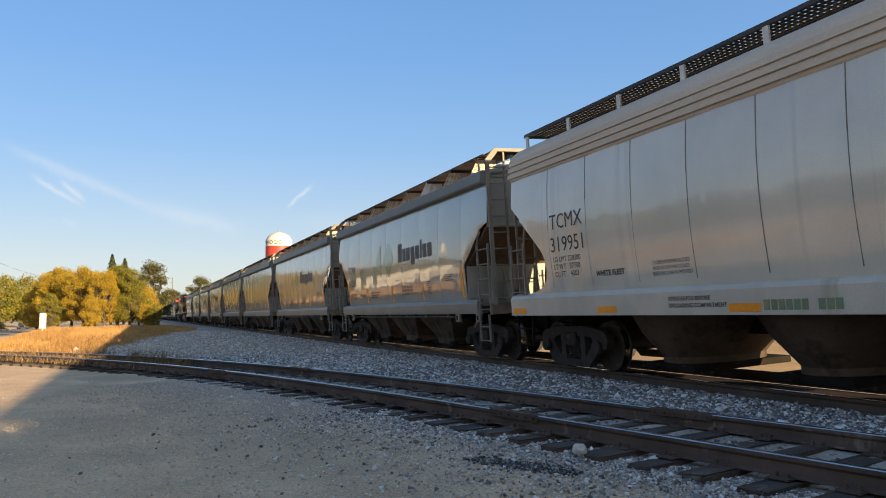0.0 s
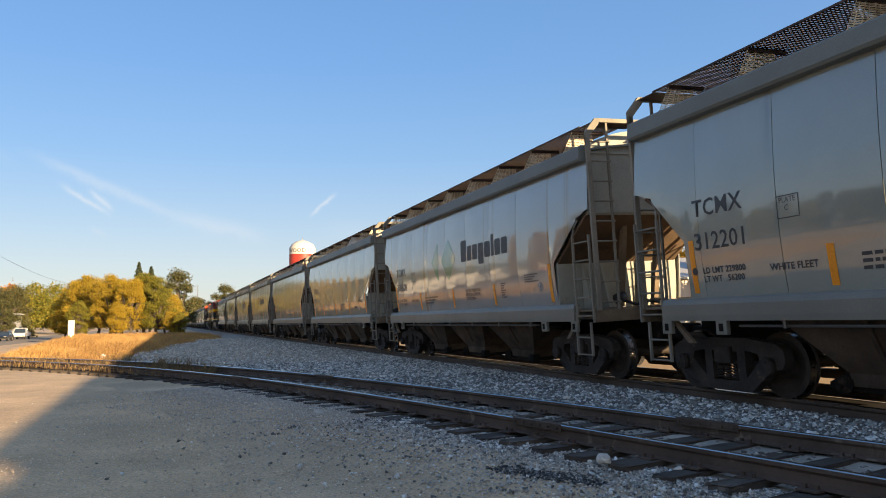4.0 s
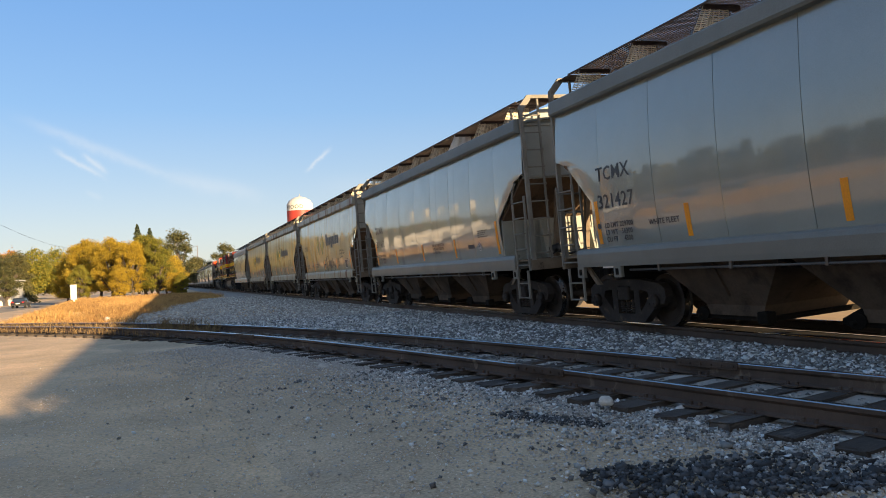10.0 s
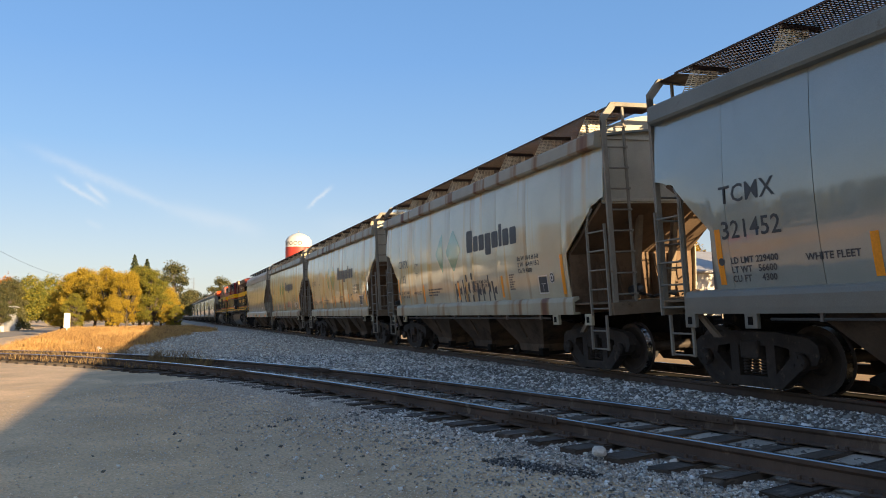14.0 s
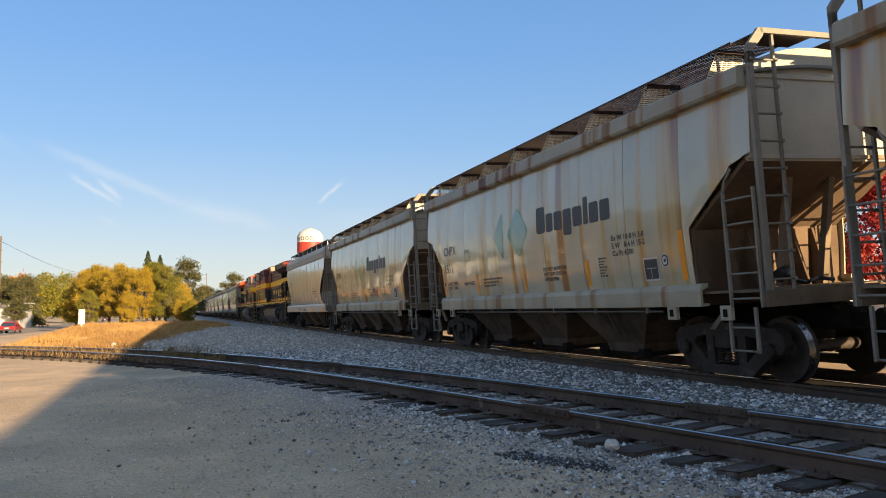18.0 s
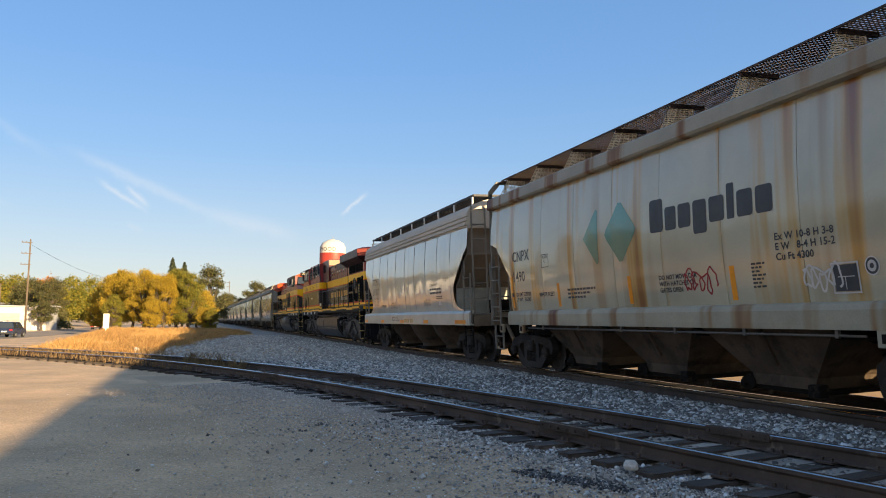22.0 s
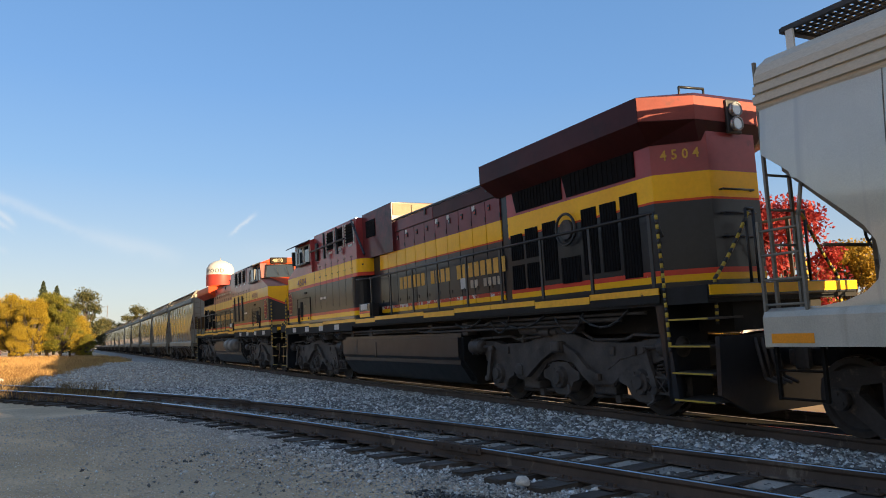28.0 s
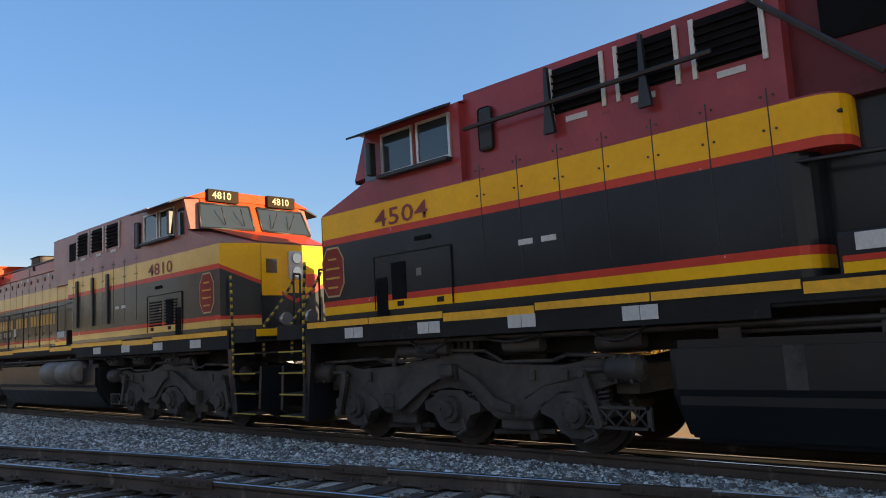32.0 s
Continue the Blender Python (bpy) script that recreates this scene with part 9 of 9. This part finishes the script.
utility_pole(*polar(-11.18, 118), 13.3, 3, "tall weathered utility pole beside the road")
utility_pole(*polar(-12.75, 128), 7.4, 0, "short wooden pole in front of a building")
utility_pole(*polar(-13.25, 124), 7.3, 0, "short wooden pole in front of a building")
utility_pole(*polar(2.1, 300), 16.5, 2, "distant utility pole among trees")
utility_pole(*polar(-6.4, 260), 15.0, 0, "distant mast over the trees")
utility_pole(*polar(-6.8, 260), 14.6, 0, "distant mast over the trees")
bm = bmesh.new()
for z, s in ((7.3, 0.9), (6.6, 0.7)):
    a, b = Vector((*polar(-24, 130), z)), Vector((*polar(-7.5, 125), z - 0.3))
    pts = [a.lerp(b, i / 16) - Vector((0, 0, s * math.sin(math.pi * i / 16))) for i in range(17)]
    pipe(bm, pts, 0.022, 4)
a, b = Vector((*polar(-11.3, 118), 11.8)), Vector((*polar(-4.5, 160), 9.0))
pipe(bm, [a.lerp(b, i / 12) - Vector((0, 0, 1.4 * math.sin(math.pi * i / 12))) for i in range(13)], 0.018, 4)
tagged(part("overhead_wires", bm, M["black_pipe"]), "thin overhead wires between poles", "wire")


def fence():
    f = new("chain_link_fence")
    n = 18
    pts = [Vector((*polar(-15.6 + 0.28 * i, 142 - 0.5 * i), 0)) for i in range(n)]
    for i, p in enumerate(pts):
        bm = bmesh.new()
        rod(bm, (p.x, p.y, -1.0), (p.x, p.y, 0.95), 0.035, 6)
        part("post", bm, M["galv"], f)
    bm = bmesh.new()
    for z in (0.9, 0.1, -0.75):
        pipe(bm, [p + Vector((0, 0, z)) for p in pts], 0.022, 4)
    for i in range(n - 1):
        for k in range(9):
            q = pts[i].lerp(pts[i + 1], k / 9)
            rod(bm, (q.x, q.y, -0.8), (q.x, q.y, 0.9), 0.008, 4, cap=False)
    part("mesh", bm, M["galv"], f)
    return tagged(f, "grey chain-link fence along the road", "fence")


fence()

# dry grass and weeds
def grass(name, count, place, height, mat, label):
    rng = np.random.default_rng(count)
    B = np.array([place(rng) for _ in range(count)])
    h = height * rng.uniform(0.45, 1.1, count) * np.array([1 + 0.55 * noise.noise((b[0] * 0.9, b[1] * 0.55, 4.0)) + 0.3 * noise.noise((b[0] * 2.7, b[1] * 1.5, 9.0)) for b in B])
    a = rng.uniform(0, 2 * np.pi, count)
    w = 0.003 + 0.006 * rng.random(count)
    lean = rng.normal(0, 0.30, (count, 2)) * h[:, None]
    side = np.stack([np.cos(a), np.sin(a), np.zeros(count)], 1) * w[:, None]
    top = B + np.concatenate([lean, h[:, None]], 1)
    mid = B + np.concatenate([lean * 0.3, h[:, None] * 0.6], 1)
    V = np.stack([B - side, B + side, mid + side * 1.1, mid - side * 1.1], 1)
    V2 = np.stack([mid - side * 1.3, mid + side * 1.3, top + side * 0.3, top - side * 0.3], 1)
    ob = new(name, cards(name, np.concatenate([V, V2]), mat))
    return tagged(ob, label, "grass", kind="stuff")


def field_spot(rng):
    while True:
        y = 33 + 66 * rng.random() ** 1.1
        left = -7.6 - 0.075 * max(0, y - 44)
        right = min(5.5, -0.6 + (y - 37) * 0.145)
        x = left + (right - left) * rng.random()
        if y < 44 and abs(x - siding_far_x(y) + 0.8) < 2.2:
            continue
        if x < siding_far_x(min(y, 44)) and y < 44:
            continue
        if noise.noise((x * 0.35, y * 0.35, 2.0)) < -0.30 + 0.3 * rng.random():
            continue
        if min(x - left, right - x) < 1.6 * rng.random() * (1 + noise.noise((x * 0.7, y * 0.4, 8.0))):
            continue
        return (x, y, ground_z(x, y) - 0.02 - 0.24 * max(0.0, 1 - min(x - left, right - x) / 1.8) - 0.20 * max(0.0, 1 - (y - 33) / 5))


def left_spot(rng):
    while True:
        x, y = -19 + 12.6 * rng.random(), 23 + 14 * rng.random()
        if x > -6.6 - 0.14 * (y - 23) + 0.8 * noise.noise((x, y, 5.0)) or x > siding_far_x(y) - 2.4 or y < 23.5 + 0.25 * (x + 7):
            continue
        return (x, y, ground_z(x, y) - 0.02)


def rail_spot(rng):
    y = 21 + 20 * rng.random()
    p = curve_point(y, -0.35 + 2.3 * rng.random())
    return (p.x, p.y, 0.05)


def verge_spot(rng):
    y = 44 + 90 * rng.random()
    x = -26.2 - 7 * rng.random() - 0.004 * max(0, 110 - y) ** 2
    return (x, y, ground_z(x, y) - 0.02)


def brown_spot(rng):
    while True:
        p = field_spot(rng)
        if noise.noise((p[0] * 0.25 + 7, p[1] * 0.12, 1.0)) + 0.4 * noise.noise((p[0] * 1.1, p[1] * 0.5, 6.0)) > -0.05:
            return p


grass("dry_grass", 95000, field_spot, 0.44, M["dry_grass"], "tall golden dry grass beside the track")
grass("brown_grass", 36000, brown_spot, 0.46, M["brown_grass"], "browner seeding grass among the golden grass")
grass("dry_grass", 40000, left_spot, 0.26, M["dry_grass"], "short golden dry grass by the crossing")
grass("rail_weeds", 5000, rail_spot, 0.20, M["weed"], "dry weeds growing between the siding's rails")
grass("verge_grass", 16000, verge_spot, 0.30, M["dry_grass"], "dry grass along the road")
for az, d, n in ((-2.5, 27.5, 120), (-0.2, 23.6, 160), (1.5, 22.5, 90), (-3.5, 29, 140), (2.8, 21.0, 80)):
    x, y = polar(az, d)
    grass("weed_clump", n, lambda rng, x=x, y=y: (x + rng.normal(0, 0.16), y + rng.normal(0, 0.16), 0.0), 0.42, M["weed"], "dry weed clump beside the rail")

# ---- road vehicles ----
def car_paint(name, c):
    return material(name, c, 0.25, vary=0.06, fine=40, coarse=1.0, coat=0.6)


M["tyre"] = material("tyre_rubber", (0.02, 0.02, 0.02), 0.85, vary=0.2)
M["tail"] = material("tail_lamp_red", (0.45, 0.01, 0.01), 0.3, vary=0.05)


def road_car(name, paint, kind, label):
    """A parked-size passenger vehicle heading +y: sedan, suv or pickup."""
    c = new(name)
    L, W, H = {"sedan": (4.6, 1.82, 1.45), "suv": (4.7, 1.9, 1.75), "pickup": (5.6, 2.0, 1.9)}[kind]
    a = L / 2
    belt = H * 0.60
    lower = {"sedan": [(-a, 0.35), (-a, 0.85), (-a + 0.15, belt), (a - 1.35, belt), (a - 0.15, 0.72), (a, 0.60), (a, 0.30)],
             "suv": [(-a, 0.35), (-a, 0.95), (-a + 0.1, belt), (a - 1.2, belt), (a - 0.1, 0.92), (a, 0.75), (a, 0.32)],
             "pickup": [(-a, 0.5), (-a, 1.1), (-a + 0.05, belt), (a - 1.35, belt), (a - 0.1, 1.02), (a, 0.9), (a, 0.42)]}[kind]
    bm = bmesh.new()
    prism(bm, lower, "x", -W / 2, W / 2)
    fixed(bm)
    bmesh.ops.bevel(bm, geom=bm.edges[:], offset=0.06, segments=2, affect="EDGES")
    part("body", bm, paint, c)
    cab = {"sedan": (-a + 0.35, -a + 1.15, a - 2.2, a - 1.35), "suv": (-a + 0.1, -a + 0.4, a - 1.9, a - 1.2), "pickup": (-a + 2.1, -a + 2.3, a - 2.0, a - 1.35)}[kind]
    bm = bmesh.new()
    w0, w1 = W / 2 - 0.06, W / 2 - 0.22
    loft(bm, [(-w0, cab[0]), (w0, cab[0]), (w0, cab[3]), (-w0, cab[3])], belt - 0.02, [(-w1, cab[1]), (w1, cab[1]), (w1, cab[2]), (-w1, cab[2])], H - 0.06)
    part("cabin_glass", fixed(bm), M["glass"], c)
    bm = bmesh.new()
    box(bm, -w1 - 0.02, w1 + 0.02, cab[1] - 0.03, cab[2] + 0.05, H - 0.08, H, 0.03)
    for x0, x1 in ((-w0, -w1), (w0, w1)):
        for y0, y1 in ((cab[0], cab[1]), (cab[3], cab[2]), ((cab[0] + cab[3]) / 2, (cab[1] + cab[2]) / 2)):
            rod(bm, (x0, y0, belt), (x1, y1, H - 0.05), 0.045, 5)
    part("roof", bm, paint, c)
    for sx in (-1, 1):
        for y in (-a + 0.95, a - 0.92):
            bm = bmesh.new()
            x = sx * (W / 2 - 0.11)
            rod(bm, (x - 0.12, y, 0.33), (x + 0.12, y, 0.33), 0.33, 18)
            wh = part("wheel", bm, M["tyre"], c)
            bm = bmesh.new()
            rod(bm, (x + sx * 0.10, y, 0.33), (x + sx * 0.13, y, 0.33), 0.20, 12)
            part("rim", bm, M["galv"], wh)
        bm = bmesh.new()
        box(bm, sx * (W / 2 - 0.25) - 0.16, sx * (W / 2 - 0.25) + 0.16, -a - 0.015, -a + 0.02, 0.78, 0.92)
        part("tail_light", bm, M["tail"], c)
        bm = bmesh.new()
        box(bm, sx * (W / 2 - 0.28) - 0.18, sx * (W / 2 - 0.28) + 0.18, a - 0.05, a + 0.015, 0.62, 0.76)
        part("headlight", bm, M["lamp_glass"], c)
    bm = bmesh.new()
    box(bm, -0.26, 0.26, -a - 0.03, -a - 0.005, 0.60, 0.74)
    part("plate_bar", bm, M["tape_white"], c)
    bm = bmesh.new()
    box(bm, -W / 2 + 0.05, W / 2 - 0.05, a - 0.04, a + 0.03, 0.36, 0.52, 0.02)
    box(bm, -W / 2 + 0.05, W / 2 - 0.05, -a - 0.03, -a + 0.04, 0.36, 0.54, 0.02)
    part("bumper", bm, M["black_pipe"], c)
    return tagged(c, label, "car", "vehicles on the road")


M["car_red"], M["car_black"], M["car_blue"], M["car_white"] = (car_paint("car_" + k, v) for k, v in (("red", (0.42, 0.012, 0.022)), ("black", (0.012, 0.013, 0.016)), ("blue", (0.015, 0.03, 0.075)), ("white", (0.62, 0.62, 0.62))))
LANE_OUT, LANE_IN = -19.9, -23.1
ROUTES = [  # vehicle, lane, heading, (time, distance along the road)
    (road_car("red_car", M["car_red"], "sedan", "red sedan driving away along the road"), LANE_OUT, 1, ((0, -110), (14, 42), (18, 86.6), (19, 98), (20, 109.6), (21, 121.8), (24, 158), (32, 252))),
    (road_car("dark_suv", M["car_blue"], "suv", "dark blue suv driving away along the road"), LANE_OUT, 1, ((0, -140), (18, 38), (22, 77.5), (24, 97), (25, 107), (32, 177))),
    (road_car("black_sedan", M["car_black"], "sedan", "black sedan driving away along the road"), LANE_OUT, 1, ((0, -24), (4, 25), (8, 72.6), (9, 84.6), (16, 170), (32, 365))),
    (road_car("dark_sedan", M["car_black"], "sedan", "dark sedan coming along the road"), LANE_IN, -1, ((0, 143), (2, 123), (8, 64), (12, 25), (32, -170))),
    (road_car("white_pickup", M["car_white"], "pickup", "white pickup truck coming along the road"), LANE_IN, -1, ((0, 154), (2, 134), (8, 75), (9, 65), (14, 16), (32, -160))),
]


def lane(off, s):
    """The place and heading on a lane at a distance along the road; off is the lane's x on the straight stretch."""
    s *= 1.25
    if s >= 112:
        return off, s, 0.0
    # the road swings away to the left as it comes nearer
    d = 112 - s
    x = off - 0.0028 * d * d if d < 56 else off - 8.78 - 0.3136 * (d - 56)
    slope = 0.0056 * d if d < 56 else 0.3136
    return x, s, -math.degrees(math.atan(slope))


# parked behind the road: box trailer and flatbed with a rack
def trailer(x, y, turn):
    t = new("box_trailer")
    bm = bmesh.new()
    box(bm, -1.25, 1.25, -3.4, 3.4, 0.95, 3.1, 0.04)
    part("box", bm, M["roof_grey"], t)
    bm = bmesh.new()
    box(bm, -1.2, 1.2, -3.4, 5.6, 0.75, 0.95)
    part("chassis", bm, M["truck"], t)
    for yy in (-2.6, -1.6):
        for sx in (-1, 1):
            bm = bmesh.new()
            rod(bm, (sx * 1.0 - 0.14, yy, 0.48), (sx * 1.0 + 0.14, yy, 0.48), 0.48, 16)
            part("wheel", bm, M["tyre"], t)
    return tagged(stand(t, x, y, turn), "grey box trailer parked beyond the road", "trailer")


trailer(*polar(-16.2, 98), 78)
tr = new("white_box")
bm = bmesh.new()
box(bm, -2.2, 2.2, -1.1, 1.1, 0.9, 2.7, 0.05)
part("box", bm, M["white_paint"], tr)
bm = bmesh.new()
box(bm, -2.6, 3.2, -1.0, 1.0, 0.6, 0.9)
for x in (-1.6, 2.4):
    rod(bm, (x, -1.0, 0.42), (x, 1.0, 0.42), 0.42, 14)
part("chassis", bm, M["tyre"], tr)
tagged(stand(tr, *polar(-18.6, 92), 8), "white box trailer on dark wheels", "trailer")
rk = new("pipe_rack")
for i in range(5):
    bm = bmesh.new()
    rod(bm, (-2 + i, 0, 0), (-2 + i, 0, 3.0), 0.06, 6)
    part("upright", bm, M["white_paint"], rk)
for z in (1.0, 2.0, 2.95):
    bm = bmesh.new()
    rod(bm, (-2, 0, z), (2, 0, z), 0.06, 6)
    part("shelf_rail", bm, M["white_paint"], rk)
tagged(stand(rk, *polar(-14.5, 104), 5), "white pipe rack beyond the road", "rack")
wt = road_car("white_truck", M["car_white"], "pickup", "white work truck parked by a building")
stand(wt, *polar(-12.7, 110), 100)


# ---- motion ----
def travelled(t):
    """Metres that the train has rolled towards the yard."""
    slack = ((0, 0.0), (9, 0.07), (14, -0.06), (19, -0.08), (24, 0.0), (40, 0.0))
    for (a, u), (b, v) in zip(slack, slack[1:]):
        if a <= t < b:
            ease = (t - a) / (b - a)
            extra = u + (v - u) * ease * ease * (3 - 2 * ease)
    return extra + (4.573 * t if t < 24 else 4.573 * 24 + 4.48 * (t - 24))


def motions():
    for car, y in train:
        turn = 180 if car["label"].startswith("red,") else 0
        walk(car, [(t, pose(TRACK_X, y - travelled(t), RAIL_Z, 0, -CANT if turn else CANT, turn)) for t in range(0, 33)])
    for car, off, way, stops in ROUTES:
        rows = []
        for t, s in stops:
            x, y, turn = lane(off, s)
            rows.append((t, pose(x, y, ground_z(x, y) + 0.03, 0, 0, turn + (180 if way < 0 else 0))))
        walk(car, rows)
    # wheels roll: one path for each seat of a wheelset, shared by all that sit alike
    seats = {}
    for car, y in train:
        back = -1 if car["label"].startswith("red,") else 1
        for o in car.children_recursive:
            if not o.name.startswith("wheelset"):
                continue
            at = o.matrix_basis.translation.copy()
            key = (round(at.y, 2), round(at.z, 2), back)
            if key in seats:
                o.rotation_mode = "QUATERNION"
                o.animation_data_create()
                o.animation_data.action = seats[key].animation_data.action
                o.animation_data.action_slot = seats[key].animation_data.action_slot
                continue
            seats[key] = o
            step = 32.0 / 216
            walk(o, [(k * step, pose(at.x, at.y, at.z, math.degrees(travelled(k * step) / at.z) * back)) for k in range(217)])


motions()
